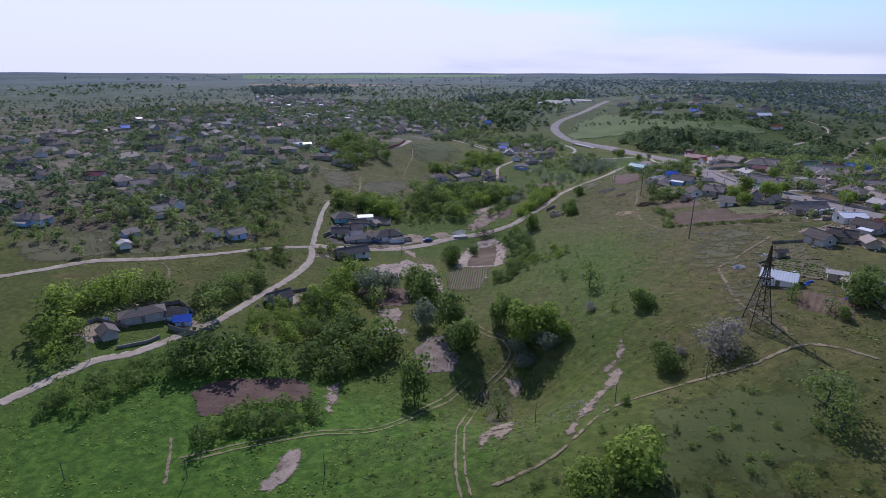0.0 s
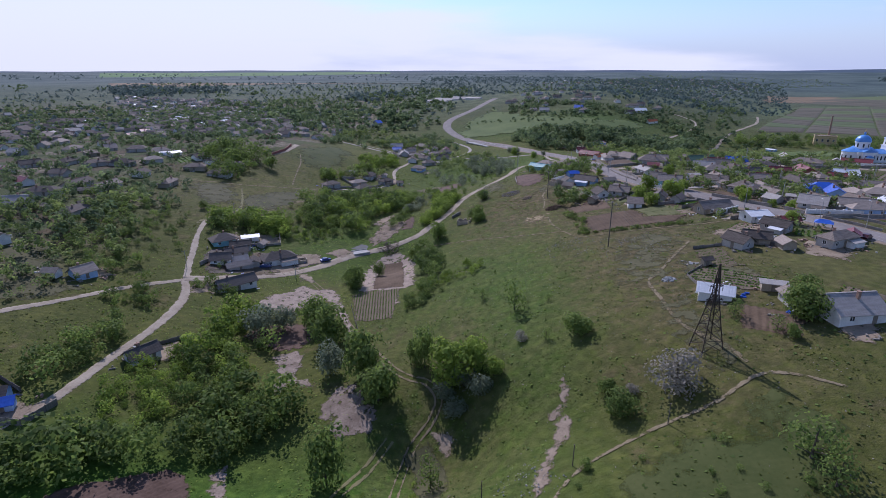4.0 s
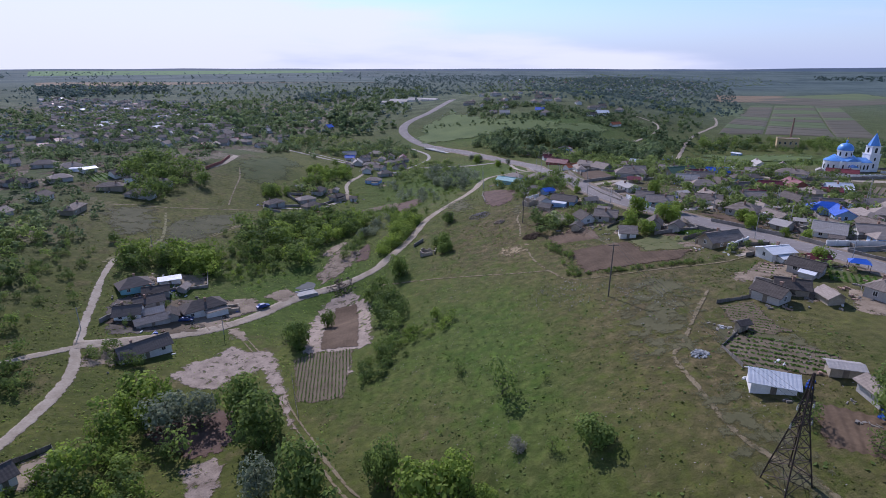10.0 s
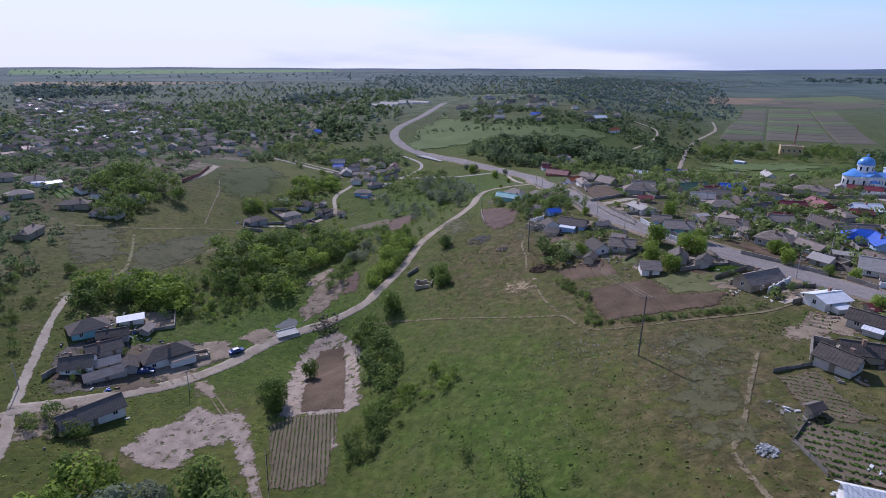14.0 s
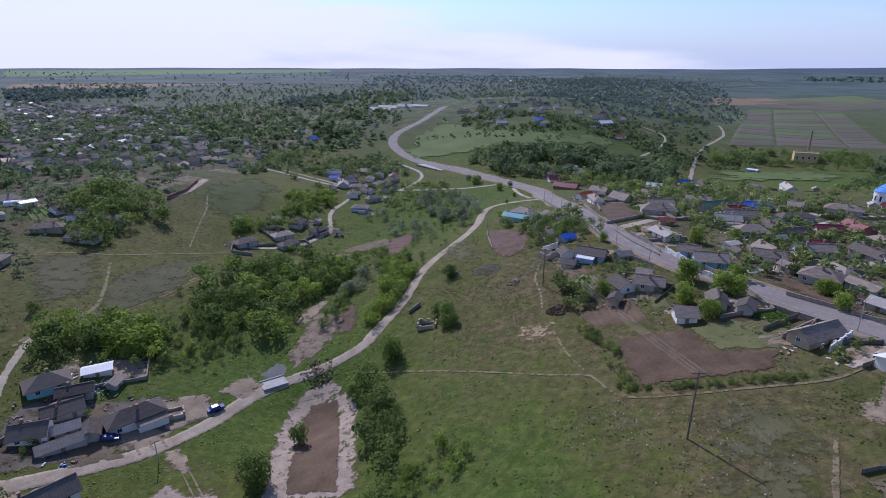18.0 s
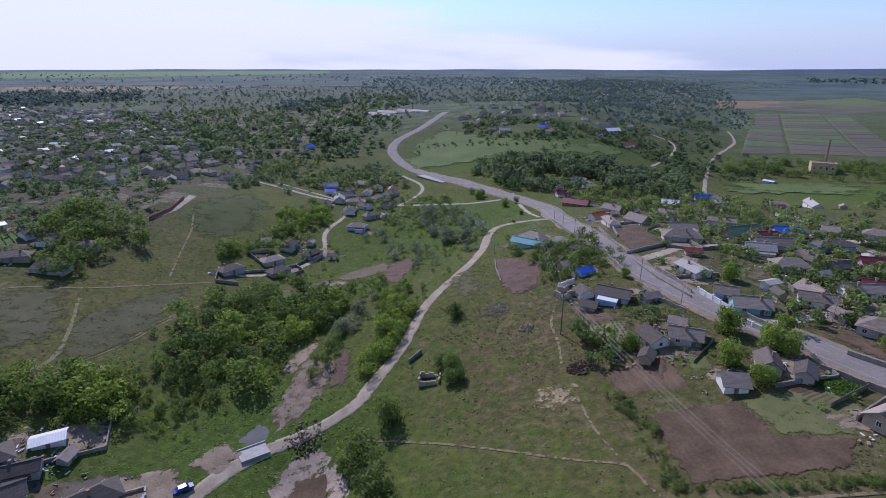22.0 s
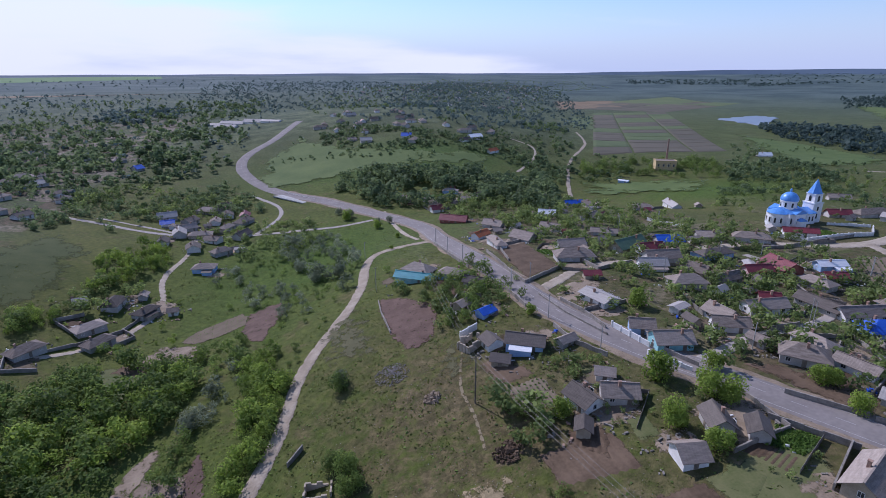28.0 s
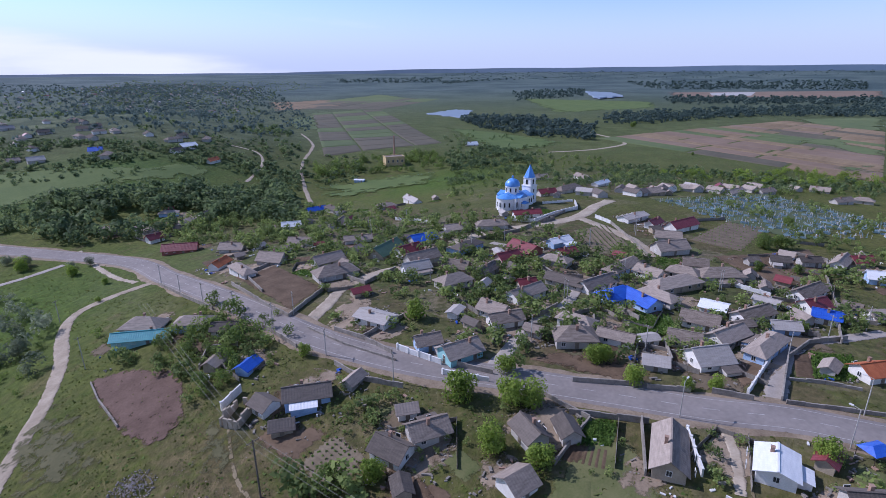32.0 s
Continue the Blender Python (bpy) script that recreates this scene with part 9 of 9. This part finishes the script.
# ---- ruins, sheds, stones and small things ----
def ruin(x, y, rot, l, w, h, label):
    """Roofless walls with broken tops."""
    ob = thing("ruin", x, y, gz(x, y), rot)
    rr = random.Random(int(x * 3 + y))
    for i in range(int(l / 1.2)):
        for sy in (-w / 2, w / 2):
            a = -l / 2 + i * 1.2
            part("wall_length", *box(a, sy - 0.2, -0.8, a + 1.19, sy + 0.2, h * rr.uniform(0.45, 1.0)), WALLS["y"], ob)
    for i in range(int(w / 1.2)):
        for sx in (-l / 2, l / 2):
            a = -w / 2 + 0.2 + i * 1.2
            part("wall_length", *box(sx - 0.2, a, -0.8, sx + 0.2, a + 1.0, h * rr.uniform(0.4, 1.0)), WALLS["y"], ob)
    return tagged(ob, label, "ruin")


def heap(name, x, y, r, n, size, material, label, cat):
    """A heap or scatter of broken stones."""
    rr = np.random.RandomState(int(abs(x) * 5 + n))
    ob = thing(name, x, y, gz(x, y))
    base = np.array(box(-1, -1, -1, 1, 1, 1)[0], float)
    pv, pf = [], []
    for i in range(n):
        a, d = rr.rand() * 6.28, r * rr.rand() ** 0.7
        sx, sy = d * math.cos(a), d * math.sin(a)
        s = size * rr.uniform(0.4, 1.3)
        q = np.linalg.qr(rr.randn(3, 3))[0]
        v = (base * [s, s * 0.8, s * 0.6] + rr.randn(8, 3) * s * 0.15) @ q.T
        zz = gz(x + sx, y + sy) - gz(x, y) + s * 0.3 + max(0, (1 - d / r)) * r * 0.18
        pv.append(((v + [sx, sy, zz]).tolist(), box(0, 0, 0, 1, 1, 1)[1]))
    for v, f in pv[:24]:
        part("stone", v, f, material, ob)
    rest = part("rubble", *join(*pv[24:]), material, ob)
    tagged(rest, "small broken stones", kind="stuff")
    return tagged(ob, label, cat)


ruin(*RUIN, -8, 5.5, 3.6, 1.9, "small roofless ruin of pale stone on the slope")
ruin(*RUINBLOCK, 30, 7, 4.5, 2.6, "roofless ruined white stone house by the gardens")
ruin(*UNFINISHED, 30, 5, 4, 1.8, "unfinished stone walls beside the valley houses")
heap("rubble_heap", *RUBBLE, 1.6, 120, 0.2, M_GRAVE, "heap of pale rubble stones by the path", "rubble")
heap("stone_scatter", *STONES1, 9.0, 120, 0.10, M_CONC, "pale stones scattered in the grass", "stones")
heap("stone_scatter", 28, 178, 13.0, 200, 0.09, M_CONC, "pale stones scattered on worn ground", "stones")
heap("stone_heap", *STONES2, 4.8, 420, 0.13, M_DARKSTONE, "heap of greyish stones on the slope", "stones")
heap("stone_heap", *MOUND, 2.2, 80, 0.3, M_RUBBLE, "broken pale stone cellar mound", "stones")
heap("earth_mound", *DIRT_MOUND, 3.2, 160, 0.3, M_EARTH, "mound of loose brown earth by a garden", "earth mound")
heap("rubble_heap", *LUMBER, 3.0, 90, 0.25, M_RUBBLE, "pale rubble and lumber in a yard", "rubble")
heap("stone_scatter", -2, 92, 6, 80, 0.10, M_CONC, "pale stones scattered down the gully", "stones")
heap("stone_scatter", -55, 240, 6, 120, 0.25, M_RUBBLE, "broken stones of the stream bank", "stones")
house(*SHED_HILL, -20, 6.0, 4.6, "ww", "shed")
house(*HUT, 20, 1.6, 1.5, "dy", "shed")
house(SHED_HILL[0] + 12.5, SHED_HILL[1] + 1.5, -15, 4.0, 2.6, "ly", "shed")
house(*WHITEFARM, -20, 14, 9, "ww")
house(*LEFTBARN, 10, 9, 6, "sb")


def brick_works(x, y):
    ob = thing("old_factory", x, y, gz(x, y), -25)
    wall = mat("yellow_brick", (0.42, 0.31, 0.15), (0.56, 0.43, 0.23), 0.5)
    part("wall", *box(-9, -6, -2, 9, 6, 8), wall, ob)
    part("parapet", *join(box(-9.3, -6.3, 8, 9.3, -5.8, 8.8), box(-9.3, 5.8, 8, 9.3, 6.3, 8.8), box(-9.3, -5.8, 8, -8.8, 5.8, 8.8), box(8.8, -5.8, 8, 9.3, 5.8, 8.8)), wall, ob)
    part("roof", *box(-8.8, -5.8, 8, 8.8, 5.8, 8.25), ROOFS["s"], ob)
    for i in range(4):
        opening(ob, "window", -6.6 + 4.4 * i, -6, 3.2, 1.6, 2.4, -90)
    part("smokestack", *spin(turned([(1.1, -2), (1.0, 8), (0.7, 26), (0.82, 26), (0.82, 26.8)], 10), 0, 3, 9), M_BRICK, ob, "tall dark brick smokestack")
    tagged(ob, "yellow brick factory with a tall dark smokestack", "factory")


brick_works(*YELLOW)


def greenhouse(x, y):
    ob = thing("greenhouse", x, y, gz(x, y), 25)
    n = 8
    prof = [(2.6 * math.cos(a), 2.3 * math.sin(a)) for a in np.linspace(0, math.pi, n)]
    v = [(xx, p[0], p[1] + zz) for xx in (-6.5, 6.5) for zz in (0,) for p in prof]
    f = [(i, i + 1, n + i + 1, n + i) for i in range(n - 1)] + [tuple(range(n))[::-1], tuple(range(n, 2 * n)), (0, n, 2 * n - 1, n - 1)]
    part("cover", v, f, ROOFS["w"], ob)
    for k2 in range(6):
        xx = -6.5 + 2.6 * k2
        part("hoop", *join(*[tube((xx, p[0] * 1.01, p[1] * 1.01), (xx, q[0] * 1.01, q[1] * 1.01), 0.04, n=4) for p, q in zip(prof[:-1], prof[1:])]), M_STEEL, ob)
    tagged(ob, "long white plastic tunnel greenhouse beside a plot", "greenhouse")


greenhouse(*GREENHOUSE)


def low_bridge(x, y, rot, l, w, label):
    z = gz(x, y) + 0.1
    ob = thing("bridge", x, y, z, rot)
    part("deck", *box(-l / 2, -w / 2, -0.35, l / 2, w / 2, 0.1), M_CONC, ob)
    for s in (-1, 1):
        part("kerb", *box(-l / 2, s * w / 2 - 0.15, 0.1, l / 2, s * w / 2 + 0.15, 0.4), M_CONC, ob)
        part("abutment", *box(s * l / 2 - 0.5, -w / 2, -3, s * l / 2 + 0.5, w / 2, -0.35), M_CONC, ob)
    if l > 15:
        for s in (-1, 1):
            for i in range(int(l / 3) + 1):
                xx = -l / 2 + i * 3
                part("rail_post", *box(xx - 0.07, s * w / 2 - 0.07, 0.4, xx + 0.07, s * w / 2 + 0.07, 1.3), M_FRAME, ob)
            part("rail", *box(-l / 2, s * w / 2 - 0.05, 1.2, l / 2, s * w / 2 + 0.05, 1.32), M_FRAME, ob)
    tagged(ob, label, "bridge")


low_bridge(*BRIDGE, 33, 7, 4.8, "low concrete bridge over the creek")
low_bridge(*MAINBRIDGE, -54, 34, 11.2, "concrete road bridge with white railings")


def car(x, y, rot, paint, label):
    ob = thing("car", x, y, gz(x, y) + 0.12, rot)
    m = mat("car_paint", paint, tuple(c * 1.15 for c in paint), 1, 0.3, bump=0)
    prof = [(-2.1, 0.35), (2.1, 0.35), (2.15, 0.75), (1.2, 0.92), (0.7, 1.42), (-1.0, 1.45), (-1.6, 0.98), (-2.15, 0.9)]
    n = len(prof)
    v = [(a, s * (0.82 if b2 < 1.2 else 0.66), b2) for s in (-1, 1) for a, b2 in prof]
    part("body", v, [tuple(range(n)), tuple(range(n, 2 * n))[::-1]] + [(i, n + i, n + (i + 1) % n, (i + 1) % n) for i in range(n)], m, ob)
    part("windscreen", [(1.14, -0.62, 0.98), (1.14, 0.62, 0.98), (0.76, 0.56, 1.4), (0.76, -0.56, 1.4)], [(0, 1, 2, 3)], M_GLASS, ob)
    for s in (-1, 1):
        part("side_window", [(0.9, s * 0.80, 0.98), (-1.3, s * 0.80, 0.98), (-0.95, s * 0.69, 1.36), (0.6, s * 0.69, 1.36)], [(0, 1, 2, 3)], M_GLASS, ob)
        for xx in (-1.3, 1.3):
            part("wheel", *spin(tube((0, -0.1, 0), (0, 0.1, 0), 0.32, n=12), 0, xx, s * 0.78, 0.32), M_WIRE, ob)
    tagged(ob, label, "car")


car(*CAR, 40, (0.06, 0.012, 0.015), "dark red parked car on the village street")
car(*TRUCK, 40, (0.02, 0.05, 0.2), "dark blue car parked by the dirt road")
car(*TRAILER, 10, (0.03, 0.06, 0.18), "blue car parked among yard clutter")


def canopy(x, y):
    ob = thing("canopy", x, y, gz(x, y), -30)
    part("roof", [(-2.4, -1.8, 2.2), (2.4, -1.8, 2.2), (2.4, 1.8, 2.2), (-2.4, 1.8, 2.2), (-1.2, 0, 3.1), (1.2, 0, 3.1)], [(0, 1, 5, 4), (2, 3, 4, 5), (1, 2, 5), (3, 0, 4), (3, 2, 1, 0)], ROOFS["b"], ob)
    for sx in (-2.2, 2.2):
        for sy in (-1.6, 1.6):
            part("post", *tube((sx, sy, -0.3), (sx, sy, 2.25), 0.06), M_STEEL, ob)
    tagged(ob, "bright blue canopy on four posts in a yard", "canopy")


canopy(*TENT)

# road paint: broken centre line and edge lines of the main road
cl = spline(MAIN_ROAD, 1.5)
dd = np.gradient(cl, axis=0)
dd /= np.linalg.norm(dd, axis=1)[:, None]
nn = np.stack([dd[:, 1], -dd[:, 0]], 1)
marks = thing("road_marking", cl[10][0], cl[10][1], 0)
for off, gap in ((0.0, 5), (-3.6, 1), (3.6, 1)):
    bits = []
    for i in range(2, len(cl) - 4, 5):
        seg = range(i, i + (2 if gap == 5 else 5))
        for j in seg:
            q = []
            for e, s in ((j, -0.07), (j, 0.07), (j + 1, 0.07), (j + 1, -0.07)):
                p = cl[e] + nn[e] * (off + s)
                q.append((p[0] - cl[10][0], p[1] - cl[10][1], gz(*p) + 0.185))
            bits.append(q)
    bits = bits[: 320]
    ob = quads_ob("painted_line", np.array(bits), M_LINE)
    ob.parent = marks
tagged(marks, "worn white road lines on the asphalt", "road marking", kind="structure")

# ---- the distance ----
# backdrop hills whose blue grey is haze put into the colour
M_DISTANT = mat("hazed_hills", (0.060, 0.098, 0.145), (0.095, 0.14, 0.19), 0.001, bump=0)
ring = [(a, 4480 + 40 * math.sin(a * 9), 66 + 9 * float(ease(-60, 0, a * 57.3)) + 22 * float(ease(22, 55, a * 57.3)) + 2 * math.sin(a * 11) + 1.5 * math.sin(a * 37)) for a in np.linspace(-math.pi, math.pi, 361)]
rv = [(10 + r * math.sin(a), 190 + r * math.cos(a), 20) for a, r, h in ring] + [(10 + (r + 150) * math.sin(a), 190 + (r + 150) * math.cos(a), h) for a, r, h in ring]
tagged(mesh_ob("backdrop", rv, [(i, i + 1, 362 + i, 361 + i) for i in range(360)], M_DISTANT, True), "low hills along the horizon, coloured blue grey for haze", "hills", kind="structure")

# ---- low growth and pale pebbles on the near ground ----
def low_growth(name, x0, y0, x1, y1, n, size, leaves, label, seed):
    """Single tufts too many to count, thicker in some places than in others."""
    rs = np.random.RandomState(seed)
    x, y = rs.uniform(x0, x1, n), rs.uniform(y0, y1, n)
    thick = np.array([noise.noise((a / 9, b2 / 9, seed)) + 0.6 * noise.noise((a / 2.5, b2 / 2.5, 7.0)) for a, b2 in zip(x, y)])
    keep = thick > rs.uniform(-0.35, 0.45, n)
    x, y = x[keep], y[keep]
    keep = clear(x, y, 0.8)
    main = spline(MAIN_ROAD, 2.0)
    for i in range(0, len(x), 500):
        keep[i:i + 500] &= np.min((x[i:i + 500, None] - main[:, 0]) ** 2 + (y[i:i + 500, None] - main[:, 1]) ** 2, axis=1) > 6.3 ** 2
    for plot in PLOTS:
        keep &= ~inside(plot, x, y)
    x, y = x[keep], y[keep]
    m = len(x)
    s = size * rs.uniform(0.4, 1.4, m)
    p = np.stack([x, y, ground(x, y) + s * 0.3], 1)
    nrm = rs.randn(m, 3) * 0.4 + (0, 0, 1.1)
    nrm /= np.linalg.norm(nrm, axis=1)[:, None]
    a = np.cross(nrm, rs.randn(m, 3))
    a /= np.linalg.norm(a, axis=1)[:, None]
    b2 = np.cross(nrm, a) * s[:, None]
    a = a * s[:, None]
    tagged(quads_ob(name, np.stack([p - a - b2, p + a - b2 * 0.7, p + a * 0.6 + b2, p - a * 0.9 + b2 * 0.5], 1), leaves, rs.rand(m)), label, "low plants", kind="stuff")


low_growth("dark_weeds", -45, 60, 62, 300, 9000, 0.26, LEAVES["mid"], "small dark weeds dotted over the hill", 11)
low_growth("meadow_tufts", -45, 60, 62, 300, 30000, 0.15, LEAVES["grass"], "tufts of olive green grass and weeds", 1)
low_growth("meadow_tufts", -140, 40, -40, 290, 30000, 0.2, LEAVES["light"], "tufts of lush green weeds in the valley", 2)
low_growth("meadow_tufts", -110, 250, 40, 480, 26000, 0.24, LEAVES["grass"], "tufts of green weeds on the creek meadow", 3)
low_growth("village_weeds", 40, 180, 240, 340, 26000, 0.2, LEAVES["grass"], "weeds and garden plants between the houses", 4)
low_growth("slope_weeds", -220, 120, -110, 420, 18000, 0.26, LEAVES["grass"], "weeds and low scrub on the dry slope", 5)
low_growth("pale_pebbles", -30, 70, 60, 280, 8000, 0.09, M_STONEWALL, "pale pebbles scattered in the grass", 6)


# ---- clutter of the yards ----
def yard_clutter(name, reach, n, size, material, label, seed):
    """Boards, blocks, crates and rubble lying about in the yards, too many to count."""
    rs = np.random.RandomState(seed)
    spots = [s for s in HOUSES if math.hypot(s[0] - 20, s[1] - 190) < 260]
    main = spline(MAIN_ROAD, 3.0)
    v, f = [], []
    for i in range(n):
        hx, hy, hr = spots[rs.randint(len(spots))]
        a, d = rs.uniform(0, 6.28), hr + rs.uniform(-1.0, reach)
        x, y = hx + d * math.cos(a), hy + d * math.sin(a)
        if np.min((main[:, 0] - x) ** 2 + (main[:, 1] - y) ** 2) < 55 or not clear(np.array([x]), np.array([y]), 0.7)[0]:
            continue
        for _ in range(rs.randint(1, 5)):
            px_, py_ = x + rs.randn() * 0.7, y + rs.randn() * 0.7
            l, w, h = size * rs.uniform(0.4, 2.6), size * rs.uniform(0.3, 0.9), size * rs.uniform(0.25, 0.9)
            pv, pf = spin(box(-l / 2, -w / 2, -0.15, l / 2, w / 2, h), rs.uniform(0, 180), px_, py_, gz(px_, py_))
            k2 = len(v)
            v += pv
            f += [tuple(q + k2 for q in face) for face in pf]
    tagged(mesh_ob(name, v, f, material), label, "yard clutter", kind="stuff")


def headstones(n, material, label, seed):
    """More headstones and crosses between the railed graves, too many to count."""
    rs = np.random.RandomState(seed)
    c = np.array(CEMETERY)
    x, y = rs.uniform(c[:, 0].min(), c[:, 0].max(), n * 2), rs.uniform(c[:, 1].min(), c[:, 1].max(), n * 2)
    keep = inside(CEMETERY, x, y)
    v, f = [], []
    for a, b2 in zip(x[keep][:n], y[keep][:n]):
        h = rs.uniform(0.8, 1.9)
        pieces = join(box(-0.09, -0.38, -0.3, 0.09, 0.38, h), box(-0.3, -0.5, -0.3, 0.3, 0.5, 0.15)) if rs.rand() < 0.6 else join(box(-0.06, -0.07, -0.3, 0.06, 0.07, h + 0.5), box(-0.05, -0.4, h, 0.05, 0.4, h + 0.14))
        pv, pf = spin(pieces, rs.normal(100, 10), a, b2, gz(a, b2))
        k2 = len(v)
        v += pv
        f += [tuple(q + k2 for q in face) for face in pf]
    tagged(mesh_ob("headstones", v, f, material), label, "headstones", kind="stuff")


headstones(240, M_GRAVE, "white headstones and crosses crowding the cemetery", 1)
headstones(200, M_RAIL, "blue painted crosses and stones in the cemetery", 2)
yard_clutter("board_piles", 4.0, 420, 0.55, M_FENCE, "weathered boards and firewood lying in the yards", 1)
yard_clutter("stone_blocks", 4.0, 420, 0.42, M_STONEWALL, "pale stone blocks and rubble in the yards", 2)
yard_clutter("white_crates", 3.0, 170, 0.5, M_WHITEWALL, "white troughs and crates in the yards", 3)
yard_clutter("rusty_scrap", 3.0, 200, 0.6, M_BRICK, "rusty scrap and brick piles in the yards", 4)
yard_clutter("blue_barrels", 3.0, 60, 0.5, ROOFS["b"], "blue barrels and tarpaulins in the yards", 5)
